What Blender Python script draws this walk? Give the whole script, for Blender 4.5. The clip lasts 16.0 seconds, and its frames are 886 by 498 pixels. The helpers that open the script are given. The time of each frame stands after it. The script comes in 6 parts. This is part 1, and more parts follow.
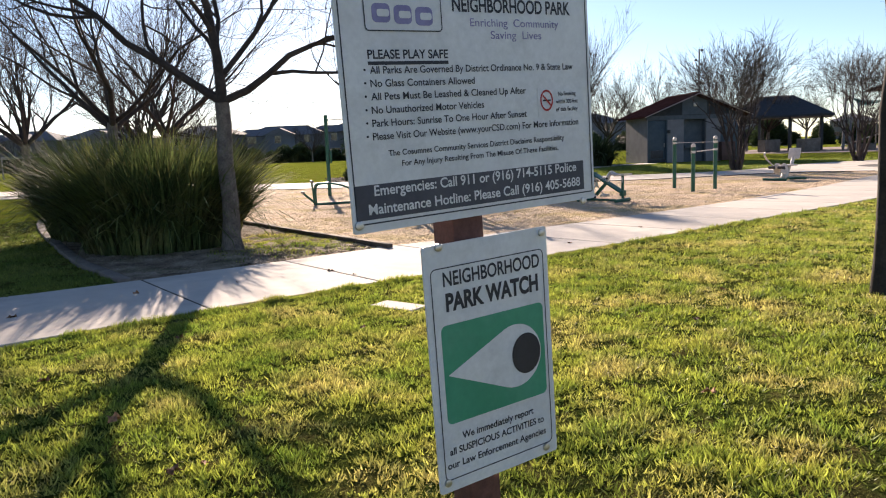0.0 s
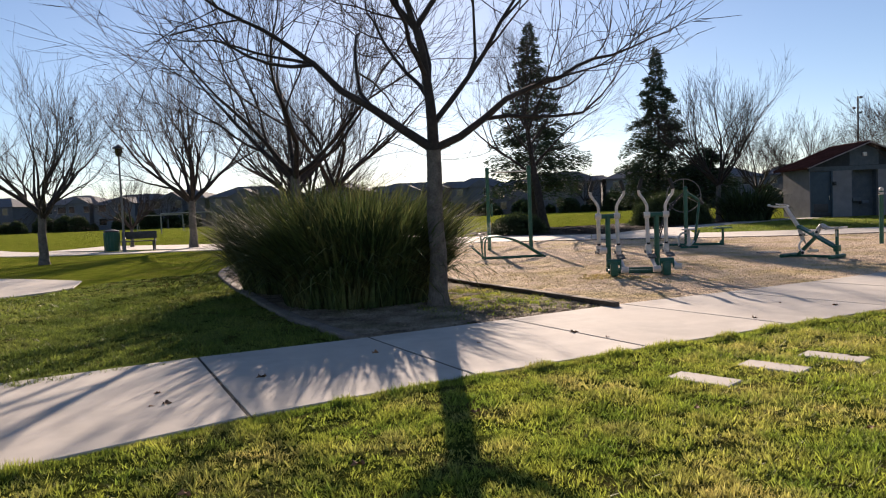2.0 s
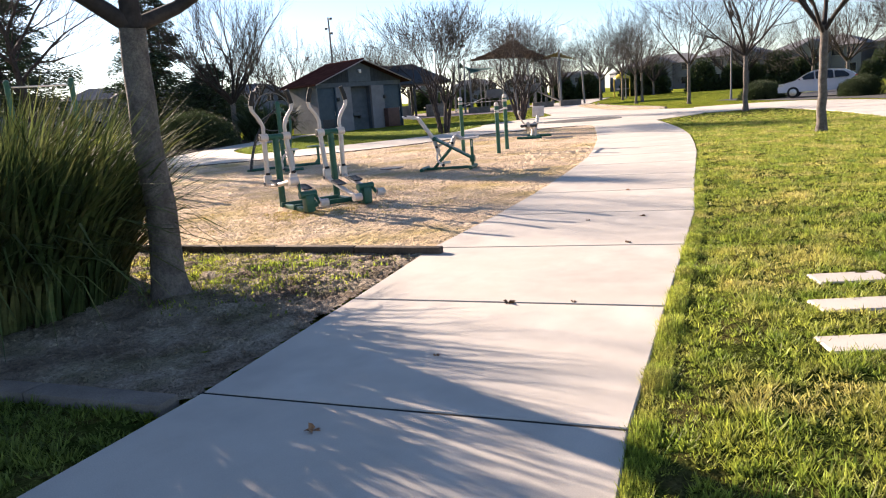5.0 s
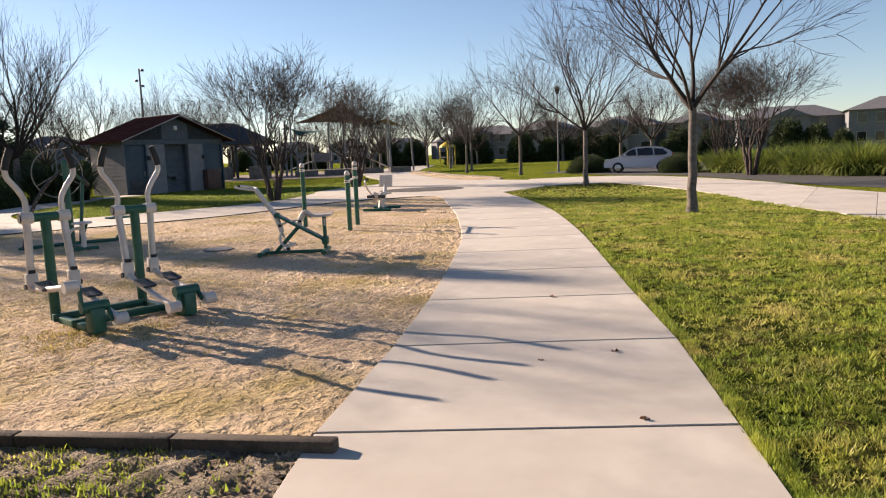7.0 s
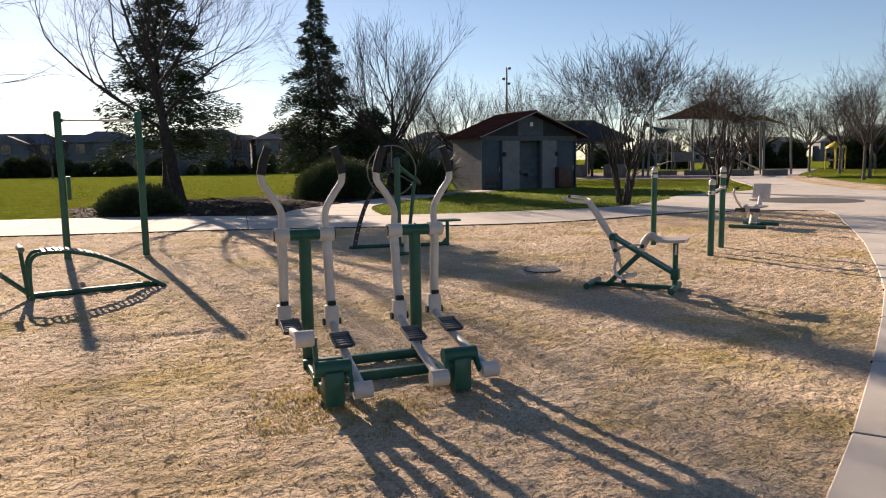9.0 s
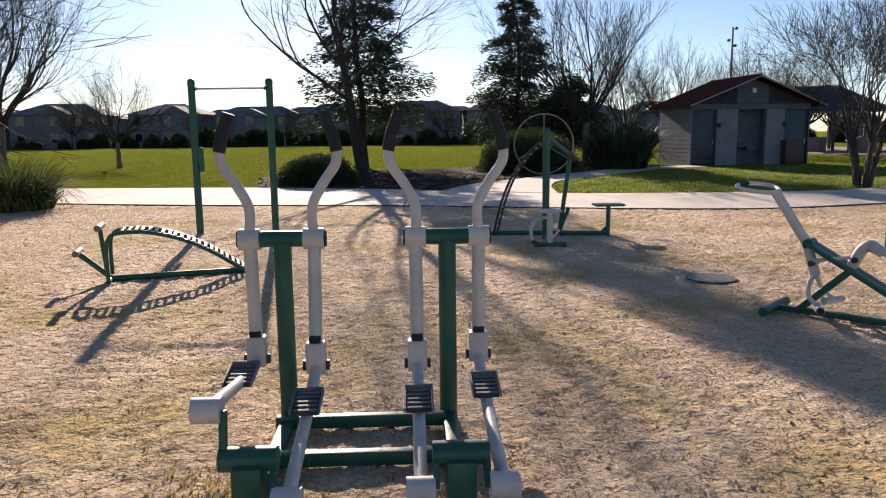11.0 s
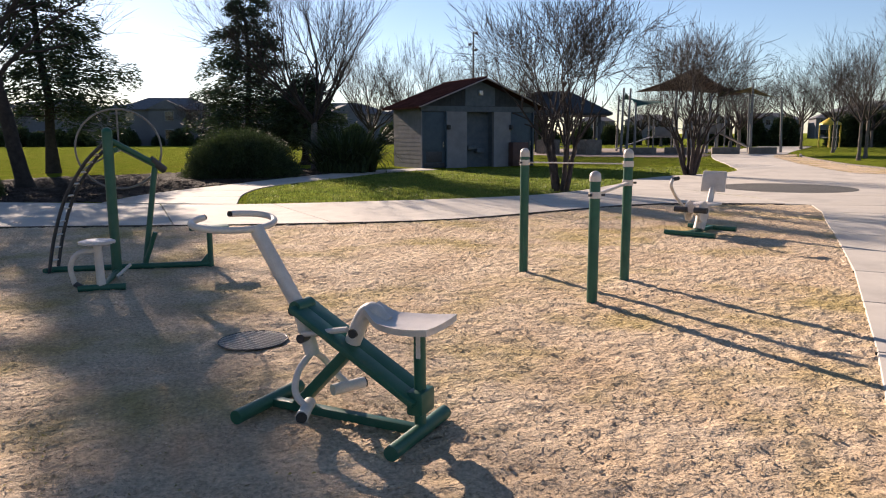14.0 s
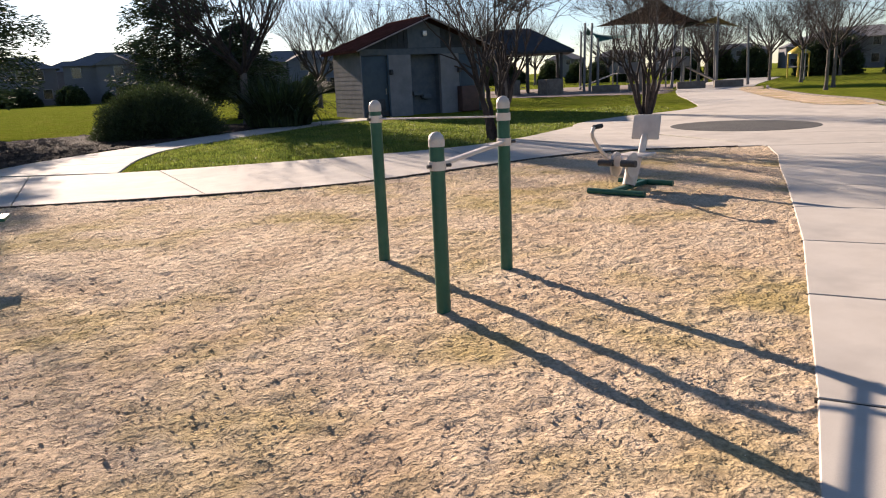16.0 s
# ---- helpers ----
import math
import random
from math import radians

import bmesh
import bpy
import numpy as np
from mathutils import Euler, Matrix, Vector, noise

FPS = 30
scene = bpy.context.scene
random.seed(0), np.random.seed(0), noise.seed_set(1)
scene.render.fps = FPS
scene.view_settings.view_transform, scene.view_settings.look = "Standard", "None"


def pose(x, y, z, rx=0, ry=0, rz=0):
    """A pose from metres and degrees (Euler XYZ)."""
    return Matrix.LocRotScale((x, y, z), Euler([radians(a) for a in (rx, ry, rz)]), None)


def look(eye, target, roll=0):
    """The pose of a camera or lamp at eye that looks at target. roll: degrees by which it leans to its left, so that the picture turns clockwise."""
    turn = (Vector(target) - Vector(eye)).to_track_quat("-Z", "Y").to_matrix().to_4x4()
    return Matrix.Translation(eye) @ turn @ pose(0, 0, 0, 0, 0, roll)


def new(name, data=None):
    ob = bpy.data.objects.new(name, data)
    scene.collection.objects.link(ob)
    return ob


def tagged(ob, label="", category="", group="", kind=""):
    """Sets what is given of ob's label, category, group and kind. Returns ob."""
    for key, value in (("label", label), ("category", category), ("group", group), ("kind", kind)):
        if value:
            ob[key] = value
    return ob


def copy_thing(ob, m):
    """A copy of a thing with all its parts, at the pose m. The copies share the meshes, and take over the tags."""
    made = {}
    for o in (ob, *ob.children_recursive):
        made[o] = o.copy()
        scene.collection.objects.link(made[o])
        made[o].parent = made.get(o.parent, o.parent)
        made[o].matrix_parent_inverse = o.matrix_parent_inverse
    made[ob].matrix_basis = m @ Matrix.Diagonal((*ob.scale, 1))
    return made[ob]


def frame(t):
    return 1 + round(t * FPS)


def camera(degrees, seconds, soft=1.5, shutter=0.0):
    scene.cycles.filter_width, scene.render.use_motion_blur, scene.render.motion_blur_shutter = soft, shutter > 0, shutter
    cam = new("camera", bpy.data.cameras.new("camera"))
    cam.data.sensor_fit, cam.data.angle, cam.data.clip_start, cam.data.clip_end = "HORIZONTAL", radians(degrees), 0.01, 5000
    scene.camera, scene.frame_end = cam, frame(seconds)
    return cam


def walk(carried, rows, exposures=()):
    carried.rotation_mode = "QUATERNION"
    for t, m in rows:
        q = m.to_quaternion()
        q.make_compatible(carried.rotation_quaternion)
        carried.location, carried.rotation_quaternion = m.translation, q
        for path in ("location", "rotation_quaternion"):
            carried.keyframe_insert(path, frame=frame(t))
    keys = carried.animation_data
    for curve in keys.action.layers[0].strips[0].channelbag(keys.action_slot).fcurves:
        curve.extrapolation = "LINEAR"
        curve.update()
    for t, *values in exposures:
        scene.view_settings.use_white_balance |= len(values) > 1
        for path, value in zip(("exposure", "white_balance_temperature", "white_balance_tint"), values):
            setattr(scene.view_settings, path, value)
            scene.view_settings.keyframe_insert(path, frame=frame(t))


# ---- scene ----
EXPOSURES = [(t, stops, 6700 if 11 < t < 13 else 7250 if 6 < t < 9.5 else 6900, 18) for t, stops in ((0.0, 1.48), (0.5, 1.5), (1.0, 1.18), (1.5, 0.97), (2.5, 1.12), (3.5, 1.48), (5.0, 1.83), (6.2, 1.5), (7.5, 1.27), (9.0, 1.04), (10.0, 1.02), (11.3, 1.12), (12.5, 1.18), (13.3, 1.19), (14.5, 1.21), (16.0, 1.19))]
cam = camera(63.1, 16.0, soft=1.15)
PATH = [
    (0, (1.690, -1.589, 1.295), (1.758, 1.382, 0.886), -2.12),
    (0.5, (1.572, -1.529, 1.287), (1.4415, 1.450, 0.969), -1.97),
    (1, (1.152, -1.279, 1.266), (0.721, 1.686, 1.099), -2.07),
    (1.5, (0.800, -1.150, 1.245), (0.480, 0.824, 1.171), -2.05),
    (2, (0.328, -0.787, 1.255), (0.054, 1.191, 1.148), -2.3),
    (2.5, (-0.242, -0.386, 1.26), (-0.436, 1.596, 1.073), -2.9),
    (3, (-0.798, 0.219, 1.269), (-0.854, 2.2, 1.0), -3.5),
    (3.5, (-1.335, 0.825, 1.28), (-1.181, 2.789, 0.94), -3.8),
    (4, (-1.755, 1.483, 1.27), (-1.317, 3.396, 0.885), -4.15),
    (4.5, (-2.105, 2.096, 1.302), (-1.352, 3.904, 0.893), -4.25),
    (5, (-2.234, 2.71, 1.352), (-1.182, 4.363, 0.95), -4.45),
    (5.2, (-2.222, 2.98, 1.377), (-1.06, 4.56, 0.986), -4.5),
    (7.3, (-0.703, 5.653, 1.484), (1.474, 7.680, 1.097), -2.26),
    (7.5, (-0.534, 5.875, 1.497), (1.563, 7.991, 1.145), -1.70),
    (8, (-0.108, 6.407, 1.527), (1.651, 8.816, 1.210), -1.67),
    (8.5, (0.315, 6.926, 1.548), (1.685, 9.575, 1.224), -0.99),
    (9, (0.711, 7.422, 1.561), (1.702, 10.230, 1.199), -0.85),
    (9.5, (1.077, 7.892, 1.562), (1.774, 10.781, 1.148), -0.82),
    (10, (1.441, 8.332, 1.559), (1.951, 11.253, 1.102), -0.27),
    (10.2, (1.591, 8.500, 1.558), (2.039, 11.429, 1.090), -0.36),
    (12.3, (3.379, 9.968, 1.556), (3.158, 12.925, 1.103), -0.53),
    (12.5, (3.568, 10.097, 1.558), (3.367, 13.059, 1.128), -0.77),
    (13, (4.052, 10.416, 1.564), (4.206, 13.386, 1.169), -0.59),
    (13.5, (4.546, 10.741, 1.562), (5.255, 13.627, 1.155), -0.10),
    (14, (5.029, 11.076, 1.558), (6.035, 13.863, 1.087), -0.23),
    (14.5, (5.483, 11.419, 1.547), (6.479, 14.193, 0.985), -0.69),
    (15, (5.933, 11.755, 1.542), (6.857, 14.538, 0.908), -1.30),
    (15.5, (6.397, 12.089, 1.545), (7.333, 14.859, 0.874), -2.17),
    (16, (6.877, 12.427, 1.563), (7.947, 15.143, 0.870), -2.56),
]
walk(cam, [(t, look(eye, target, roll)) for t, eye, target, roll in PATH], exposures=EXPOSURES)

# ---- light: a clear winter sky and one low sun ahead of the walker ----
SUN_AZ, SUN_EL = radians(99.2), radians(19.3)
world = bpy.data.worlds.new("sky")
scene.world = world
world.use_nodes = True
wn, wl = world.node_tree.nodes, world.node_tree.links
sky = wn.new("ShaderNodeTexSky")
sky.sky_type = "NISHITA"
sky.sun_disc = False
sky.sun_elevation = SUN_EL
sky.sun_rotation = math.pi / 2 - SUN_AZ
sky.air_density, sky.dust_density, sky.ozone_density = 0.85, 0.12, 3.0
wn["Background"].inputs["Strength"].default_value = 0.061
wl.new(sky.outputs[0], wn["Background"].inputs["Color"])
sun_data = bpy.data.lights.new("sun", "SUN")
sun_data.energy, sun_data.angle, sun_data.color = 5.0, radians(0.5), (1.0, 0.87, 0.72)
sun = new("sun", sun_data)
sun_dir = Vector((math.cos(SUN_AZ) * math.cos(SUN_EL), math.sin(SUN_AZ) * math.cos(SUN_EL), math.sin(SUN_EL)))
sun.matrix_world = look(sun_dir * 60, (0, 0, 0))


# ---- materials ----
def mat(name, c1, c2, scale=8.0, rough=0.85, bump=0.3, bump_scale=60.0, metal=0.0, fine=0.25, dist=0.01, translucent=0.0,
        c3=None, c3_scale=0.5, c3_amount=0.5, island=0.0, obj_random=0.0, spec=0.4, clods=0.0, clod_scale=16.0):
    """Two colours mixed by a broad noise and a fine one, an optional third in patches, and a bump."""
    m = bpy.data.materials.new(name)
    m.use_nodes = True
    nt = m.node_tree
    n, l = nt.nodes, nt.links
    b = n["Principled BSDF"]
    tc = n.new("ShaderNodeTexCoord")
    geo = n.new("ShaderNodeNewGeometry")
    pos = geo.outputs["Position"] if not obj_random else tc.outputs["Object"]

    def noise_at(s, detail=6.0):
        t = n.new("ShaderNodeTexNoise")
        t.inputs["Scale"].default_value = s
        t.inputs["Detail"].default_value = detail
        t.inputs["Roughness"].default_value = 0.62
        l.new(pos, t.inputs["Vector"])
        return t.outputs["Fac"]

    def mix(a, bb, f, mode="MIX"):
        x = n.new("ShaderNodeMix")
        x.data_type, x.blend_type = "RGBA", mode
        for sock, v in ((x.inputs["Factor"], f), (x.inputs["A"], a), (x.inputs["B"], bb)):
            if isinstance(v, (tuple, float, int)):
                sock.default_value = (*v, 1) if isinstance(v, tuple) else v
            else:
                l.new(v, sock)
        return x.outputs["Result"]

    def ramp(v, lo, hi):
        r = n.new("ShaderNodeMapRange")
        r.inputs["From Min"].default_value, r.inputs["From Max"].default_value = lo, hi
        l.new(v, r.inputs["Value"])
        return r.outputs["Result"]

    col = mix(c1, c2, ramp(noise_at(scale), 0.36, 0.64))
    if c3:
        col = mix(col, c3, mix((0, 0, 0), (c3_amount,) * 3, ramp(noise_at(c3_scale, 4), 0.48, 0.66)))
    grain = noise_at(bump_scale, 8)
    dark = tuple(v * (1 - fine) for v in (1, 1, 1))
    light = tuple(v * (1 + fine) for v in (1, 1, 1))
    col = mix(col, mix(dark, light, ramp(grain, 0.3, 0.7)), 1.0, "MULTIPLY")
    if island:
        col = mix(col, mix((1 - island,) * 3, (1 + island,) * 3, geo.outputs["Random Per Island"]), 1.0, "MULTIPLY")
    if obj_random:
        oi = n.new("ShaderNodeObjectInfo")
        col = mix(col, mix((1 - obj_random,) * 3, (1 + obj_random,) * 3, oi.outputs["Random"]), 1.0, "MULTIPLY")
    l.new(col, b.inputs["Base Color"])
    b.inputs["Roughness"].default_value = rough
    b.inputs["Metallic"].default_value = metal
    b.inputs["Specular IOR Level"].default_value = spec
    if bump:
        bp = n.new("ShaderNodeBump")
        bp.inputs["Strength"].default_value = bump
        bp.inputs["Distance"].default_value = dist
        l.new(grain, bp.inputs["Height"])
        if clods:
            b2 = n.new("ShaderNodeBump")
            b2.inputs["Strength"].default_value = 1.0
            b2.inputs["Distance"].default_value = clods
            l.new(ramp(noise_at(clod_scale, 3), 0.40, 0.62), b2.inputs["Height"])
            l.new(b2.outputs["Normal"], bp.inputs["Normal"])
        l.new(bp.outputs["Normal"], b.inputs["Normal"])
    if translucent:
        tr = n.new("ShaderNodeBsdfTranslucent")
        l.new(col, tr.inputs["Color"])
        ms = n.new("ShaderNodeMixShader")
        ms.inputs["Fac"].default_value = translucent
        l.new(b.outputs[0], ms.inputs[1])
        l.new(tr.outputs[0], ms.inputs[2])
        l.new(ms.outputs[0], n["Material Output"].inputs["Surface"])
    return m


LAWN = mat("lawn", (0.14, 0.19, 0.022), (0.22, 0.25, 0.035), 1.6, 1.0, 1.0, 45, fine=0.4, dist=0.05, c3=(0.28, 0.24, 0.06), c3_scale=0.7, c3_amount=0.5, spec=0.0, clods=0.05, clod_scale=10.0)
BLADE = mat("grass_blade", (0.17, 0.25, 0.035), (0.36, 0.39, 0.065), 2.2, 0.55, 0, 30, fine=0.2, translucent=0.5, c3=(0.58, 0.47, 0.17), c3_scale=1.3, c3_amount=0.7, island=0.6, spec=0.35)
# greener grass, with the shade over bed and island put into its colour
SHADED_GREEN_BLADE = mat("shaded_green_grass_blade", (0.115, 0.165, 0.032), (0.20, 0.245, 0.048), 1.2, 0.55, 0, 30, fine=0.2, translucent=0.45, c3=(0.30, 0.30, 0.09), c3_scale=0.8, c3_amount=0.5, island=0.5, spec=0.3)
# shadow gaps between the tufts are put into this dark ground colour
SHADED_THATCH = mat("shaded_lawn_thatch", (0.035, 0.055, 0.012), (0.085, 0.105, 0.022), 3.0, 1.0, 1.0, 45, fine=0.5, dist=0.04, c3=(0.19, 0.145, 0.06), c3_scale=1.7, c3_amount=0.7, spec=0.0, clods=0.05, clod_scale=9.0)
CONCRETE = mat("concrete", (0.475, 0.427, 0.372), (0.555, 0.508, 0.45), 1.3, 0.9, 0.25, 160, fine=0.10, dist=0.004, c3=(0.33, 0.30, 0.27), c3_scale=0.8, c3_amount=0.55, obj_random=0.05)
DG = mat("decomposed_granite", (0.56, 0.41, 0.275), (0.68, 0.53, 0.38), 1.1, 0.97, 1.0, 38, fine=0.38, dist=0.025, c3=(0.42, 0.32, 0.12), c3_scale=0.6, c3_amount=0.8, spec=0.1, clods=0.022, clod_scale=11.0)
SOIL = mat("bare_soil", (0.19, 0.14, 0.10), (0.50, 0.41, 0.31), 2.2, 0.97, 1.0, 45, fine=0.4, dist=0.03, clods=0.03, clod_scale=14.0, c3=(0.14, 0.15, 0.05), c3_scale=1.6, c3_amount=0.4, spec=0.1)
JOINT = mat("joint_felt", (0.012, 0.010, 0.009), (0.026, 0.022, 0.019), 9, 0.95, 0.5, 60, fine=0.4)
# the far bed's shade is put into this darkened bark colour
MULCH_SHADED = mat("shaded_bark_mulch", (0.035, 0.027, 0.022), (0.08, 0.061, 0.05), 2.5, 0.97, 1.0, 45, fine=0.4, dist=0.03, clods=0.03, clod_scale=14.0, spec=0.1)
KERB = mat("kerb_timber", (0.055, 0.04, 0.03), (0.10, 0.075, 0.055), 5, 0.9, 0.6, 60, fine=0.3)
KERB_CONCRETE = mat("kerb_concrete", (0.13, 0.108, 0.09), (0.20, 0.17, 0.145), 3, 0.9, 0.4, 90, fine=0.2)
BARK = mat("tree_bark", (0.095, 0.08, 0.072), (0.17, 0.148, 0.13), 9, 0.95, 0.8, 45, fine=0.35, dist=0.02)
# the near-black of backlit stems is put into these two bark colours
BARK_BACKLIT_CRAPE = mat("backlit_crape_bark", (0.035, 0.026, 0.024), (0.075, 0.052, 0.045), 6, 0.85, 0.5, 40, fine=0.25)
BARK_BACKLIT = mat("backlit_bark", (0.022, 0.018, 0.016), (0.045, 0.036, 0.031), 6, 0.95, 0.6, 40, fine=0.3)
TWIG = mat("twig", (0.026, 0.020, 0.018), (0.050, 0.038, 0.033), 5, 0.9, 0, 20, fine=0.2)
NEEDLE = mat("conifer_needles", (0.020, 0.040, 0.022), (0.040, 0.062, 0.030), 0.9, 0.8, 0, 15, fine=0.3, island=0.4, translucent=0.15)
LEAF_DARK = mat("shrub_leaves", (0.024, 0.042, 0.016), (0.052, 0.074, 0.025), 1.3, 0.65, 0, 18, fine=0.3, island=0.45, translucent=0.25)
LIME = mat("lime_strap_leaves", (0.10, 0.15, 0.03), (0.21, 0.25, 0.05), 1.2, 0.6, 0, 25, fine=0.2, island=0.4, translucent=0.4)
STRAP = mat("strap_leaves", (0.045, 0.075, 0.025), (0.10, 0.125, 0.04), 1.2, 0.75, 0, 25, fine=0.25, island=0.5, translucent=0.28, c3=(0.28, 0.24, 0.10), c3_scale=1.4, c3_amount=0.5, spec=0.2)
GREEN = mat("green_powder_coat", (0.012, 0.085, 0.055), (0.016, 0.105, 0.068), 3, 0.42, 0.12, 120, fine=0.12, dist=0.002, c3=(0.05, 0.11, 0.085), c3_scale=6, c3_amount=0.35)
CREAM = mat("cream_powder_coat", (0.56, 0.50, 0.46), (0.66, 0.60, 0.55), 4, 0.45, 0.1, 120, fine=0.08, dist=0.002, c3=(0.42, 0.36, 0.31), c3_scale=7, c3_amount=0.3)
RUBBER = mat("black_rubber", (0.015, 0.015, 0.016), (0.03, 0.03, 0.03), 8, 0.7, 0.3, 90, fine=0.2)
STEEL = mat("galvanised_steel", (0.50, 0.49, 0.47), (0.62, 0.60, 0.58), 12, 0.38, 0.1, 140, metal=0.9, fine=0.1, dist=0.002)
BLACK_METAL = mat("black_metal", (0.03, 0.032, 0.035), (0.05, 0.05, 0.055), 8, 0.5, 0.1, 90, fine=0.15)


# ---- building helpers ----
def mesh_from(name, verts, faces, smooth=False):
    me = bpy.data.meshes.new(name)
    me.from_pydata([tuple(v) for v in verts], [], faces)
    if smooth:
        me.polygons.foreach_set("use_smooth", [True] * len(me.polygons))
    me.update()
    return me


def raw(name, verts, faces, material, parent=None, smooth=False):
    ob = new(name, mesh_from(name, verts, faces, smooth))
    ob.data.materials.append(material)
    if parent:
        ob.parent = parent
    return ob


def part(name, bm, material, parent=None, label="", smooth=True):
    me = bpy.data.meshes.new(name)
    bm.normal_update()
    bm.to_mesh(me)
    bm.free()
    if smooth:
        for p in me.polygons:
            p.use_smooth = True
        me.set_sharp_from_angle(angle=radians(40))
    me.materials.append(material)
    ob = new(name, me)
    if parent:
        ob.parent = parent
    if label:
        ob["label"] = label
    return ob


def thing(name, at, label, category, group="", rz=0.0, kind=""):
    ob = new(name)
    ob.matrix_world = pose(*at, 0, 0, rz)
    ob.empty_display_size = 0.1
    return tagged(ob, label, category, group, kind)


def bm_box(bm, lo, hi, bevel=0.0, m=None):
    v = [bm.verts.new((x, y, z)) for x in (lo[0], hi[0]) for y in (lo[1], hi[1]) for z in (lo[2], hi[2])]
    f = [bm.faces.new([v[i] for i in q]) for q in ((0, 1, 3, 2), (4, 6, 7, 5), (0, 4, 5, 1), (2, 3, 7, 6), (0, 2, 6, 4), (1, 5, 7, 3))]
    if bevel:
        r = bmesh.ops.bevel(bm, geom=list({e for q in f for e in q.edges}), offset=bevel, segments=2, affect="EDGES", profile=0.5)
        v = list({w for q in r["faces"] for w in q.verts} | {w for w in v if w.is_valid})
    if m is not None:
        bmesh.ops.transform(bm, matrix=m, verts=v)
    return v


def bm_beam(bm, a, b, w, h, bevel=0.006, roll=0.0):
    """A rectangular bar from a to b."""
    a, b = Vector(a), Vector(b)
    d = b - a
    m = Matrix.Translation(a) @ d.to_track_quat("Z", "Y").to_matrix().to_4x4() @ pose(0, 0, 0, 0, 0, roll)
    bm_box(bm, (-w / 2, -h / 2, 0), (w / 2, h / 2, d.length), bevel, m)


def bm_tube(bm, pts, r, sides=12, cap=True, closed=False):
    """A round tube through the points; r one radius or one for each point."""
    pts = [Vector(p) for p in pts]
    n = len(pts)
    rs = [r] * n if isinstance(r, (int, float)) else list(r)
    rings = []
    up = None
    for i, p in enumerate(pts):
        if closed:
            d = pts[(i + 1) % n] - pts[i - 1]
        else:
            d = pts[min(i + 1, n - 1)] - pts[max(i - 1, 0)]
        d.normalize()
        if up is None:
            up = d.orthogonal().normalized()
        else:
            up = (up - d * up.dot(d))
            up = up.normalized() if up.length > 1e-6 else d.orthogonal().normalized()
        side = d.cross(up)
        rings.append([bm.verts.new(p + (up * math.cos(a) + side * math.sin(a)) * rs[i]) for a in (2 * math.pi * k / sides for k in range(sides))])
    for i in range(n if closed else n - 1):
        a, b = rings[i], rings[(i + 1) % n]
        for k in range(sides):
            bm.faces.new((a[k], a[(k + 1) % sides], b[(k + 1) % sides], b[k]))
    if cap and not closed:
        bm.faces.new(rings[0][::-1])
        bm.faces.new(rings[-1])


def arc(pts, steps=6):
    """A smooth line (Catmull-Rom) through the points."""
    p = [Vector(q) for q in pts]
    p = [p[0] * 2 - p[1]] + p + [p[-1] * 2 - p[-2]]
    out = []
    for i in range(1, len(p) - 2):
        for k in range(steps):
            t = k / steps
            a, b, c, d = p[i - 1], p[i], p[i + 1], p[i + 2]
            out.append(0.5 * (2 * b + (c - a) * t + (2 * a - 5 * b + 4 * c - d) * t * t + (3 * b - a - 3 * c + d) * t ** 3))
    return out + [p[-2]]


def tube_part(name, pts, r, material, parent=None, label="", sides=12):
    bm = bmesh.new()
    bm_tube(bm, pts, r, sides)
    return part(name, bm, material, parent, label)


def beam_part(name, a, b, w, h, material, parent=None, label="", bevel=0.006, roll=0.0):
    bm = bmesh.new()
    bm_beam(bm, a, b, w, h, bevel, roll)
    return part(name, bm, material, parent, label)


def box_part(name, lo, hi, material, parent=None, label="", bevel=0.006):
    bm = bmesh.new()
    bm_box(bm, lo, hi, bevel)
    return part(name, bm, material, parent, label)


def inside(poly, x, y):
    """Which of the points (arrays) lie in the polygon."""
    r = np.zeros(np.shape(x), bool)
    for (x0, y0), (x1, y1) in zip(poly, poly[1:] + poly[:1]):
        if y0 != y1:
            r ^= ((y0 > y) != (y1 > y)) & (x < (x1 - x0) * (y - y0) / (y1 - y0) + x0)
    return r


def sheet(name, poly, z, step, rise, material, label, category, seed=0, fine=9.0, floor=-9.0, roof=9.0):
    """An uneven sheet of ground over a polygon."""
    xs = np.arange(min(p[0] for p in poly), max(p[0] for p in poly) + step, step)
    ys = np.arange(min(p[1] for p in poly), max(p[1] for p in poly) + step, step)
    gx, gy = np.meshgrid(xs, ys)
    ok = inside(poly, gx + step / 2, gy + step / 2)
    ok[-1, :] = False
    ok[:, -1] = False
    iy, ix = np.nonzero(ok)
    w = len(xs)
    quads = np.stack([iy * w + ix, iy * w + ix + 1, (iy + 1) * w + ix + 1, (iy + 1) * w + ix], 1)
    used, inv = np.unique(quads, return_inverse=True)
    px, py = gx.ravel()[used], gy.ravel()[used]
    pz = np.array([z + rise * (0.35 * noise.noise((x * 1.3 + seed, y * 1.3, 0)) + 0.6 * noise.noise((x * fine, y * fine, seed)) + 0.35 * noise.noise((x * fine * 2.7, y * fine * 2.7, seed))) for x, y in zip(px, py)])
    pz = np.clip(pz, floor, roof)
    me = bpy.data.meshes.new(name)
    me.from_pydata(np.stack([px, py, pz], 1).tolist(), [], inv.reshape(-1, 4).tolist())
    me.polygons.foreach_set("use_smooth", [True] * len(me.polygons))
    me.materials.append(material)
    return tagged(new(name, me), label, category, kind="structure")


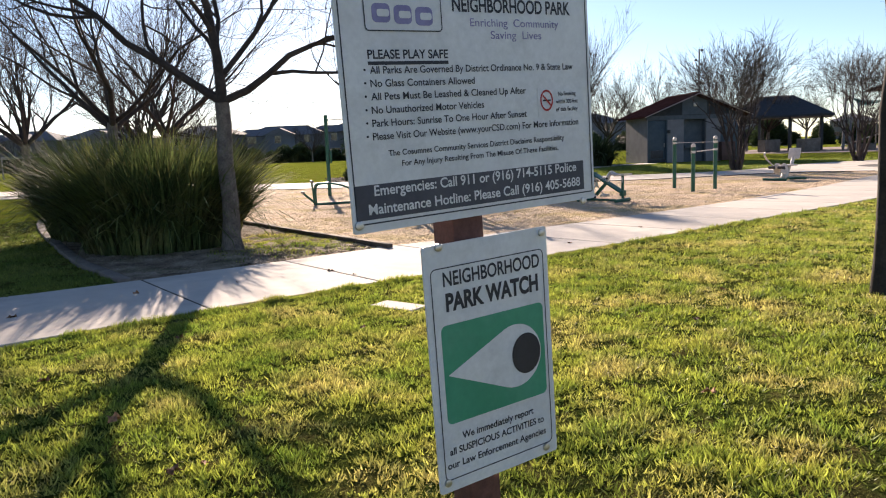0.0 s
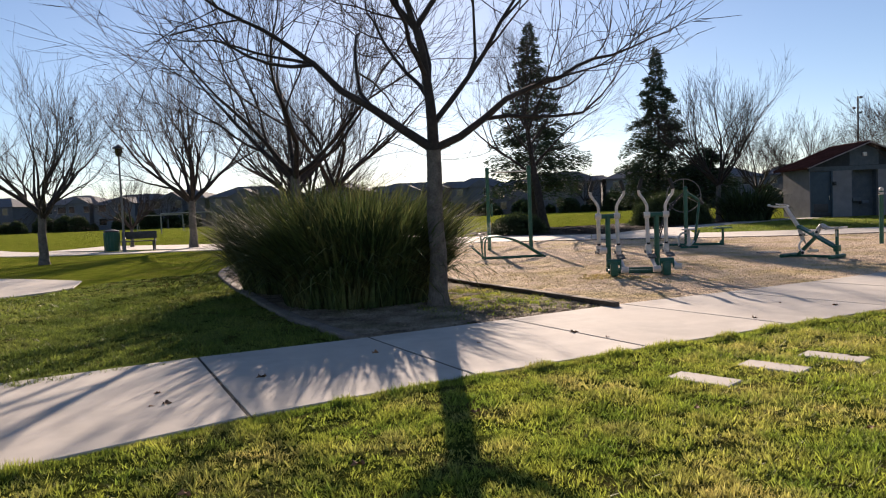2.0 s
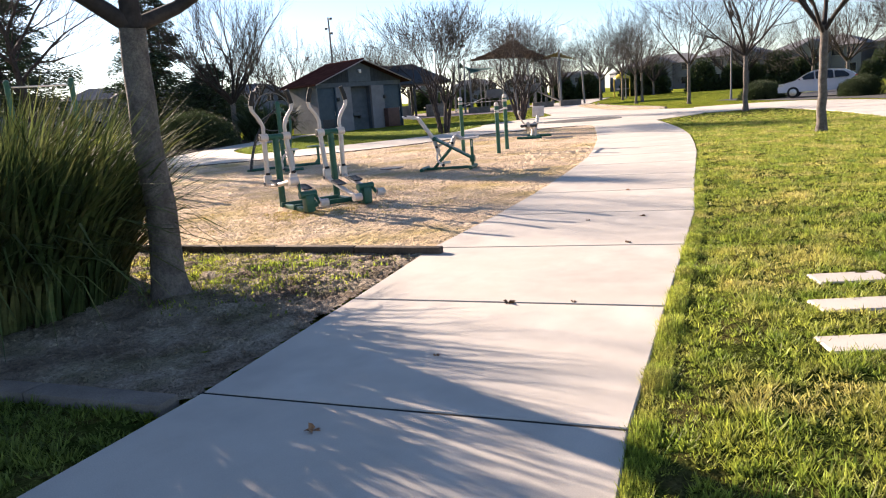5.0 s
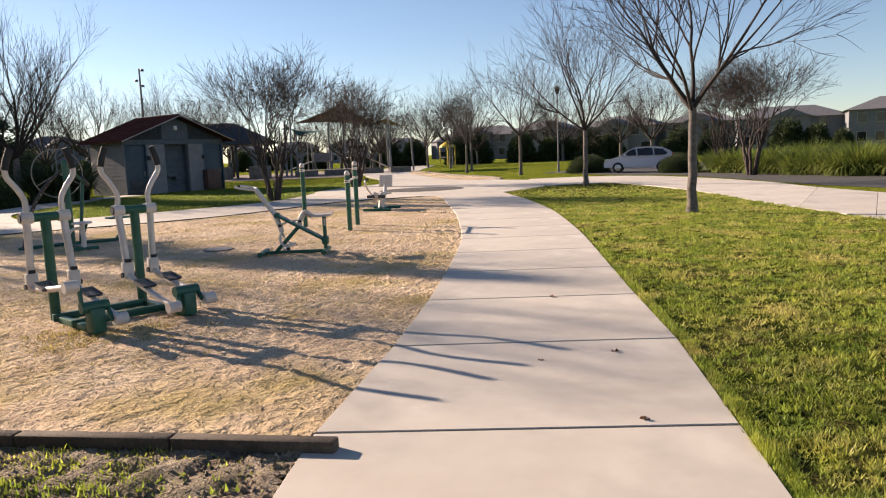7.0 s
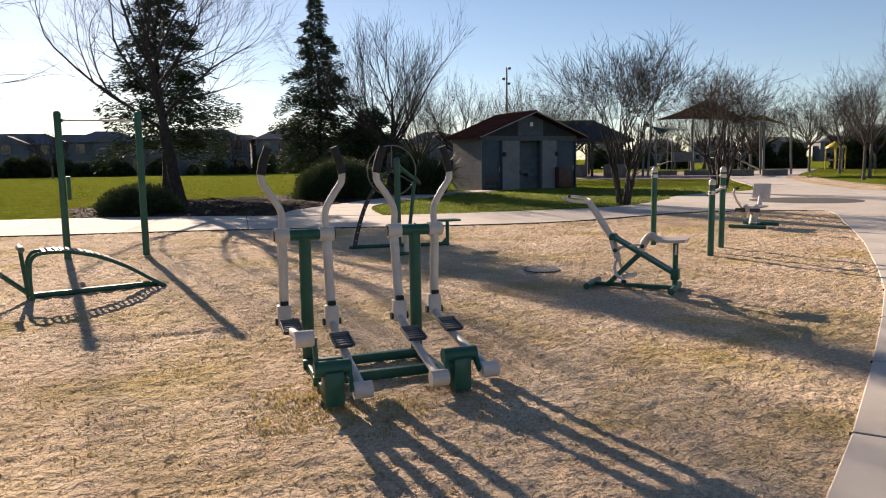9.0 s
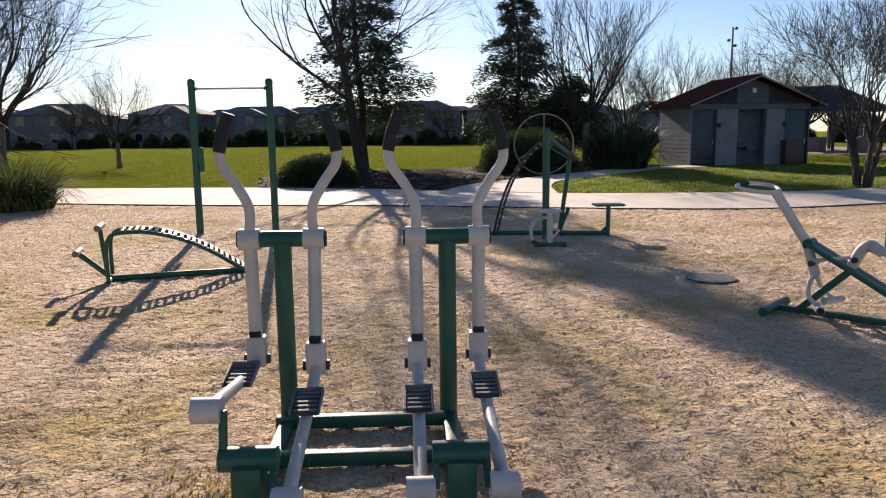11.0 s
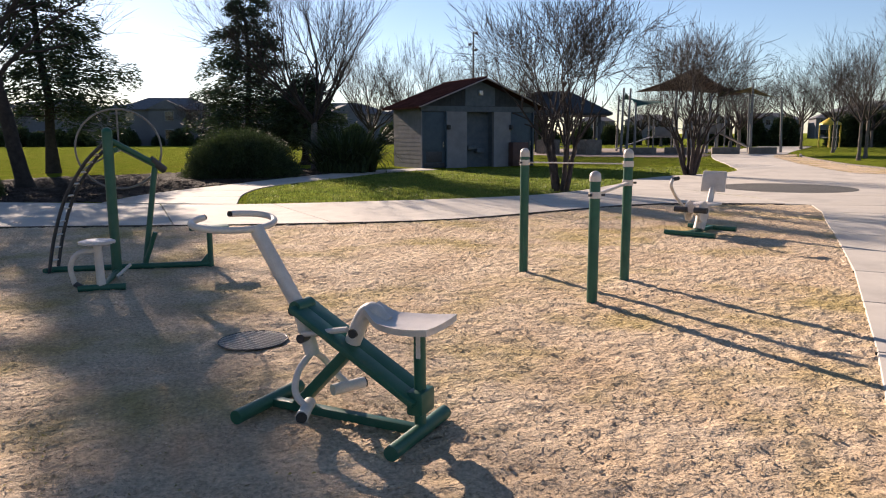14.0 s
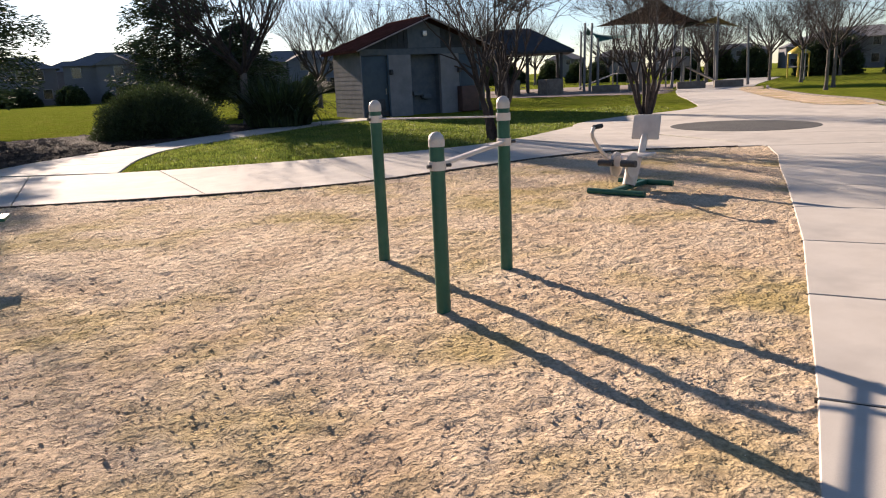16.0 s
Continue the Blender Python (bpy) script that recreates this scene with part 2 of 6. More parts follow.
def resample(line, step):
    p = [Vector((*q, 0)) for q in line]
    p = arc(p, 8)
    out, left = [p[0]], step
    for a, b in zip(p, p[1:]):
        d = (b - a).length
        while d >= left:
            a = a + (b - a).normalized() * left
            out.append(a)
            d, left = d - left, step
        left -= d
    return out


def slab(name, corners, parent, top=0.0, depth=0.11, gap=0.018):
    """One concrete panel, its upper edge worn round."""
    c = [Vector((*q, 0)) for q in corners]
    mid = sum(c, Vector()) / len(c)
    ring = []
    for i, q in enumerate(c):
        ring.append(q + (mid - q).normalized() * gap)
    o = mid.copy()
    verts, n = [], len(c)
    for z, ins in ((top - depth, 0.0), (top - 0.008, 0.0), (top, 0.009)):
        for q in ring:
            p = q + (mid - q).normalized() * ins - o
            verts.append((p.x, p.y, z))
    faces = [(k * n + i, k * n + (i + 1) % n, (k + 1) * n + (i + 1) % n, (k + 1) * n + i) for k in (0, 1) for i in range(n)]
    faces.append(tuple(2 * n + i for i in range(n)))
    ob = raw(name, verts, faces, CONCRETE, parent)
    ob.location = o
    return ob


def walkway(name, label, lefts, rights, joints=None, panel=1.75, top=0.0):
    """Concrete panels between two edges that are given as matching lines."""
    root = tagged(new(name), label, "pavement", kind="structure")
    if joints is None:
        a, b = arc([(*q, 0) for q in lefts], 10), arc([(*q, 0) for q in rights], 10)
        mids = [(p + q) / 2 for p, q in zip(a, b)]
        cut, run = [0], 0.0
        for i in range(1, len(mids)):
            run += (mids[i] - mids[i - 1]).length
            if run >= panel or i == len(mids) - 1:
                cut.append(i)
                run = 0.0
        for i, j in zip(cut, cut[1:]):
            s = sorted({i, (2 * i + j) // 3, (i + 2 * j) // 3, j})
            slab("panel", [tuple(b[k][:2]) for k in s] + [tuple(a[k][:2]) for k in reversed(s)], root, top)
    else:
        for (r0, l0), (r1, l1) in zip(joints, joints[1:]):
            slab("panel", [r0, r1, l1, l0], root, top)
            beam_part("joint_filler", (*r0, top - 0.021), (*l0, top - 0.021), 0.034, 0.03, JOINT, root, bevel=0)
    return root


# ---- ground, walks and beds ----
def big_ground():
    bm = bmesh.new()
    bmesh.ops.create_grid(bm, x_segments=60, y_segments=60, size=2500)
    ob = part("ground", bm, LAWN, None, "", False)
    ob.location = (0, 0, -0.035)
    return tagged(ob, "sunlit winter lawn, yellow-green and patchy, running to the horizon", "lawn", kind="structure")


big_ground()
# the joints of the curved walk that the walker follows: its lawn side, then its other side
JOINTS = [((-10.4, -6.6), (-12.1, -4.3)), ((-9.0, -4.9), (-10.6, -2.7)), ((-7.6, -3.3), (-9.2, -1.1)), ((-6.2, -1.6), (-7.7, 0.6)), ((-5.0, -0.2), (-6.5, 1.9)), ((-3.85, 1.15), (-5.3, 3.2)), ((-2.65, 2.35), (-4.1, 4.45)), ((-1.55, 3.52), (-2.85, 5.42)),
          ((-0.20, 4.60), (-1.46, 6.32)), ((1.22, 5.60), (-0.1, 7.35)), ((2.74, 6.66), (1.26, 8.42)), ((4.2, 7.69), (2.75, 9.38)), ((5.58, 8.77), (4.19, 10.38)),
          ((6.98, 9.84), (5.58, 11.41)), ((8.4, 10.92), (7.0, 12.50)), ((9.8, 11.99), (8.36, 13.58)), ((11.15, 13.08), (9.66, 14.74)), ((12.5, 14.2), (10.95, 15.95)),
          ((13.85, 15.35), (12.2, 17.12)), ((15.2, 16.62), (13.4, 18.33)), ((16.4, 17.8), (14.6, 19.55)), ((17.6, 19.05), (15.8, 20.8)), ((18.85, 20.4), (17.0, 22.0)), ((20.2, 21.9), (18.0, 23.2))]
walkway("pavement_near_walk", "pale broom-finished concrete walk with dark joints", None, None, JOINTS)
walkway("pavement_far_walk", "pale concrete walk along the edge of the sandy exercise yard",
        [(-24, 37.0), (-16, 34.2), (-9, 32.9), (-2.1, 31.9), (2.0, 30.3), (5.6, 28.35), (9.0, 27.75), (12.6, 27.7), (15.1, 28.5), (18.5, 31.0)],
        [(-24, 31.5), (-16, 29.8), (-8.5, 27.9), (-3.3, 26.4), (1.6, 25.5), (6.1, 24.2), (9.4, 23.6), (11.8, 24.1), (15.0, 24.7), (18.0, 23.3)], panel=2.6)
walkway("pavement_building_path", "narrow concrete path up to the restroom building",
        [(3.2, 29.9), (4.0, 32.0), (5.4, 34.0), (8.8, 38.3), (12.6, 42.3), (15.6, 43.55)], [(6.2, 28.25), (6.6, 31.2), (7.4, 33.6), (9.2, 36.0), (13.3, 40.6), (16.0, 42.0)], panel=1.8, top=-0.008)
walkway("pavement_plaza", "wide concrete plaza where the walks meet, streaked with long tree shadows",
        [(18.0, 23.25), (18.4, 26.5), (18.5, 31.0), (21.4, 33.3), (26.5, 35.2), (30.5, 40.0), (37.5, 49.5), (47.0, 60.0), (70.0, 80.0)],
        [(20.25, 21.95), (24.5, 23.0), (29.0, 26.5), (30.0, 29.8), (32.5, 32.5), (35.5, 38.5), (42.5, 47.5), (51.0, 56.5), (74.0, 76.0)], panel=2.6, top=-0.004)
walkway("pavement_lot_path", "concrete path from the plaza to the car park",
        [(30.5, 28.2), (33.0, 25.4), (32.2, 21.2), (27.1, 14.9), (23.0, 11.5), (14.0, 2.0), (5.0, -8.0)], [(24.6, 22.9), (26.2, 21.9), (26.4, 20.6), (21.85, 15.4), (15.5, 9.8), (9.0, 2.6), (0.5, -7.0)], panel=2.2, top=-0.008)
walkway("pavement_left_path", "pale concrete path crossing the lawn",
        [(-9.0, 28.2), (-14.0, 29.2), (-19.2, 29.4), (-30, 36), (-52, 61)], [(-9.0, 26.9), (-13.5, 27.6), (-18.8, 27.2), (-27, 31), (-47, 55)], panel=2.6, top=-0.004)
walkway("pavement_pad", "round-ended concrete pad set in the lawn", [(-10.0, 14.2), (-12.0, 15.1), (-14.0, 15.7), (-20, 17.0)], [(-9.1, 12.6), (-9.2, 11.2), (-11.0, 10.4), (-18, 9.0)], panel=2.0, top=-0.004)

YARD = [(1.35, 8.28), (2.9, 9.25), (4.35, 10.25), (5.75, 11.28), (7.2, 12.4), (8.55, 13.5), (9.85, 14.65), (11.1, 15.85), (12.35, 17.0), (13.6, 18.2), (14.8, 19.45), (16.0, 20.7), (17.2, 21.9), (18.15, 23.1), (18.1, 23.5),
        (15.0, 24.85), (11.8, 24.3), (9.4, 23.8), (6.1, 24.4), (1.6, 25.7), (-3.3, 26.6), (-8.6, 28.1), (-8.4, 25), (-7.2, 21), (-4.6, 16.4), (-1.15, 11.65)]
sheet("ground_yard", YARD, -0.016, 0.042, 0.036, DG, "tan trampled decomposed granite of the exercise yard, scuffed and uneven", "sand", 3, floor=-0.0335, roof=-0.003)
BED = [(-1.5, 6.3), (1.2, 8.35), (-1.1, 11.7), (-4.6, 16.5), (-7.4, 21), (-8.4, 19.5), (-7.4, 15.85), (-5.9, 12.9), (-4.6, 10.7), (-2.95, 8.05), (-1.75, 6.35)]
sheet("ground_bed", BED, -0.008, 0.045, 0.05, SOIL, "dark bare soil of the planting bed with sparse weeds", "soil", 11, 7.0)
BED2 = [(-2.5, 31.9), (2.0, 30.4), (3.3, 30.1), (4.0, 32.0), (5.4, 34.1), (8.8, 38.3), (12.9, 42.9), (10.5, 45.0), (5.0, 43.5), (0.0, 42.0), (-3.6, 37.5)]
sheet("ground_bed_far", BED2, 0.0, 0.16, 0.10, MULCH_SHADED, "bark-strewn bed under the conifers with shade in its colour", "soil", 17, 3.0)


def kerb(name, line, w, top, material, label):
    pts = resample(line, 0.9)
    root = tagged(new(name), label, "kerb", kind="structure")
    for a, b in zip(pts, pts[1:]):
        bm = bmesh.new()
        d = (b - a).normalized() * 0.004
        bm_beam(bm, (a.x + d.x, a.y + d.y, top - 0.07), (b.x - d.x, b.y - d.y, top - 0.07), w, 0.14, 0.012)
        part("kerb_piece", bm, material, root)
    return root


kerb("kerb_timber_edge", [(1.2, 8.12), (0.4, 9.3), (-0.8, 11.0), (-1.2, 11.7), (-2.2, 13.0), (-4.6, 16.4), (-7.2, 21.0), (-8.4, 25.0)], 0.09, 0.06, KERB, "dark timber edging between bed and yard")
kerb("kerb_bed_edge", [(-1.62, 6.27), (-2.2, 7.05), (-2.95, 8.05), (-4.6, 10.7), (-5.95, 12.95), (-7.4, 15.85), (-8.2, 19.5), (-8.6, 25)], 0.15, 0.025, KERB_CONCRETE, "low curved concrete edging round the planting bed")
kerb("kerb_far_edge", [(-8.5, 27.82), (-3.3, 26.32), (1.6, 25.42), (6.1, 24.12), (9.4, 23.52), (11.8, 24.02), (15.0, 24.62), (17.9, 23.35)], 0.05, 0.012, KERB, "thin dark edging between the sandy yard and the far walk")
STRIP = [(30.6, 30.4), (33.0, 33.4), (36.3, 39.0), (43.0, 47.8), (47.5, 52.4), (46.0, 53.0), (41.3, 48.2), (34.8, 39.8), (31.6, 35.2), (29.6, 32.0)]
sheet("ground_strip", STRIP, 0.006, 0.25, 0.01, DG, "tan gravel strip along the edge of the wide walk", "sand", 8, 3.0)
kerb("kerb_strip_edge", [(30.7, 30.2), (33.2, 33.2), (36.5, 38.8), (43.2, 47.6), (47.7, 52.2)], 0.16, 0.06, KERB_CONCRETE, "low concrete kerb between gravel strip and lawn")


# ---- trees and shrubs ----
class Tubes:
    """Collects tapered tubes with few sides, for trunks and twigs."""

    def __init__(self):
        self.v, self.f = [], []

    def add(self, pts, rs, sides):
        base = len(self.v)
        n = len(pts)
        for i, p in enumerate(pts):
            d = (pts[min(i + 1, n - 1)] - pts[max(i - 1, 0)]).normalized()
            u = d.orthogonal().normalized() if i == 0 else (u - d * u.dot(d)).normalized()
            s = d.cross(u)
            for k in range(sides):
                a = 2 * math.pi * k / sides
                self.v.append(p + (u * math.cos(a) + s * math.sin(a)) * rs[i])
        for i in range(n - 1):
            for k in range(sides):
                a, b = base + i * sides + k, base + i * sides + (k + 1) % sides
                self.f.append((a, b, b + sides, a + sides))


def limb(rng, tubes, p, d, length, r, level, levels, up, kids, spread, wiggle, env=None):
    """One limb with its forks; every limb tapers and bends."""
    steps = 5 if level < 2 else 4 if level < 3 else 3
    pts, rs = [p.copy()], [r]
    tip = r * (0.45 if level < levels else 0.3)
    q, dd = p.copy(), d.copy()
    for i in range(steps):
        dd = (dd + Vector((rng.gauss(0, 1), rng.gauss(0, 1), rng.gauss(0, 1))) * wiggle + Vector((0, 0, up))).normalized()
        q = q + dd * (length / steps)
        pts.append(q.copy())
        rs.append(r + (tip - r) * (i + 1) / steps)
        if env and level and i and env(q) > rng.uniform(0.93, 1.12):
            break
    tubes.add(pts, rs, 8 if level == 0 else 6 if level == 1 else 4 if level == 2 else 3)
    if level >= levels or env and level and env(q) > 1.12:
        return
    n = kids[min(level, len(kids) - 1)]
    for k in range(n):
        if k == 0:
            at, rad = len(pts) - 1, tip
            a = rng.uniform(0.1, 0.35)
        else:
            f = rng.uniform(0.3, 0.95)
            at = max(1, min(len(pts) - 1, round(f * (len(pts) - 1))))
            rad = rs[at] * rng.uniform(0.5, 0.75)
            a = rng.uniform(spread * 0.6, spread * 1.25)
        axis = dd.orthogonal()
        axis.rotate(Matrix.Rotation(rng.uniform(0, 2 * math.pi), 3, dd))
        nd = dd.copy()
        nd.rotate(Matrix.Rotation(a, 3, axis))
        limb(rng, tubes, pts[at], nd.normalized(), length * rng.uniform(0.58, 0.85), max(rad, 0.0058), level + 1, levels, up, kids, spread, wiggle, env)


def bare_tree(name, seed, label, trunk_h=2.1, trunk_r=0.12, limbs=5, limb_len=2.2, levels=4, up=0.1, spread=0.55, open_a=0.75, kids=(3, 3, 3, 3), wiggle=0.10,
              stems=1, bark=None, lean=(0, 0), twig_r=1.0, dirs=None, env=None, splay=0.30, leader=0.0):
    """A leafless tree: a flared trunk (or several stems) and a crown of forking limbs."""
    rng = random.Random(seed)
    root = thing(name, (0, 0, 0), label, "tree")
    trunk, crown = Tubes(), Tubes()
    for s in range(stems):
        base = Vector((0, 0, -0.06))
        if stems > 1:
            a = 2 * math.pi * s / stems + rng.uniform(-0.3, 0.3)
            base += Vector((math.cos(a), math.sin(a), 0)) * 0.13
            k = splay * rng.uniform(0.55, 1.25)
            d = Vector((math.cos(a) * k, math.sin(a) * k, 1)).normalized()
            h, r = trunk_h * rng.uniform(0.8, 1.15), trunk_r * rng.uniform(0.7, 1.0)
        else:
            d, h, r = Vector((lean[0], lean[1], 1)).normalized(), trunk_h, trunk_r
        pts, rs = [], []
        for i in range(9):
            f = i / 8
            flare = 1 + 0.45 * math.exp(-f * h / 0.16) if stems == 1 else 1
            pts.append(base + d * h * f + Vector((rng.gauss(0, 0.012), rng.gauss(0, 0.012), 0)) * (f > 0))
            rs.append(r * flare * (1 - 0.22 * f))
        trunk.add(pts, rs, 14 if stems == 1 else 8)
        if stems > 1:
            raw("stem", trunk.v, trunk.f, bark or BARK, root, True)
            trunk = Tubes()
        top, rr = pts[-1], rs[-1]
        stem = []
        if leader:
            # the trunk goes on above the fork, thinner and crooked
            way, q = d.copy(), top.copy()
            stem = [top.copy()]
            for i in range(8):
                way = (way + Vector((rng.gauss(-0.02, 0.11), rng.gauss(0, 0.09), 0.06))).normalized()
                q = q + way * leader / 8
                stem.append(q.copy())
            crown.add(stem, [rr * 0.82 * (1 - 0.09 * i) for i in range(9)], 10)
        n = limbs if stems == 1 else max(2, limbs // 2)
        for k in range(len(dirs) if dirs else n):
            a = 2 * math.pi * (k + rng.uniform(-0.25, 0.25)) / n
            tilt = open_a * rng.uniform(0.75, 1.15) if k or stems > 1 else 0.12
            if stems > 1:
                tilt *= 0.8
                nd = (d + Vector((math.cos(a), math.sin(a), 0)) * math.tan(tilt) * 0.7).normalized()
            else:
                nd = Vector((math.cos(a) * math.sin(tilt), math.sin(a) * math.sin(tilt), math.cos(tilt)))
            if dirs:
                az, tilt = radians(dirs[k][0]), dirs[k][1]
                nd = Vector((math.cos(az) * math.sin(tilt), math.sin(az) * math.sin(tilt), math.cos(tilt)))
            start = top - d * rng.uniform(0.0, 0.22 if stems == 1 else 0.1) * (k > 0)
            thick = rr * rng.uniform(0.5, 0.66) * twig_r
            if leader:
                f = dirs[k][3]
                start = stem[round(f * 8)].copy()
                thick = rr * dirs[k][4]
            limb(rng, crown, start, nd, limb_len * (dirs[k][2] if dirs else rng.uniform(0.85, 1.15)), thick, 0, levels, up, kids, spread, wiggle, env=env)
    if stems == 1:
        raw("trunk", trunk.v, trunk.f, bark or BARK, root, True)
    raw("crown", crown.v, crown.f, TWIG, root, True)
    return root


def conifer(name, seed, label, h=11.0, r=3.2, clear=1.3, taper=1.0, count=150):
    """A redwood-like conifer: trunk, whorled drooping boughs, and sprays of needles in clumps."""
    rng = random.Random(seed)
    root = thing(name, (0, 0, 0), label, "tree")
    tubes, bough = Tubes(), Tubes()
    nv, nf = [], []
    pts = [Vector((rng.gauss(0, 0.03) * i, rng.gauss(0, 0.03) * i, -0.1 + h * i / 8)) for i in range(9)]
    tubes.add(pts, [0.23 * (1 - i / 8.4) * (1 + (0.5 if i == 0 else 0)) for i in range(9)], 10)
    for b in range(count):
        f = (b + rng.random()) / count
        z = clear + (h - clear) * f ** 0.92
        size = r * (1 - (z - clear) / (h - clear + 0.25)) ** taper * rng.choice((0.45, 0.7, 0.9, 1.0, 1.15)) * rng.uniform(0.85, 1.1)
        if z < clear + 1.4:
            size *= 0.75 + 0.25 * (z - clear) / 1.4
        a = b * 2.39996 + rng.uniform(-0.4, 0.4)
        d = Vector((math.cos(a), math.sin(a), rng.uniform(-0.12, 0.25)))
        p = Vector((0, 0, z))
        line = [p + d * size * t + Vector((0, 0, -0.22 * size * t * t + 0.10 * size * max(0, t - 0.7))) for t in (0, 0.35, 0.7, 1.0)]
        bough.add(line, [0.035 * size / r + 0.012, 0.025, 0.016, 0.006], 3)
        n = int(10 + 95 * size)
        for _ in range(n):
            t = rng.uniform(0.12, 1.0) ** 0.75
            i = min(2, int(t * 3))
            q = line[i].lerp(line[i + 1], t * 3 - i)
            side = Vector((-math.sin(a), math.cos(a), 0)) * rng.uniform(-1, 1) * 0.40 * size * (1.15 - t) ** 0.6
            q = q + side + Vector((rng.gauss(0, .05), rng.gauss(0, .05), rng.gauss(0, 0.06 + 0.05 * size) - 0.05))
            out = (d * rng.uniform(0.2, 1.0) + side.normalized() * rng.uniform(0.2, 1.1) + Vector((0, 0, rng.uniform(-0.5, 0.15)))).normalized()
            ln, w = rng.uniform(0.13, 0.34), rng.uniform(0.016, 0.040)
            s = out.cross(Vector((rng.gauss(0, 1), rng.gauss(0, 1), rng.gauss(0, 1)))).normalized() * w
            k = len(nv)
            nv.extend((q - s * 0.5, q + s, q + out * ln, q + out * ln * 0.5 - s * 1.4))
            nf.append((k, k + 1, k + 2, k + 3))
    raw("trunk", tubes.v, tubes.f, BARK_BACKLIT, root, True)
    tagged(raw("bough_frame", bough.v, bough.f, BARK_BACKLIT, root, True), kind="stuff")
    raw("crown", nv, nf, NEEDLE, root)
    return root


def strap_clump(name, seed, label, h=1.5, r=1.4, count=2600, width=0.014, arch=0.9, material=None, squash=1.0, category="ornamental grass"):
    """A big clump of long arching strap leaves."""
    rng = np.random.RandomState(seed)
    root = thing(name, (0, 0, 0), label, category)
    a = rng.uniform(0, 2 * np.pi, count)
    rad = np.sqrt(rng.uniform(0, 1, count)) * r * 0.70
    bx, by = rad * np.cos(a), rad * np.sin(a) * squash
    out = a + rng.normal(0, 0.55, count)
    ln = h * rng.uniform(0.7, 1.22, count)
    lean = (0.10 + 0.75 * (rad / r) + np.abs(rng.normal(0, 0.42, count))) * arch
    w = width * rng.uniform(0.6, 1.3, count)
    verts = np.zeros((count, 10, 3))
    px, pz, ang = np.zeros(count), np.zeros(count) - 0.05, lean * 0.36
    bend = lean * rng.uniform(0.28, 0.72, count)
    side = np.stack([-np.sin(out + rng.normal(0, .5, count)), np.cos(out), np.zeros(count)], 1)
    for i in range(5):
        wi = w * (1.0, 1.15, 0.95, 0.6, 0.08)[i]
        mid = np.stack([bx + px * np.cos(out), by + px * np.sin(out), pz], 1)
        verts[:, 2 * i] = mid - side * wi[:, None]
        verts[:, 2 * i + 1] = mid + side * wi[:, None]
        px, pz, ang = px + np.sin(ang) * ln / 4, np.maximum(pz + np.cos(ang) * ln / 4, 0.02), ang + bend
    k = np.arange(count)[:, None] * 10
    quads = np.concatenate([k + np.array([[2 * i, 2 * i + 1, 2 * i + 3, 2 * i + 2]]) for i in range(4)], 0)
    raw("leaves", verts.reshape(-1, 3).tolist(), quads.tolist(), material or STRAP, root)
    return root


def leafy_shrub(name, seed, label, rx=1.5, ry=1.3, h=1.3, count=5000, leaf=0.05, spiky=0.0):
    """A dense rounded shrub: stems from the ground and small leaves in an uneven shell."""
    rng = random.Random(seed)
    root = thing(name, (0, 0, 0), label, "shrub")
    stems = Tubes()
    for i in range(26):
        a, q = rng.uniform(0, 6.283), rng.uniform(0.2, 0.85)
        e = Vector((math.cos(a) * rx * q, math.sin(a) * ry * q, h * rng.uniform(0.4, 0.85)))
        stems.add([Vector((math.cos(a) * 0.2, math.sin(a) * 0.2, -0.05)), e * 0.5 + Vector((0, 0, 0.1)), e], [0.02, 0.013, 0.005], 4)
    v, f = [], []
    for _ in range(count):
        a, b = rng.uniform(0, 6.283), math.asin(rng.uniform(0.0, 1.0))
        bump_k = 1 + 0.16 * noise.noise((math.cos(a) * 2.2 + seed, math.sin(a) * 2.2, b * 2.4)) + 0.07 * noise.noise((math.cos(a) * 6, math.sin(a) * 6 + seed, b * 6))
        k = rng.uniform(0.55, 1.0) ** 0.35 * bump_k * rng.uniform(0.96, 1.03)
        p = Vector((math.cos(a) * math.cos(b) * rx, math.sin(a) * math.cos(b) * ry, max(0.03, math.sin(b) * h + 0.02))) * k
        d = Vector((p.x / rx + rng.gauss(0, 0.6), p.y / ry + rng.gauss(0, 0.6), p.z / h + rng.gauss(0.3, 0.5))).normalized()
        s = d.orthogonal().normalized()
        s.rotate(Matrix.Rotation(rng.uniform(0, 6.283), 3, d))
        ln = leaf * rng.uniform(0.7, 1.5) * (1 + 3 * spiky)
        w = leaf * rng.uniform(0.28, 0.5) * (1 - 0.5 * spiky)
        if _ % 4 == 0:
            # older, larger leaves deep inside close the shrub
            p, ln, w = p * rng.uniform(0.6, 0.86), ln * 1.6, w * 4.5
        n = len(v)
        v.extend((p, p + d * ln * 0.5 + s * w, p + d * ln, p + d * ln * 0.5 - s * w))
        f.append((n, n + 1, n + 2, n + 3))
    raw("stems", stems.v, stems.f, BARK, root, True)
    raw("leaves", v, f, LEAF_DARK, root)
    return root


def put(ob, x, y, z=0.0, rz=0.0, s=1.0):
    ob.matrix_world = pose(x, y, z - 0.03, 0, 0, rz) @ Matrix.Diagonal((s, s, s, 1))
    return ob


def again(ob, x, y, rz, s, label=""):
    c = copy_thing(ob, pose(x, y, -0.03, 0, 0, rz))
    c.scale = (s, s, s)
    if label:
        c["label"] = label
    return c


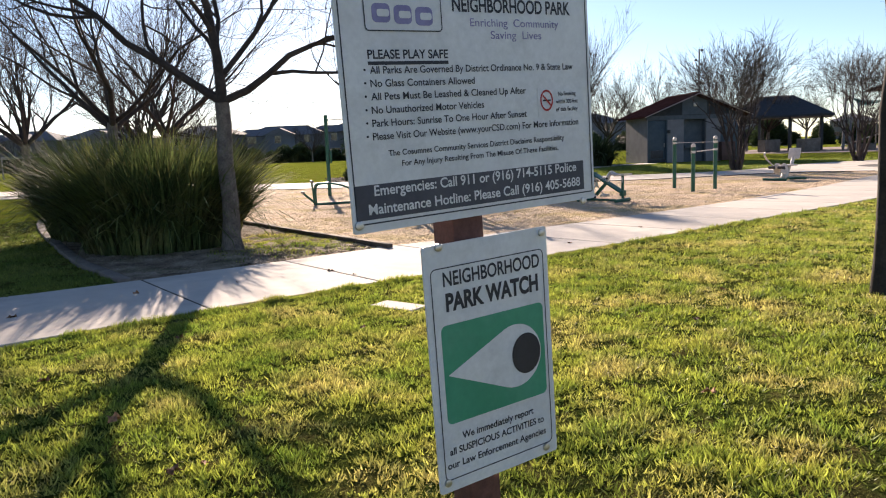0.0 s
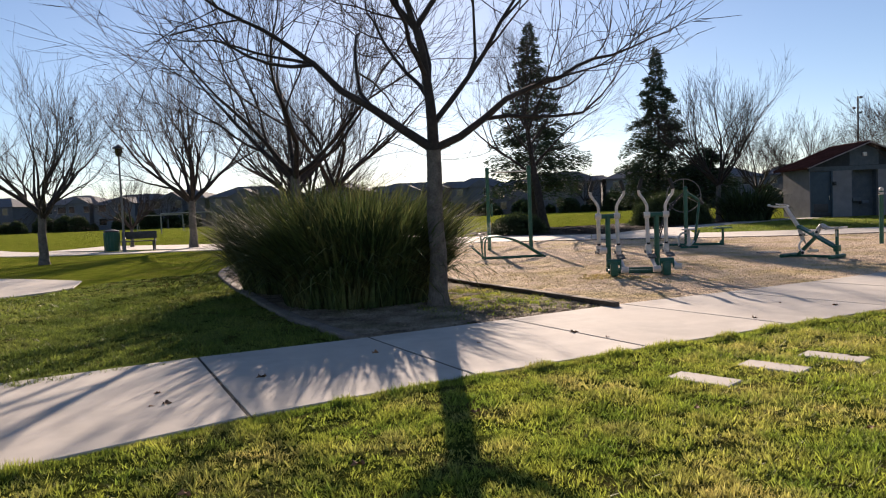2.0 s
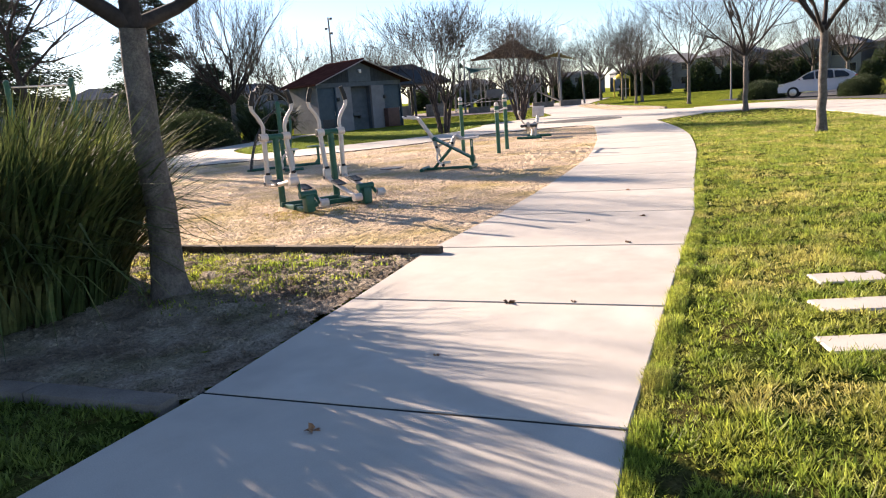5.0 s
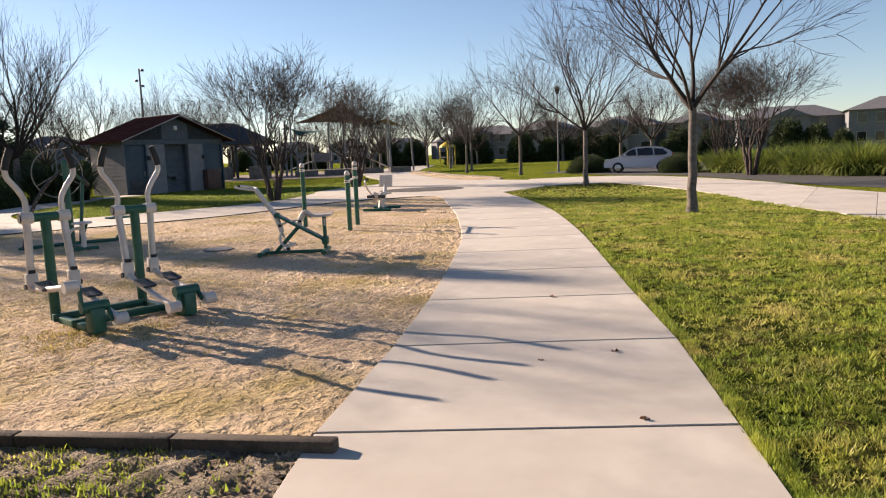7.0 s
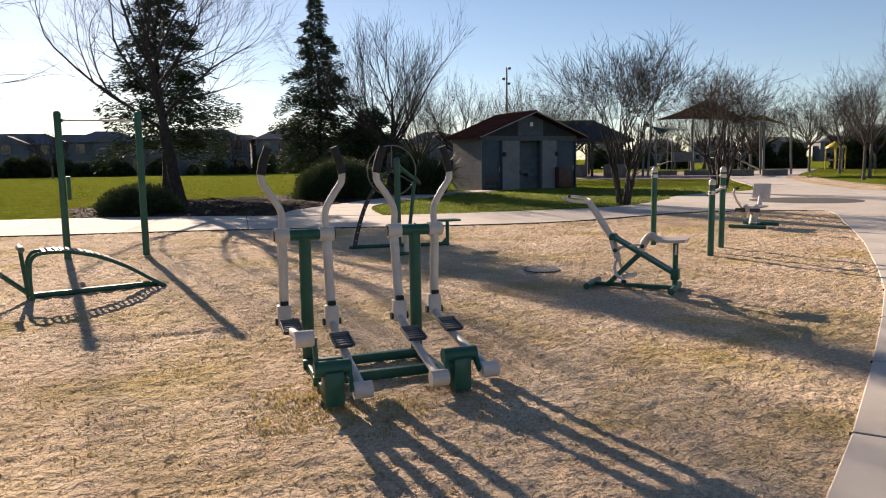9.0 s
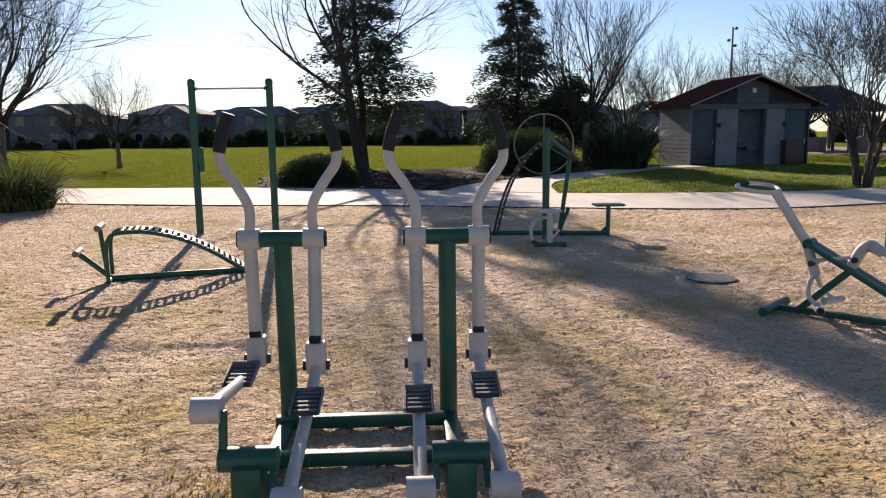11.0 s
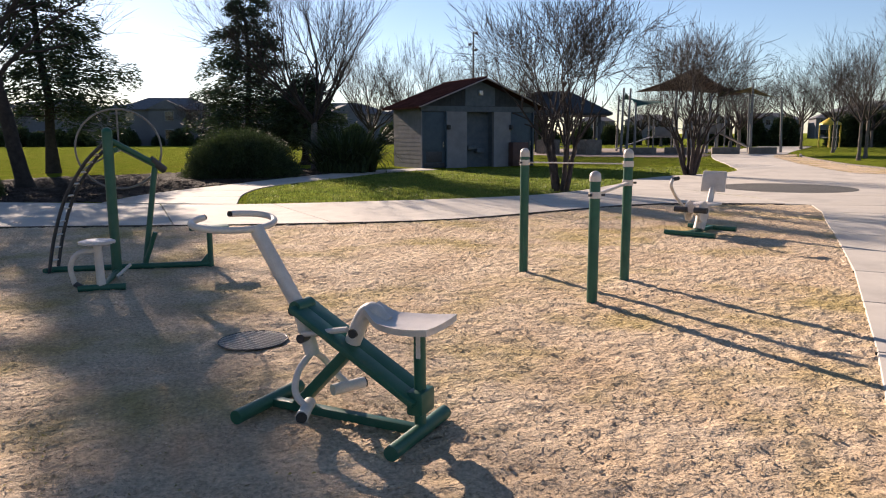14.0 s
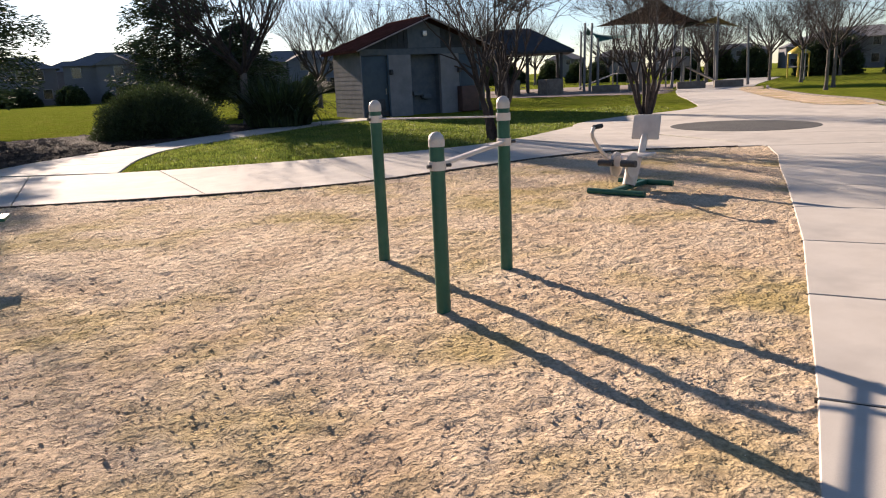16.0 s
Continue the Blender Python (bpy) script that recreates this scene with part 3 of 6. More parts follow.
def lifted_crown(p):
    """Above one below a shallow cone over the fork, or far out."""
    r = math.hypot(p.x, p.y)
    return 2.0 if r > 0.5 and p.z < 2.2 + 0.10 * r else math.sqrt((p.x / 3.3) ** 2 + (p.y / 2.7) ** 2 + ((p.z - 2.6) / 3.4) ** 2)


# the young tree beside the bed, whose trunk the walker passes
put(bare_tree("tree", 4, "young leafless tree with a grey-brown trunk forking low in the bed", 2.15, 0.124, 6, 1.75, 4, 0.055, 0.70, 1.0, (4, 4, 3, 3), 0.17, twig_r=1.2, leader=2.5, env=lifted_crown,
              dirs=((176, 0.92, 1.35, 0.0, 0.68), (4, 1.25, 1.1, 0.0, 0.60), (10, 0.98, 1.15, 0.14, 0.46), (150, 0.85, 0.9, 0.25, 0.34), (95, 0.95, 0.95, 0.25, 0.40), (-92, 0.9, 0.85, 0.38, 0.38),
                    (165, 0.70, 1.05, 0.62, 0.46), (20, 0.75, 1.0, 0.62, 0.44), (-60, 0.7, 0.8, 0.75, 0.34), (110, 0.65, 0.8, 0.88, 0.32), (-150, 0.6, 0.8, 1.0, 0.30), (40, 0.35, 0.8, 1.0, 0.34))), -1.06, 8.65, rz=0)
vase = put(bare_tree("tree", 12, "leafless spreading tree with fine upright twigs on the lawn", 1.75, 0.15, 8, 2.1, 4, 0.07, 0.5, 0.85, (4, 4, 4, 3), 0.10, twig_r=1.15), -16.3, 21.4, rz=40, s=1.0)
vase2 = put(bare_tree("tree", 13, "tall leafless tree with a dense rounded twiggy crown on the lawn", 2.0, 0.16, 9, 2.3, 4, 0.08, 0.5, 0.8, (4, 4, 4, 4), 0.10, twig_r=1.15), -15.8, 31.0, rz=10, s=1.15)
open1 = put(bare_tree("tree", 21, "bare street tree with a slim straight pale trunk in the lawn", 2.45, 0.105, 7, 2.0, 4, 0.05, 0.58, 0.9, (4, 4, 3, 3), 0.10), 14.3, 12.05, rz=0, s=1.0)


def dome_crown(p):
    """Above one outside a broad dome, whose lower side is a funnel."""
    if p.z < 2.35:
        return 2.0
    return math.sqrt((p.x * p.x + p.y * p.y) / 6.6 + ((p.z - 3.75) / (2.25 if p.z > 3.75 else 3.2)) ** 2)


crape = put(bare_tree("crape_myrtle", 31, "multi-stemmed leafless crape myrtle with a dense domed twiggy crown", 1.35, 0.074, 6, 1.35, 4, 0.03, 0.62, 0.62, (5, 4, 4, 4), 0.13, stems=7, bark=BARK_BACKLIT_CRAPE, twig_r=1.15, env=dome_crown, splay=0.26), 15.0, 28.95, rz=0, s=1.14)
again(crape, 23.2, 33.8, 80, 1.14)
again(crape, 33.0, 17.5, 150, 1.15)
again(crape, 37.5, 20.5, 210, 1.15)
dark = put(bare_tree("tree", 41, "dark leafless tree with spreading limbs behind the ornamental grass", 2.2, 0.13, 6, 2.2, 4, 0.04, 0.6, 0.9, (4, 4, 3, 3), 0.11), -4.82, 14.0, rz=120, s=1.0)
again(dark, -5.3, 18.6, 200, 0.95)
again(vase, -7.6, 23.5, 70, 0.9, "leafless tree at the edge of the yard")
again(vase, -21.0, 34.5, 300, 0.62)
again(vase, -13.2, 37.4, 20, 1.35)
again(vase, -13.6, 49.5, 90, 0.85)
put(bare_tree("tree", 44, "bare young tree with a slim dark trunk on the lawn", 2.5, 0.066, 5, 1.0, 4, 0.12, 0.45, 0.55, (3, 4, 3, 3), 0.09, bark=BARK_BACKLIT), 5.45, 4.2, rz=140)
again(open1, 24.8, 21.2, 60, 1.0)
again(open1, 36.5, 33.2, 200, 1.05)
again(open1, 45.5, 45.0, 10, 1.05)
again(open1, 42.0, 42.5, 280, 0.95)
again(open1, 55.0, 56.0, 120, 1.1)
again(open1, 62.0, 66.0, 20, 1.2)
again(vase, 58.0, 70.0, 140, 1.2)
again(vase, 64.0, 78.0, 240, 1.3)
again(vase2, 10.8, 44.2, 33, 1.12, "dark leafless tree with upright limbs between conifer and restroom")
again(vase2, 17.5, 60.0, 250, 0.95)
again(vase, 21.5, 62.0, 15, 1.2)
again(vase, 26.5, 60.0, 111, 1.2)
again(vase2, 31.0, 66.0, 44, 0.95)
again(vase, 36.0, 70.0, 222, 1.2)
put(bare_tree("tree", 45, "large leafless tree with a leaning dark trunk beside the conifers", 3.0, 0.235, 8, 2.6, 4, 0.06, 0.55, 0.8, (4, 4, 4, 3), 0.11, lean=(-0.16, 0.0), twig_r=1.0, bark=BARK_BACKLIT, leader=3.0,
              dirs=((178, 1.15, 1.35, 0.0, 0.42), (0, 0.75, 1.0, 0.1, 0.42), (80, 0.8, 0.9, 0.15, 0.36), (-100, 0.8, 0.85, 0.3, 0.36), (170, 0.85, 1.1, 0.4, 0.40), (15, 0.6, 1.0, 0.5, 0.40), (200, 0.5, 0.9, 0.75, 0.36), (-20, 0.5, 0.9, 0.8, 0.36), (120, 0.3, 0.8, 1.0, 0.34), (-60, 0.3, 0.8, 1.0, 0.34))), 0.5, 36.4)
put(conifer("conifer", 6, "dark evergreen conifer close behind another in the bed", 13.0, 3.9, 2.3, 1.05, count=150), -0.15, 46.3, rz=50)
put(conifer("conifer", 7, "tall narrow dark evergreen conifer on the far side of the yard", 12.4, 3.9, 1.2, count=180), 8.8, 53.5, rz=0)
put(conifer("conifer", 8, "smaller dark conifer beside the tall one", 4.8, 2.7, 1.0, 0.6, count=80), 11.4, 50.5, rz=20)
put(strap_clump("ornamental_grass", 1, "huge clump of dark green arching strap leaves with sunlit tips in the bed", 1.62, 1.55, 5600, 0.0135, 0.72), -2.35, 9.55)
put(strap_clump("ornamental_grass", 2, "huge clump of arching strap leaves with tan tips behind the first", 1.74, 1.6, 5000, 0.0135, 0.74), -3.75, 11.5)
put(leafy_shrub("shrub", 8, "low dense rounded dark shrub at the edge of the bark bed", 1.35, 1.2, 0.95, 16000, 0.035, 0.5), -0.75, 33.0)
round_shrub = put(leafy_shrub("shrub", 9, "large dense rounded dark green shrub beside the path", 2.2, 1.9, 1.7, 38000, 0.036, 0.6), 7.2, 39.6)
put(strap_clump("flax_plant", 10, "dark spiky flax plant with stiff upright leaves by the restroom path", 2.0, 1.7, 900, 0.035, 0.8, LEAF_DARK, category="shrub"), 11.7, 41.6)
put(strap_clump("flax_plant", 14, "sunlit clump of strap leaves at the yard's far corner", 1.3, 1.2, 1500, 0.014, 0.9), -6.9, 26.0)


# ---- the restroom building ----
BLOCK = mat("painted_block", (0.18, 0.18, 0.195), (0.225, 0.225, 0.24), 2.0, 0.9, 0.3, 70, fine=0.1, dist=0.004)
BLUE_DOOR = mat("blue_grey_door", (0.035, 0.06, 0.085), (0.05, 0.08, 0.105), 3, 0.55, 0.1, 60, fine=0.1)
GABLE = mat("grey_gable_boards", (0.075, 0.095, 0.115), (0.105, 0.125, 0.145), 4, 0.8, 0.2, 60, fine=0.1)
ROOF = mat("red_brown_metal_roof", (0.045, 0.022, 0.020), (0.075, 0.036, 0.032), 2.5, 0.9, 0.1, 60, fine=0.15, spec=0.0)
BROWN_BOARD = mat("dark_brown_gable_boards", (0.028, 0.034, 0.04), (0.042, 0.048, 0.055), 4, 0.8, 0.3, 40, fine=0.15)
RAKE = mat("pale_rake_trim", (0.30, 0.25, 0.23), (0.36, 0.30, 0.28), 4, 0.6, 0.1, 60, fine=0.1)
FASCIA = mat("dark_red_fascia", (0.08, 0.042, 0.036), (0.11, 0.055, 0.046), 4, 0.6, 0.1, 60, fine=0.1)


def restroom():
    root = thing("restroom_building", (15.65, 43.4, 0), "grey block park restroom with a red-brown gabled roof and blue-grey doors", "building", rz=6.8)
    w, d, h, t = 6.25, 3.3, 2.88, 0.2
    box_part("wall", (0, t, -0.1), (t, d, h), BLOCK, root, bevel=0)
    box_part("wall", (w - t, t, -0.1), (w, d, h), BLOCK, root, bevel=0)
    box_part("wall", (t, d - t, -0.1), (w - t, d, h), BLOCK, root, bevel=0)
    # front wall with a recess for the fountain and two doorways
    gaps = [(0.08, 1.30), (2.42, 3.92), (4.92, 6.2)]
    x = 0.0
    for a, b in gaps:
        if a - x > 0.01:
            box_part("wall", (x, 0, -0.1), (a, t, 2.62), BLOCK, root, bevel=0)
        x = b
    box_part("wall", (x, 0, -0.1), (w, t, 2.62), BLOCK, root, bevel=0)
    box_part("lintel", (0, -0.002, 2.62), (w, t, h), GABLE, root, bevel=0)
    for k, (a, b) in enumerate(gaps):
        if k == 1:
            box_part("recess_wall", (a - 0.1, 0.55, -0.1), (b + 0.1, 0.65, 2.62), GABLE, root, bevel=0)
            for x0 in (a - 0.1, b):
                box_part("recess_side", (x0, t, -0.1), (x0 + 0.1, 0.55, 2.62), GABLE, root, bevel=0)
            continue
        door = box_part("door", (a + 0.02, 0.09, 0.0), (b - 0.02, 0.14, 2.6), BLUE_DOOR, root, "blue-grey steel door", bevel=0.004)
        box_part("louvre", (a + 0.2, 0.07, 0.25), (b - 0.2, 0.088, 0.75), BLACK_METAL, door, bevel=0.003)
        tube_part("handle", [(b - 0.14, 0.05, 0.95), (b - 0.14, 0.05, 1.2)], 0.014, STEEL, door)
        box_part("kick_plate", (a + 0.06, 0.078, 0.03), (b - 0.06, 0.088, 0.22), BLACK_METAL, door, bevel=0.002)
        xs = b + 0.02 if k == 0 else a - 0.14
        box_part("door_sign", (xs, -0.22, 1.78), (xs + 0.12, -0.002, 2.0), BLACK_METAL, root, "small dark projecting sign", bevel=0.008)
        for fx in (a, b):
            box_part("door_frame", (fx - 0.035, -0.015, 0.0), (fx + 0.035, 0.09, 2.615), BLUE_DOOR, root, bevel=0.004)
    # gable
    peak = 4.1
    for y in (0.0, d - t):
        bm = bmesh.new()
        v = [bm.verts.new(p) for yy in (y, y + t) for p in ((0, yy, h), (w, yy, h), (w / 2, yy, peak))]
        for q in ((0, 1, 2), (5, 4, 3), (0, 3, 4, 1), (1, 4, 5, 2), (2, 5, 3, 0)):
            bm.faces.new([v[i] for i in q])
        part("gable", bm, BROWN_BOARD, root, smooth=False)
    # the middle of the gable is a grey panel, the sides dark upright boards
    bm = bmesh.new()
    half = 0.82
    top = peak - 0.05 - half * (peak - h) / (w / 2)
    front = [(w / 2 - half, h + 0.02), (w / 2 + half, h + 0.02), (w / 2 + half, top), (w / 2, peak - 0.05), (w / 2 - half, top)]
    a = [bm.verts.new((x, -0.03, z)) for x, z in front]
    b = [bm.verts.new((x, -0.003, z)) for x, z in front]
    bm.faces.new(a)
    for i in range(5):
        bm.faces.new((a[i], b[i], b[(i + 1) % 5], a[(i + 1) % 5]))
    bmesh.ops.recalc_face_normals(bm, faces=bm.faces)
    part("gable_panel", bm, GABLE, root, "grey-blue board panel", False)
    x = 0.35
    while x < w - 0.3:
        zz = h + (min(x, w - x) - 0.04) * (peak - h) / (w / 2) - 0.06
        if abs(x - w / 2) > half + 0.06 and zz > h + 0.08:
            box_part("batten", (x - 0.02, -0.022, h + 0.02), (x + 0.02, -0.003, zz), BROWN_BOARD, root, bevel=0)
        x += 0.3
    o, sl = 0.38, (peak - h) / (w / 2)
    for s in (-1, 1):
        x0, x1 = w / 2, w / 2 + s * (w / 2 + o)
        for k in range(12):
            bm = bmesh.new()
            u0, u1 = -0.6 + k * (d + 1.2) / 12, -0.6 + (k + 1) * (d + 1.2) / 12 - 0.03
            # two rounded tile rolls to a panel
            n = 16
            rows = []
            for xx in (x0, x1):
                z = peak + 0.07 - abs(xx - w / 2) * sl
                us = [u0 + (u1 - u0) * i / n for i in range(n + 1)]
                hi = [bm.verts.new((xx, u, z + 0.075 * abs(math.sin(2 * math.pi * i / n)))) for i, u in enumerate(us)]
                lo = [bm.verts.new((xx, u, z - 0.06)) for u in us]
                rows.append((hi, lo))
            for i in range(n):
                bm.faces.new((rows[0][0][i], rows[0][0][i + 1], rows[1][0][i + 1], rows[1][0][i]))
                bm.faces.new((rows[0][1][i], rows[0][1][i + 1], rows[1][1][i + 1], rows[1][1][i]))
                for hi, lo in rows:
                    bm.faces.new((hi[i], hi[i + 1], lo[i + 1], lo[i]))
            for i in (0, n):
                bm.faces.new((rows[0][0][i], rows[1][0][i], rows[1][1][i], rows[0][1][i]))
            bmesh.ops.recalc_face_normals(bm, faces=bm.faces)
            part("roof_panel", bm, ROOF, root, smooth=False)
        for y in (-0.64, d + 0.61):
            beam_part("fascia", (x0, y, peak + 0.05), (x1, y, h + 0.05 - o * sl), 0.04, 0.13, RAKE, root, bevel=0.003, roll=90)
    lamp = box_part("wall_lamp", (w / 2 - 0.1, -0.14, 3.4), (w / 2 + 0.1, -0.002, 3.62), STEEL, root, bevel=0.02)
    # drinking fountain in the recess
    box_part("fountain", (2.6, 0.2, 0.82), (3.05, 0.548, 1.02), GABLE, root, "steel drinking fountain", bevel=0.03)
    box_part("fountain", (3.1, 0.2, 0.66), (3.5, 0.548, 0.86), GABLE, root, "steel drinking fountain", bevel=0.03)
    box_part("meter_box", (4.75, -0.45, 0.0), (5.65, -0.004, 1.15), FASCIA, root, "red-brown service box", bevel=0.02)
    for z in [0.2 + 0.2 * q for q in range(13)]:
        box_part("course_joint", (-0.004, t, z), (0.002, d, z + 0.014), BLOCK, root, bevel=0)
    tube_part("ridge_cap", [(w / 2, -0.6, peak + 0.10), (w / 2, d + 0.6, peak + 0.10)], 0.07, ROOF, root, sides=10)
    return root


restroom()


# ---- outdoor exercise machines in the yard ----
def dome(bm, at, r, h):
    pts = [Vector(at) + Vector((0, 0, h * math.sin(a))) for a in (0, 0.5, 1.0, 1.4)]
    bm_tube(bm, pts, [r * math.cos(a) for a in (0, 0.5, 1.0, 1.4)], 14)


def post_part(root, at, top, r, cap):
    p = tube_part("post", [(*at, -0.12), (*at, top)], r, GREEN, root, sides=16)
    bm = bmesh.new()
    bm_tube(bm, [(*at, top - 0.035), (*at, top + 0.012)], r + 0.004, 16)
    dome(bm, (*at, top + 0.012), r + 0.003, 0.05)
    part("cap", bm, cap, p)
    return p


def pull_up_bar():
    root = thing("pull_up_bar", (-0.65, 21.18, -0.02), "tall green steel posts with a thin steel pull-up bar between them", "exercise equipment", "machines in the exercise yard", rz=-2.7)
    for x in (-0.63, 0.63):
        post_part(root, (x, 0), 2.46, 0.058, GREEN)
    tube_part("bar", [(-0.6, 0, 2.36), (0.6, 0, 2.36)], 0.017, STEEL, root, "thin bare steel bar")
    for x in (-0.57, 0.57):
        tube_part("collar", [(x - 0.02, 0, 2.36), (x + 0.02, 0, 2.36)], 0.032, GREEN, root)
    box_part("hanging_step", (-0.62 + 0.06, -0.03, 1.02), (-0.62 + 0.12, 0.03, 1.42), GREEN, root, bevel=0.01)
    return root


def dip_bars():
    root = thing("push_up_bars", (8.94, 17.67, -0.02), "three green posts with pale caps joined by two flat cream bars", "exercise equipment", "machines in the exercise yard")
    a, b, c = (-0.24, 0.83), (-0.33, -0.81), (0.57, 0.0)
    for at, top in ((a, 1.36), (b, 1.18), (c, 1.36)):
        post_part(root, at, top, 0.05, CREAM)
    beam_part("bar", (*a, 1.26), (*c, 1.26), 0.012, 0.055, CREAM, root, "flat cream bar", 0.004, 90)
    beam_part("bar", (b[0], b[1], 1.02), (c[0], c[1], 1.06), 0.05, 0.026, CREAM, root, "flat cream bar", 0.006)
    for at, z in ((a, 1.26), (c, 1.26), (b, 1.02), (c, 1.06)):
        tube_part("clamp", [(*at, z - 0.03), (*at, z + 0.03)], 0.058, CREAM, root, sides=16)
    for at, z in ((b, 1.02), (c, 1.06), (a, 1.26)):
        for s in (-1, 1):
            tube_part("bolt", [(at[0] + s * 0.055, at[1] - 0.03, z), (at[0] + s * 0.085, at[1] - 0.03, z)], 0.012, BLACK_METAL, root, sides=8)
    return root


GREY_TREAD = mat("worn_tread", (0.16, 0.15, 0.145), (0.22, 0.21, 0.20), 30, 0.6, 0.2, 90, fine=0.2)


def elliptical():
    root = thing("double_elliptical_trainer", (1.98, 12.5, -0.02), "two-seat green and cream elliptical walker with curved handles and black grips", "exercise equipment", "machines in the exercise yard")
    for y in (0.36, -0.10):
        beam_part("base_bar", (-0.5, y, 0.05), (0.42, y, 0.05), 0.07, 0.055, GREEN, root, roll=90)
    down = {-1: (0.0, -0.25), 1: (0.0, 0.05)}
    for s, px in ((-1, -0.44), (1, 0.44)):
        beam_part("side_beam", (px, 0.45, 0.035), (px, -0.55, 0.035), 0.07, 0.06, GREEN, root)
        tube_part("post", [(px, 0.45, 0.0), (px, 0.45, 1.02)], 0.048, GREEN, root, sides=16)
        tube_part("crossbar", [(px - 0.12, 0.45, 1.04), (px + 0.12, 0.45, 1.04)], 0.044, GREEN, root, sides=16)
        # crank housing near the walker's end
        hub = box_part("crank_housing", (px - 0.065, -0.62, 0.02), (px + 0.065, -0.46, 0.25), GREEN, root, bevel=0.02)
        tube_part("axle", [(px - 0.12, -0.54, 0.26), (px + 0.12, -0.54, 0.26)], 0.052, GREEN, hub, sides=16)
        for k in (-1, 1):
            ax = px + k * 0.17
            swing = (0.04 if k * s > 0 else -0.10)
            lo = Vector((ax, 0.45 + swing, 0.44))
            # arm with its bent handle
            pts = arc([lo, (ax, 0.45 + swing * 0.5, 0.78), (ax, 0.45, 1.04), (ax - k * 0.005, 0.45, 1.20), (ax + k * 0.05, 0.45, 1.32), (ax + k * 0.125, 0.45, 1.43), (ax + k * 0.135, 0.45, 1.51)], 5)
            arm = tube_part("swing_arm", pts, 0.027, CREAM, root, "cream tubular arm", sides=14)
            tube_part("lower_sleeve", [lo + Vector((0, 0, 0.0)), Vector((ax, 0.45, 1.0))], 0.036, CREAM, arm, sides=14)
            tube_part("grip", [(ax + k * 0.135, 0.45, 1.50), (ax + k * 0.118, 0.45, 1.58), (ax + k * 0.075, 0.45, 1.70)], [0.033, 0.034, 0.032], RUBBER, arm, "black rubber grip", 14)
            tube_part("sleeve", [(ax - k * 0.055, 0.45, 1.04), (ax + k * 0.055, 0.45, 1.04)], 0.056, CREAM, arm, sides=18)
            tube_part("end_cap", [(ax + k * 0.055, 0.45, 1.04), (ax + k * 0.064, 0.45, 1.04)], 0.045, RUBBER, arm, sides=14)
            # fork joint
            joint = box_part("fork", (ax - 0.052, lo.y - 0.04, 0.33), (ax + 0.052, lo.y + 0.04, 0.50), CREAM, root, bevel=0.012)
            tube_part("pivot_bolt", [(ax - 0.07, lo.y, 0.37), (ax + 0.07, lo.y, 0.37)], 0.028, BLACK_METAL, joint, sides=10)
            box_part("stop", (ax - 0.03, lo.y - 0.05, 0.50), (ax + 0.03, lo.y + 0.02, 0.535), RUBBER, joint, bevel=0.008)
            # foot link to the crank's roller
            ry, rz = {(-1, -1): (-0.50, 0.46), (-1, 1): (-0.66, 0.13), (1, -1): (-0.60, 0.13), (1, 1): (-0.66, 0.17)}[(s, k)]
            link = tube_part("foot_link", arc([(ax, lo.y - 0.02, 0.36), (ax, lo.y - 0.32, 0.27 + 0.3 * (rz - 0.13)), (ax, ry, rz)], 5), 0.03, CREAM, root, sides=14)
            tube_part("roller", [(ax - 0.06, ry, rz), (ax + 0.06, ry, rz)], 0.055, CREAM, link, sides=18)
            crank_x = px + k * 0.105
            beam_part("crank", (crank_x, -0.54, 0.26), (crank_x, ry, rz), 0.028, 0.05, GREEN, link, bevel=0.006)
            # pedal
            m = pose(ax, lo.y - 0.38, 0.30 + 0.3 * (rz - 0.13), 10, 0, 0)
            bm = bmesh.new()
            bm_box(bm, (-0.062, -0.10, -0.008), (0.062, 0.10, 0.008), 0.004, m)
            pedal = part("pedal", bm, BLACK_METAL, link, "worn steel foot plate")
            bm = bmesh.new()
            for q in range(5):
                bm_box(bm, (-0.055, -0.085 + q * 0.04, 0.006), (0.055, -0.07 + q * 0.04, 0.014), 0, m)
            for q in (-1, 1):
                bm_box(bm, (q * 0.068 - 0.004, -0.11, 0), (q * 0.068 + 0.004, 0.11, 0.025), 0, m)
            bm_box(bm, (-0.068, 0.102, 0), (0.068, 0.11, 0.03), 0, m)
            part("tread", bm, GREY_TREAD, pedal)
    return root


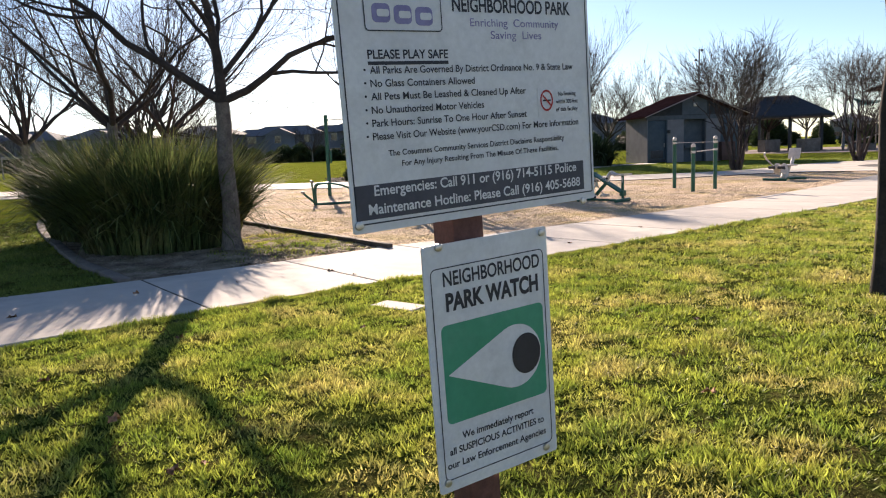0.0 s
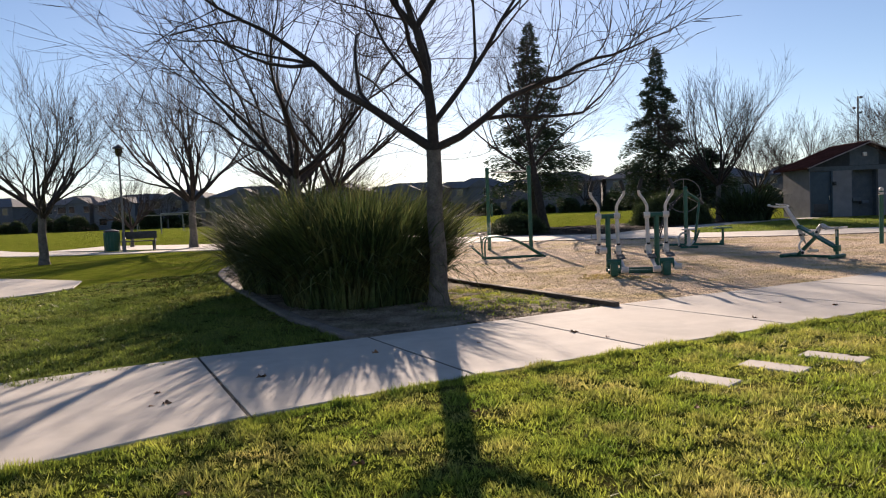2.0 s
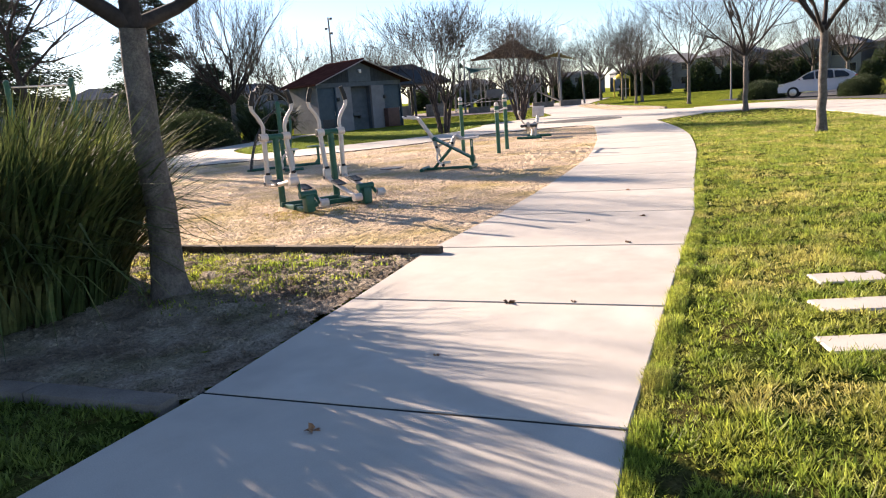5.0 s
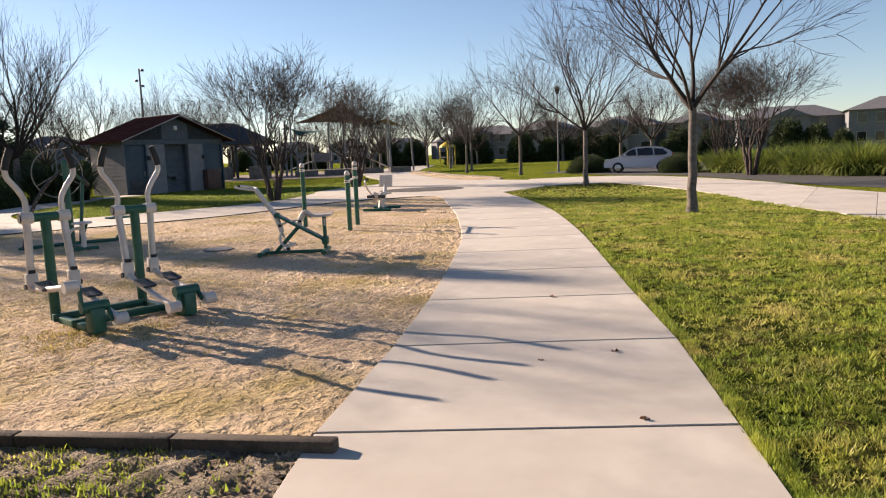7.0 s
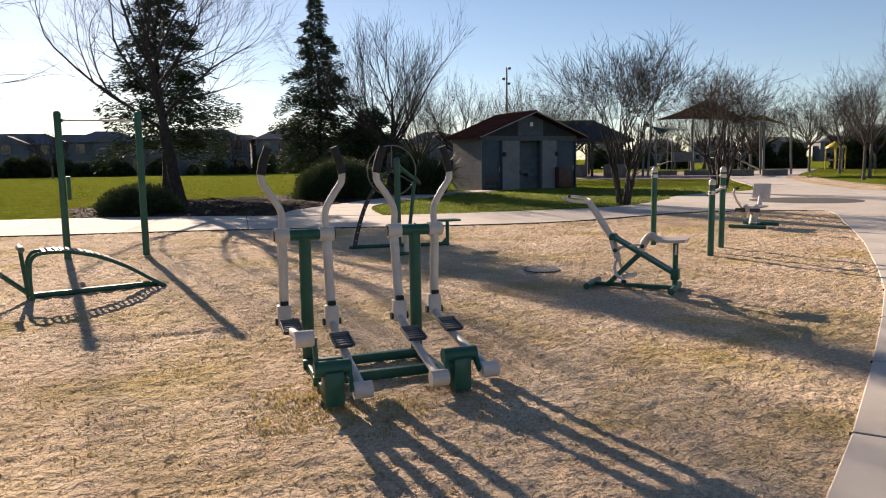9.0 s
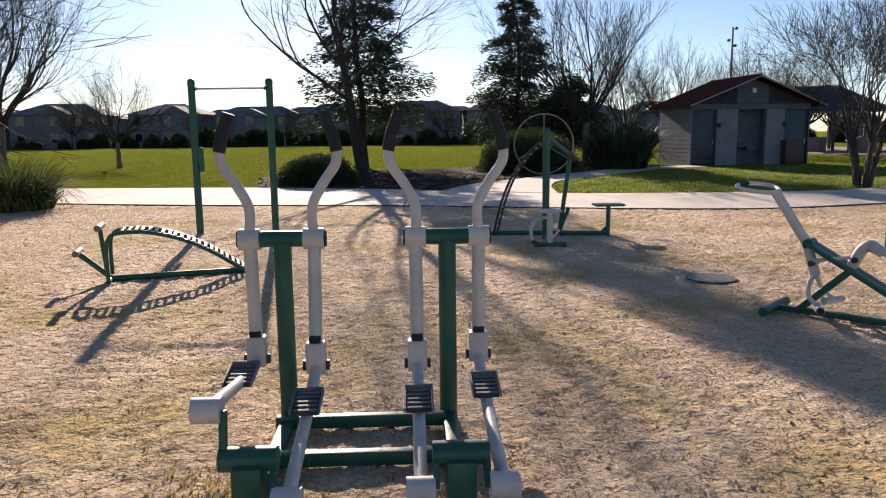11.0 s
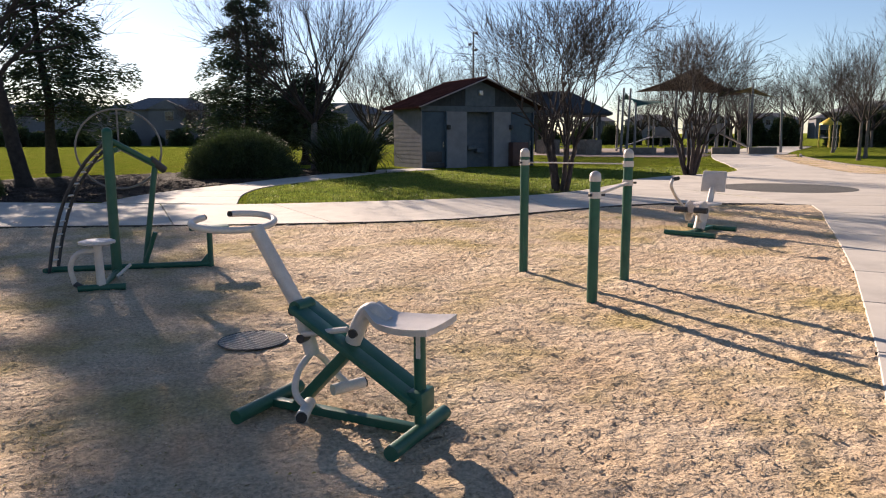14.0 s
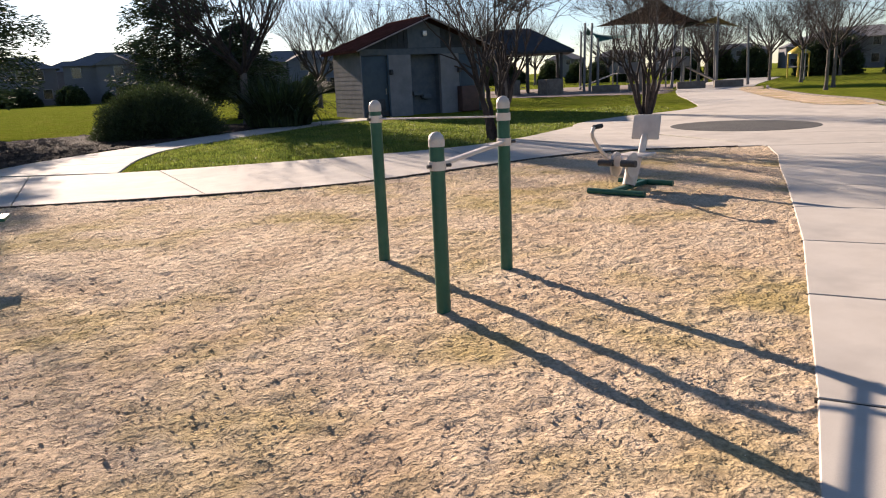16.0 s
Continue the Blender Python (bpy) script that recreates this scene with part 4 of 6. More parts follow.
def rower():
    root = thing("rowing_machine", (5.45, 15.22, -0.02), "green and cream rowing machine with oval handlebar and moulded seat", "exercise equipment", "machines in the exercise yard", rz=-46)
    tube_part("front_foot", [(0, -0.30, 0.045), (0, 0.27, 0.045)], 0.04, GREEN, root, sides=14)
    tube_part("rear_foot", [(1.0, -0.33, 0.045), (1.0, 0.27, 0.045)], 0.04, GREEN, root, sides=14)
    beam_part("spine", (0.02, 0, 0.04), (0.98, 0, 0.04), 0.055, 0.05, GREEN, root)
    # the long beam is a pair of rails
    beam = beam_part("main_beam", (0.24, -0.055, 0.64), (1.0, -0.055, 0.21), 0.035, 0.115, GREEN, root, bevel=0.008, roll=90)
    beam_part("main_beam", (0.24, 0.055, 0.64), (1.0, 0.055, 0.21), 0.035, 0.115, GREEN, root, bevel=0.008, roll=90)
    beam_part("beam_web", (0.40, 0.0, 0.545), (0.98, 0.0, 0.215), 0.085, 0.03, GREEN, root, bevel=0.004)
    tube_part("top_roller", [(0.25, -0.07, 0.635), (0.25, 0.07, 0.635)], 0.04, GREEN, root, sides=12)
    beam_part("brace", (0.20, 0, 0.05), (0.60, 0, 0.46), 0.085, 0.06, GREEN, root, bevel=0.01)
    tube_part("seat_post", [(0.99, 0, 0.03), (0.99, 0, 0.60)], 0.032, GREEN, root, sides=14)
    box_part("clamp", (0.945, -0.075, 0.14), (1.04, 0.075, 0.27), GREEN, root, bevel=0.015)
    box_part("label_plate", (0.985, -0.034, 0.44), (1.01, -0.031, 0.56), CREAM, root, "small white sticker", bevel=0)
    # swinging stem with the oval handlebar
    stem = tube_part("stem", [(0.31, 0, 0.36), (0.23, 0, 0.62), (-0.06, 0, 1.06)], [0.042, 0.042, 0.04], CREAM, root, "cream handle stem", 16)
    ring = [(-0.20 + 0.15 * math.cos(a), 0.30 * math.sin(a) * (1 - 0.10 * math.cos(a)), 1.085 - 0.03 * math.cos(a)) for a in [2 * math.pi * k / 36 for k in range(-16, 17)]]
    tube_part("handlebar", ring, 0.019, CREAM, stem, sides=10)
    for i in (0, -1):
        tube_part("handlebar_plug", [Vector(ring[i]), Vector(ring[i]) + (Vector(ring[i]) - Vector(ring[1 if i == 0 else -2])).normalized() * 0.015], 0.017, RUBBER, stem, sides=8)
    for x, z in ((0.24, 0.62), (0.29, 0.47)):
        tube_part("pivot_bolt", [(x, -0.085, z), (x, 0.085, z)], 0.026, BLACK_METAL, stem, sides=12)
    tube_part("push_rod", arc([(0.29, -0.06, 0.49), (0.42, -0.07, 0.52), (0.58, -0.05, 0.55)], 4), 0.016, CREAM, root, sides=10)
    # foot pegs
    for s in (-1, 1):
        leg = tube_part("foot_bar", arc([(0.31, s * 0.02, 0.37), (0.30, s * 0.12, 0.30), (0.33, s * 0.19, 0.20), (0.42, s * 0.20, 0.13)], 4), 0.019, CREAM, root, sides=10)
        tube_part("foot_peg", [(0.36, s * 0.11, 0.125), (0.45, s * 0.30, 0.125)], 0.034, CREAM, leg, sides=12)
        tube_part("peg_end", [(0.45, s * 0.30, 0.125), (0.455, s * 0.31, 0.125)], 0.03, RUBBER, leg, sides=12)
    # moulded seat, dished, on a bent bracket
    bm = bmesh.new()
    n, mrows = 12, []
    for i in range(n + 1):
        f = i / n
        x = 0.70 + 0.42 * f
        z = 0.632 - 0.016 * math.sin(f * math.pi) + (0.05 * (1 - f * 5) if f < 0.2 else 0)
        w = 0.08 + 0.10 * math.sin(min(1, f * 1.25) * math.pi / 2)
        row = []
        for k in range(9):
            u = -1 + k / 4
            row.append((x, w * u, z + 0.010 * u * u))
        mrows.append(row)
    top = [[bm.verts.new(p) for p in row] for row in mrows]
    bot = [[bm.verts.new((p[0], p[1] * 0.96, p[2] - 0.035)) for p in row] for row in mrows]
    for i in range(n):
        for k in range(8):
            bm.faces.new((top[i][k], top[i + 1][k], top[i + 1][k + 1], top[i][k + 1]))
            bm.faces.new((bot[i][k], bot[i][k + 1], bot[i + 1][k + 1], bot[i + 1][k]))
        for k, q in ((0, 1), (8, -1)):
            f4 = (top[i][k], bot[i][k], bot[i + 1][k], top[i + 1][k])
            bm.faces.new(f4 if q > 0 else f4[::-1])
    for i, q in ((0, -1), (n, 1)):
        for k in range(8):
            f4 = (top[i][k], bot[i][k], bot[i][k + 1], top[i][k + 1])
            bm.faces.new(f4 if q > 0 else f4[::-1])
    bmesh.ops.recalc_face_normals(bm, faces=bm.faces)
    seat = part("seat", bm, CREAM, root, "cream moulded seat")
    bm = bmesh.new()
    bm_tube(bm, arc([(0.58, 0, 0.47), (0.64, 0, 0.60), (0.70, 0, 0.655), (0.80, 0, 0.60)], 5), [0.045] * 10 + [0.05] * 3 + [0.04] * 3, 14)
    part("seat_bracket", bm, CREAM, root)
    tube_part("bracket_bolt", [(0.61, -0.055, 0.53), (0.61, 0.055, 0.53)], 0.026, BLACK_METAL, root, sides=12)
    return root


def sit_up_bench():
    root = thing("sit_up_bench", (-1.09, 17.02, -0.02), "curved slatted sit-up bench on green rails with padded foot rollers", "exercise equipment", "machines in the exercise yard", rz=15)
    prof = [(0, 0.0), (0.0, 0.36), (0.03, 0.50), (0.13, 0.56), (0.42, 0.555), (0.75, 0.47), (1.08, 0.31), (1.35, 0.13), (1.53, 0.02)]
    for y in (0.0, 0.36):
        tube_part("rail", [(p.x, y, p.y) for p in arc([(a, b, 0) for a, b in prof], 5)], 0.022, GREEN, root)
    tube_part("ground_bar", [(0.0, 0.18, 0.035), (1.5, 0.18, 0.035)], 0.035, GREEN, root)
    for x in (0.0, 1.5):
        tube_part("cross_foot", [(x, -0.02, 0.03), (x, 0.38, 0.03)], 0.028, GREEN, root)
    line = arc([(a, b, 0) for a, b in prof[3:]], 24)
    run = [0.0]
    for p, q in zip(line, line[1:]):
        run.append(run[-1] + (q - p).length)
    for k in range(22):
        s = 0.03 + k * (run[-1] - 0.08) / 21
        i = min(next(j for j in range(len(run)) if run[j] >= s), len(line) - 2)
        d = line[i + 1] - line[i]
        m = pose(line[i].x, 0.18, line[i].y + 0.018, 0, -math.degrees(math.atan2(d.y, d.x)), 0)
        bm = bmesh.new()
        bm_box(bm, (-0.017, -0.165, 0), (0.017, 0.165, 0.012), 0.003, m)
        part("slat", bm, CREAM, root)
    tube_part("roller_post", [(-0.02, 0.18, 0.0), (-0.07, 0.18, 0.60)], 0.024, GREEN, root)
    tube_part("foot_roller", [(-0.07, 0.0, 0.62), (-0.07, 0.36, 0.62)], 0.036, GREY_TREAD, root, "worn grey foot roller", 16)
    tube_part("leg_bar", [(0.0, 0.18, 0.05), (-0.31, 0.18, 0.34)], 0.03, GREEN, root)
    tube_part("foot_roller", [(-0.31, 0.02, 0.35), (-0.31, 0.34, 0.35)], 0.036, GREY_TREAD, root, "worn grey foot roller", 16)
    return root


def arm_wheel():
    root = thing("arm_wheel_station", (4.28, 19.95, -0.02), "green exercise station with steel hand wheel, curved ladder and round stool", "exercise equipment", "machines in the exercise yard")
    tube_part("post", [(0, 0, -0.1), (0, 0, 1.62)], 0.055, GREEN, root, sides=16)
    bm = bmesh.new()
    dome(bm, (0, 0, 1.62), 0.056, 0.05)
    part("post_cap", bm, GREEN, root)
    # hand wheel behind the post
    wheel = tube_part("wheel_axle", [(0.07, 0.0, 1.42), (0.07, 0.62, 1.42)], 0.03, GREEN, root)
    bm = bmesh.new()
    bm_tube(bm, [(0.07 + 0.47 * math.cos(a), 0.6, 1.42 + 0.47 * math.sin(a)) for a in [2 * math.pi * k / 40 for k in range(40)]], 0.012, 10, closed=True)
    part("rim", bm, GREY_TREAD, wheel, "pale steel hoop")
    for k in range(3):
        a = math.pi / 2 + k * 2 * math.pi / 3
        tube_part("spoke", [(0.07, 0.6, 1.42), (0.07 + 0.46 * math.cos(a), 0.6, 1.42 + 0.46 * math.sin(a))], 0.010, GREY_TREAD, wheel, sides=8)
    # curved ladder
    prof = [(-0.72, 0.46, 0.0), (-0.62, 0.42, 0.45), (-0.46, 0.34, 0.90), (-0.22, 0.20, 1.28), (0.0, 0.08, 1.50)]
    curve = arc(prof, 6)
    for off in (-0.06, 0.06):
        tube_part("ladder_rail", [p + Vector((off * 0.6, off, 0)) for p in curve], 0.02, BLACK_METAL, root)
    for i in range(2, len(curve), 2):
        p = curve[i]
        tube_part("rung", [p + Vector((-0.036, -0.06, 0)), p + Vector((0.036, 0.06, 0))], 0.011, STEEL, root, sides=8)
    # slanting arm, leg and kick lever
    tube_part("slanting_arm", [(0.0, 0.05, 1.54), (0.50, 0.42, 1.22)], 0.034, GREEN, root)
    tube_part("lever_grip", [(0.42, 0.36, 1.30), (0.56, 0.47, 1.17)], 0.045, BLACK_METAL, root)
    tube_part("inner_leg", [(0.28, 0.36, 0.0), (0.46, 0.44, 1.22)], 0.034, GREEN, root)
    tube_part("kick_bar", [(0.30, 0.34, 0.10), (0.42, 0.30, 0.44)], 0.028, GREEN, root)
    tube_part("ground_bar", [(-0.74, 0.48, 0.035), (1.04, 0.24, 0.035)], 0.035, GREEN, root)
    tube_part("ladder_foot", [(-0.80, 0.40, 0.03), (-0.66, 0.54, 0.03)], 0.035, GREEN, root)
    # bench
    tube_part("bench_post", [(1.03, 0.24, 0.0), (1.03, 0.24, 0.46)], 0.034, GREEN, root)
    bm = bmesh.new()
    v = [bm.verts.new(p) for p in ((0.88, 0.225, 0.03), (1.03, 0.225, 0.03), (1.03, 0.225, 0.2), (0.88, 0.255, 0.03), (1.03, 0.255, 0.03), (1.03, 0.255, 0.2))]
    for q in ((0, 1, 2), (5, 4, 3), (0, 3, 4, 1), (1, 4, 5, 2), (2, 5, 3, 0)):
        bm.faces.new([v[i] for i in q])
    part("gusset", bm, GREEN, root, smooth=False)
    box_part("bench_seat", (0.80, 0.10, 0.46), (1.26, 0.40, 0.495), GREEN, root, "green bench plate", 0.012)
    # stool in front, with its bent leg
    tube_part("stool_post", [(-0.09, -0.80, 0.03), (-0.10, -0.82, 0.49)], [0.045, 0.038], CREAM, root)
    bm = bmesh.new()
    bm_tube(bm, [(-0.10, -0.82, z) for z in (0.485, 0.495, 0.515, 0.525)], [0.14, 0.175, 0.175, 0.15], 24)
    part("stool_seat", bm, CREAM, root, "round cream stool seat")
    tube_part("stool_leg", arc([(-0.10, -0.82, 0.42), (-0.28, -0.84, 0.40), (-0.36, -0.82, 0.26), (-0.34, -0.78, 0.08)], 5), 0.026, CREAM, root)
    tube_part("leg_end", [(-0.34, -0.78, 0.08), (-0.26, -0.80, 0.03)], 0.03, BLACK_METAL, root)
    tube_part("stool_foot", [(-0.31, -0.80, 0.03), (0.14, -0.84, 0.03)], 0.035, GREEN, root)
    tube_part("link_bar", [(-0.08, -0.8, 0.04), (0.0, 0.0, 0.05)], 0.032, GREEN, root)
    tube_part("foot_lever", [(0.03, -0.4, 0.06), (0.16, -0.25, 0.16)], 0.018, CREAM, root)
    return root


def seated_stepper():
    root = thing("seated_leg_press", (12.75, 20.45, -0.02), "cream seated leg machine with a square backrest on green base bars", "exercise equipment", "machines in the exercise yard", rz=28)
    tube_part("front_foot", [(-0.45, -0.45, 0.04), (-0.45, 0.35, 0.04)], 0.038, GREEN, root)
    tube_part("rear_foot", [(0.55, -0.40, 0.04), (0.55, 0.40, 0.04)], 0.038, GREEN, root)
    beam_part("spine", (-0.45, 0, 0.045), (0.55, 0, 0.045), 0.07, 0.06, GREEN, root)
    tube_part("body", arc([(-0.3, 0, 0.42), (-0.12, 0, 0.40), (0.10, 0, 0.30), (0.02, 0, 0.06)], 5), [0.07] * 8 + [0.085] * 8, CREAM, root, "cream frame")
    tube_part("body_arm", arc([(0.30, 0, 0.44), (0.22, 0, 0.28), (0.12, 0, 0.08)], 5), 0.06, CREAM, root)
    for s in (-1, 1):
        bm = bmesh.new()
        bm_tube(bm, [(-0.12, s * 0.10, 0.36), (-0.12, s * 0.13, 0.36)], 0.165, 20)
        part("pivot_disc", bm, CREAM, root)
        tube_part("pivot_bolt", [(-0.12, s * 0.13, 0.36), (-0.12, s * 0.15, 0.36)], 0.03, BLACK_METAL, root)
        tube_part("foot_peg", [(-0.32, s * 0.06, 0.40), (-0.32, s * 0.26, 0.40)], 0.045, BLACK_METAL, root)
    tube_part("handle_arm", arc([(-0.20, 0.16, 0.42), (-0.45, 0.19, 0.60), (-0.62, 0.20, 0.78), (-0.58, 0.20, 0.88)], 5), 0.024, CREAM, root)
    tube_part("grip", [(-0.58, 0.20, 0.88), (-0.38, 0.20, 0.885)], 0.03, RUBBER, root, "black grip")
    box_part("seat", (0.02, -0.19, 0.43), (0.46, 0.19, 0.47), CREAM, root, "cream moulded seat", 0.018)
    tube_part("back_stem", [(0.40, 0, 0.46), (0.50, 0, 0.70)], 0.05, CREAM, root)
    bm = bmesh.new()
    bm_box(bm, (-0.02, -0.20, -0.17), (0.02, 0.20, 0.17), 0.02, pose(0.535, 0, 0.80, 0, 12, 0))
    part("backrest", bm, CREAM, root, "square cream backrest with rounded corners")
    return root


def drain():
    root = thing("drain_grate", (5.48, 16.66, -0.010), "round dark iron drain grate set in the sand", "drain", rz=38)
    bm = bmesh.new()
    bm_tube(bm, [(0.26 * math.cos(a), 0.26 * math.sin(a), 0.001) for a in [2 * math.pi * k / 40 for k in range(40)]], 0.006, 8, closed=True)
    part("frame", bm, BLACK_METAL, root)
    for k in range(-7, 8):
        x = k * 0.033
        w = math.sqrt(max(0.0, 0.255 ** 2 - x * x))
        beam_part("slot_bar", (x, -w, 0.003), (x, w, 0.003), 0.015, 0.005, CONCRETE, root, bevel=0.001)
    # a thin black disc paints the shade of the hollow below the bars
    bm = bmesh.new()
    bm_tube(bm, [(0, 0, -0.006), (0, 0, -0.001)], 0.258, 40)
    part("pit", bm, BLACK_METAL, root, "black disc painting the shaded hollow under the bars")
    return root


for build in (pull_up_bar, dip_bars, elliptical, rower, sit_up_bench, arm_wheel, seated_stepper, drain):
    build()


# ---- the park sign on its post ----
SIGN_WHITE = mat("sign_white", (0.62, 0.62, 0.63), (0.70, 0.70, 0.70), 5, 0.4, 0.05, 80, fine=0.05, c3=(0.45, 0.44, 0.42), c3_scale=14, c3_amount=0.25)
SIGN_INK = mat("sign_ink", (0.022, 0.022, 0.030), (0.032, 0.032, 0.042), 6, 0.5, 0, 60, fine=0.1)
SIGN_BAND = mat("sign_dark_band", (0.045, 0.047, 0.065), (0.06, 0.062, 0.08), 6, 0.5, 0, 60, fine=0.1, c3=(0.10, 0.10, 0.12), c3_scale=9, c3_amount=0.4)
SIGN_GREEN = mat("sign_green", (0.030, 0.26, 0.15), (0.04, 0.30, 0.18), 6, 0.45, 0, 60, fine=0.06, c3=(0.08, 0.32, 0.22), c3_scale=8, c3_amount=0.35)
SIGN_RED = mat("sign_red", (0.45, 0.04, 0.035), (0.52, 0.05, 0.045), 6, 0.5, 0, 60, fine=0.05)
SIGN_MAUVE = mat("sign_mauve", (0.20, 0.18, 0.34), (0.26, 0.24, 0.42), 20, 0.5, 0, 60, fine=0.1)
POST_WOOD = mat("post_brown", (0.085, 0.035, 0.028), (0.13, 0.055, 0.042), 6, 0.75, 0.4, 50, fine=0.25)


def park_sign():
    root = thing("park_sign", (0, 0, 0), "weathered park rules and watch signs on a brown post in grass", "sign")
    root.matrix_world = pose(1.837, -0.067, -0.162, 0, 0, 32.25) @ pose(0, 0, 0, 0, -2.6, 0) @ Matrix.Diagonal((1.1, 1.1, 1.1, 1))
    c, s = math.cos(radians(2.6)), math.sin(radians(2.6))

    def loc(u, z):
        return (u - 0.15) * c + (z + 0.03) * s, -(u - 0.15) * s + (z + 0.03) * c

    box_part("post", (-0.036, 0.012, -0.4), (0.036, 0.085, 1.72), POST_WOOD, root, "brown square post", 0.006)

    def plate(name, u0, z0, u1, z1, y, thick, material, parent, r=0.0, label=""):
        (x0, b0), (x1, b1) = loc(u0, z0), loc(u1, z1)
        x0, x1, b0, b1 = min(x0, x1), max(x0, x1), min(b0, b1), max(b0, b1)
        bm = bmesh.new()
        pts = []
        for cx, cz, a0 in ((x1 - r, b1 - r, 0), (x0 + r, b1 - r, 90), (x0 + r, b0 + r, 180), (x1 - r, b0 + r, 270)):
            for k in range(6 if r else 1):
                a = radians(a0 + 18 * k)
                pts.append((cx + r * math.cos(a), cz + r * math.sin(a)))
        f = [bm.verts.new((px, y, pz)) for px, pz in pts]
        g = [bm.verts.new((px, y + thick, pz)) for px, pz in pts]
        bm.faces.new(f)
        bm.faces.new(g[::-1])
        for i in range(len(f)):
            j = (i + 1) % len(f)
            bm.faces.new((f[i], g[i], g[j], f[j]))
        bmesh.ops.recalc_face_normals(bm, faces=bm.faces)
        return part(name, bm, material, parent, label, False)

    def words(body, u0, z0, u1, cap, y, material, parent, bold=0.0):
        cu = bpy.data.curves.new("writing", "FONT")
        cu.body, cu.size, cu.offset = body, 1.0, bold * 1.7 + 0.004
        ob = bpy.data.objects.new("writing", cu)
        scene.collection.objects.link(ob)
        bpy.context.view_layer.update()
        me = bpy.data.meshes.new_from_object(ob.evaluated_get(bpy.context.evaluated_depsgraph_get()))
        bpy.data.objects.remove(ob)
        xs = [v.co.x for v in me.vertices]
        lo, wide = min(xs), max(xs) - min(xs)
        x0, b0 = loc(u0, z0)
        for v in me.vertices:
            v.co = (x0 + (v.co.x - lo) / wide * (u1 - u0), y, b0 + v.co.y * cap / 0.73)
        me.materials.clear()
        me.materials.append(material)
        t = new("writing", me)
        t.parent = parent
        return t

    def frame_line(u0, z0, u1, z1, w, y, material, parent, r):
        (x0, b0), (x1, b1) = loc(u0, z0), loc(u1, z1)
        x0, x1, b0, b1 = min(x0, x1), max(x0, x1), min(b0, b1), max(b0, b1)
        bm = bmesh.new()
        rings = []
        for e in (0, w):
            ring = []
            rr = r - e
            for cx, cz, a0 in ((x1 - r, b1 - r, 0), (x0 + r, b1 - r, 90), (x0 + r, b0 + r, 180), (x1 - r, b0 + r, 270)):
                for k in range(6):
                    a = radians(a0 + 18 * k)
                    ring.append(bm.verts.new((cx + rr * math.cos(a), y, cz + rr * math.sin(a))))
            rings.append(ring)
        for i in range(24):
            j = (i + 1) % 24
            bm.faces.new((rings[0][i], rings[0][j], rings[1][j], rings[1][i]))
        return part("border", bm, material, parent, "", False)

    # the larger board
    big = plate("rules_board", -0.152, 1.156, 0.392, 1.80, 0.0, 0.004, SIGN_WHITE, root, 0.004, "white aluminium rules board")
    f1, f2, f3 = -0.0008, -0.0016, -0.0024
    plate("band", -0.146, 1.178, 0.386, 1.262, f1, 0.0006, SIGN_BAND, big)
    frame_line(-0.146, 1.170, 0.386, 1.794, 0.0025, f1, SIGN_INK, big, 0.004)
    words("WELCOME TO YOUR", 0.085, 1.582, 0.335, 0.024, f1, SIGN_INK, big, 0.012)
    words("NEIGHBORHOOD PARK", 0.066, 1.540, 0.354, 0.025, f1, SIGN_INK, big, 0.012)
    words("Enriching  Community", 0.105, 1.516, 0.322, 0.015, f1, SIGN_MAUVE, big)
    words("Saving  Lives", 0.152, 1.496, 0.277, 0.015, f1, SIGN_MAUVE, big)
    words("PLEASE PLAY SAFE", -0.110, 1.450, 0.054, 0.0155, f1, SIGN_INK, big, 0.01)
    plate("underline", -0.110, 1.4455, 0.054, 1.447, f1, 0.0006, SIGN_INK, big)
    rows = (("All Parks Are Governed By District Ordinance No. 9 & State Law", 1.4255, 0.360), ("No Glass Containers Allowed", 1.4035, 0.112),
            ("All Pets Must Be Leashed & Cleaned Up After", 1.3815, 0.235), ("No Unauthorized Motor Vehicles", 1.3590, 0.132),
            ("Park Hours: Sunrise To One Hour After Sunset", 1.3370, 0.236), ("Please Visit Our Website (www.yourCSD.com) For More Information", 1.3145, 0.374))
    for body, z, u1 in rows:
        words(body, -0.107, z, u1, 0.0128, f1, SIGN_INK, big, 0.006)
        plate("bullet", -0.119, z + 0.004, -0.115, z + 0.008, f1, 0.0006, SIGN_INK, big, 0.0019)
    words("The Cosumnes Community Services District Disclaims Responsibility", -0.078, 1.2870, 0.334, 0.0105, f1, SIGN_INK, big, 0.006)
    words("For Any Injury Resulting From The Misuse Of These Facilities.", -0.052, 1.2690, 0.318, 0.0105, f1, SIGN_INK, big, 0.006)
    words("Emergencies: Call 911 or (916) 714-5115 Police", -0.110, 1.2200, 0.366, 0.0185, f2, SIGN_WHITE, big, 0.008)
    words("Maintenance Hotline: Please Call (916) 405-5688", -0.122, 1.1880, 0.377, 0.0185, f2, SIGN_WHITE, big, 0.008)
    plate("logo_panel", -0.113, 1.495, 0.039, 1.60, f1, 0.0006, SIGN_WHITE, big, 0.008)
    frame_line(-0.113, 1.495, 0.039, 1.60, 0.002, f2, SIGN_INK, big, 0.008)
    for k in range(3):
        plate("logo_shape", -0.098 + k * 0.043, 1.510, -0.064 + k * 0.043, 1.543, f2, 0.0006, SIGN_MAUVE, big, 0.009)
        plate("logo_shape", -0.089 + k * 0.043, 1.520, -0.066 + k * 0.043, 1.533, f3, 0.0006, SIGN_WHITE, big, 0.004)
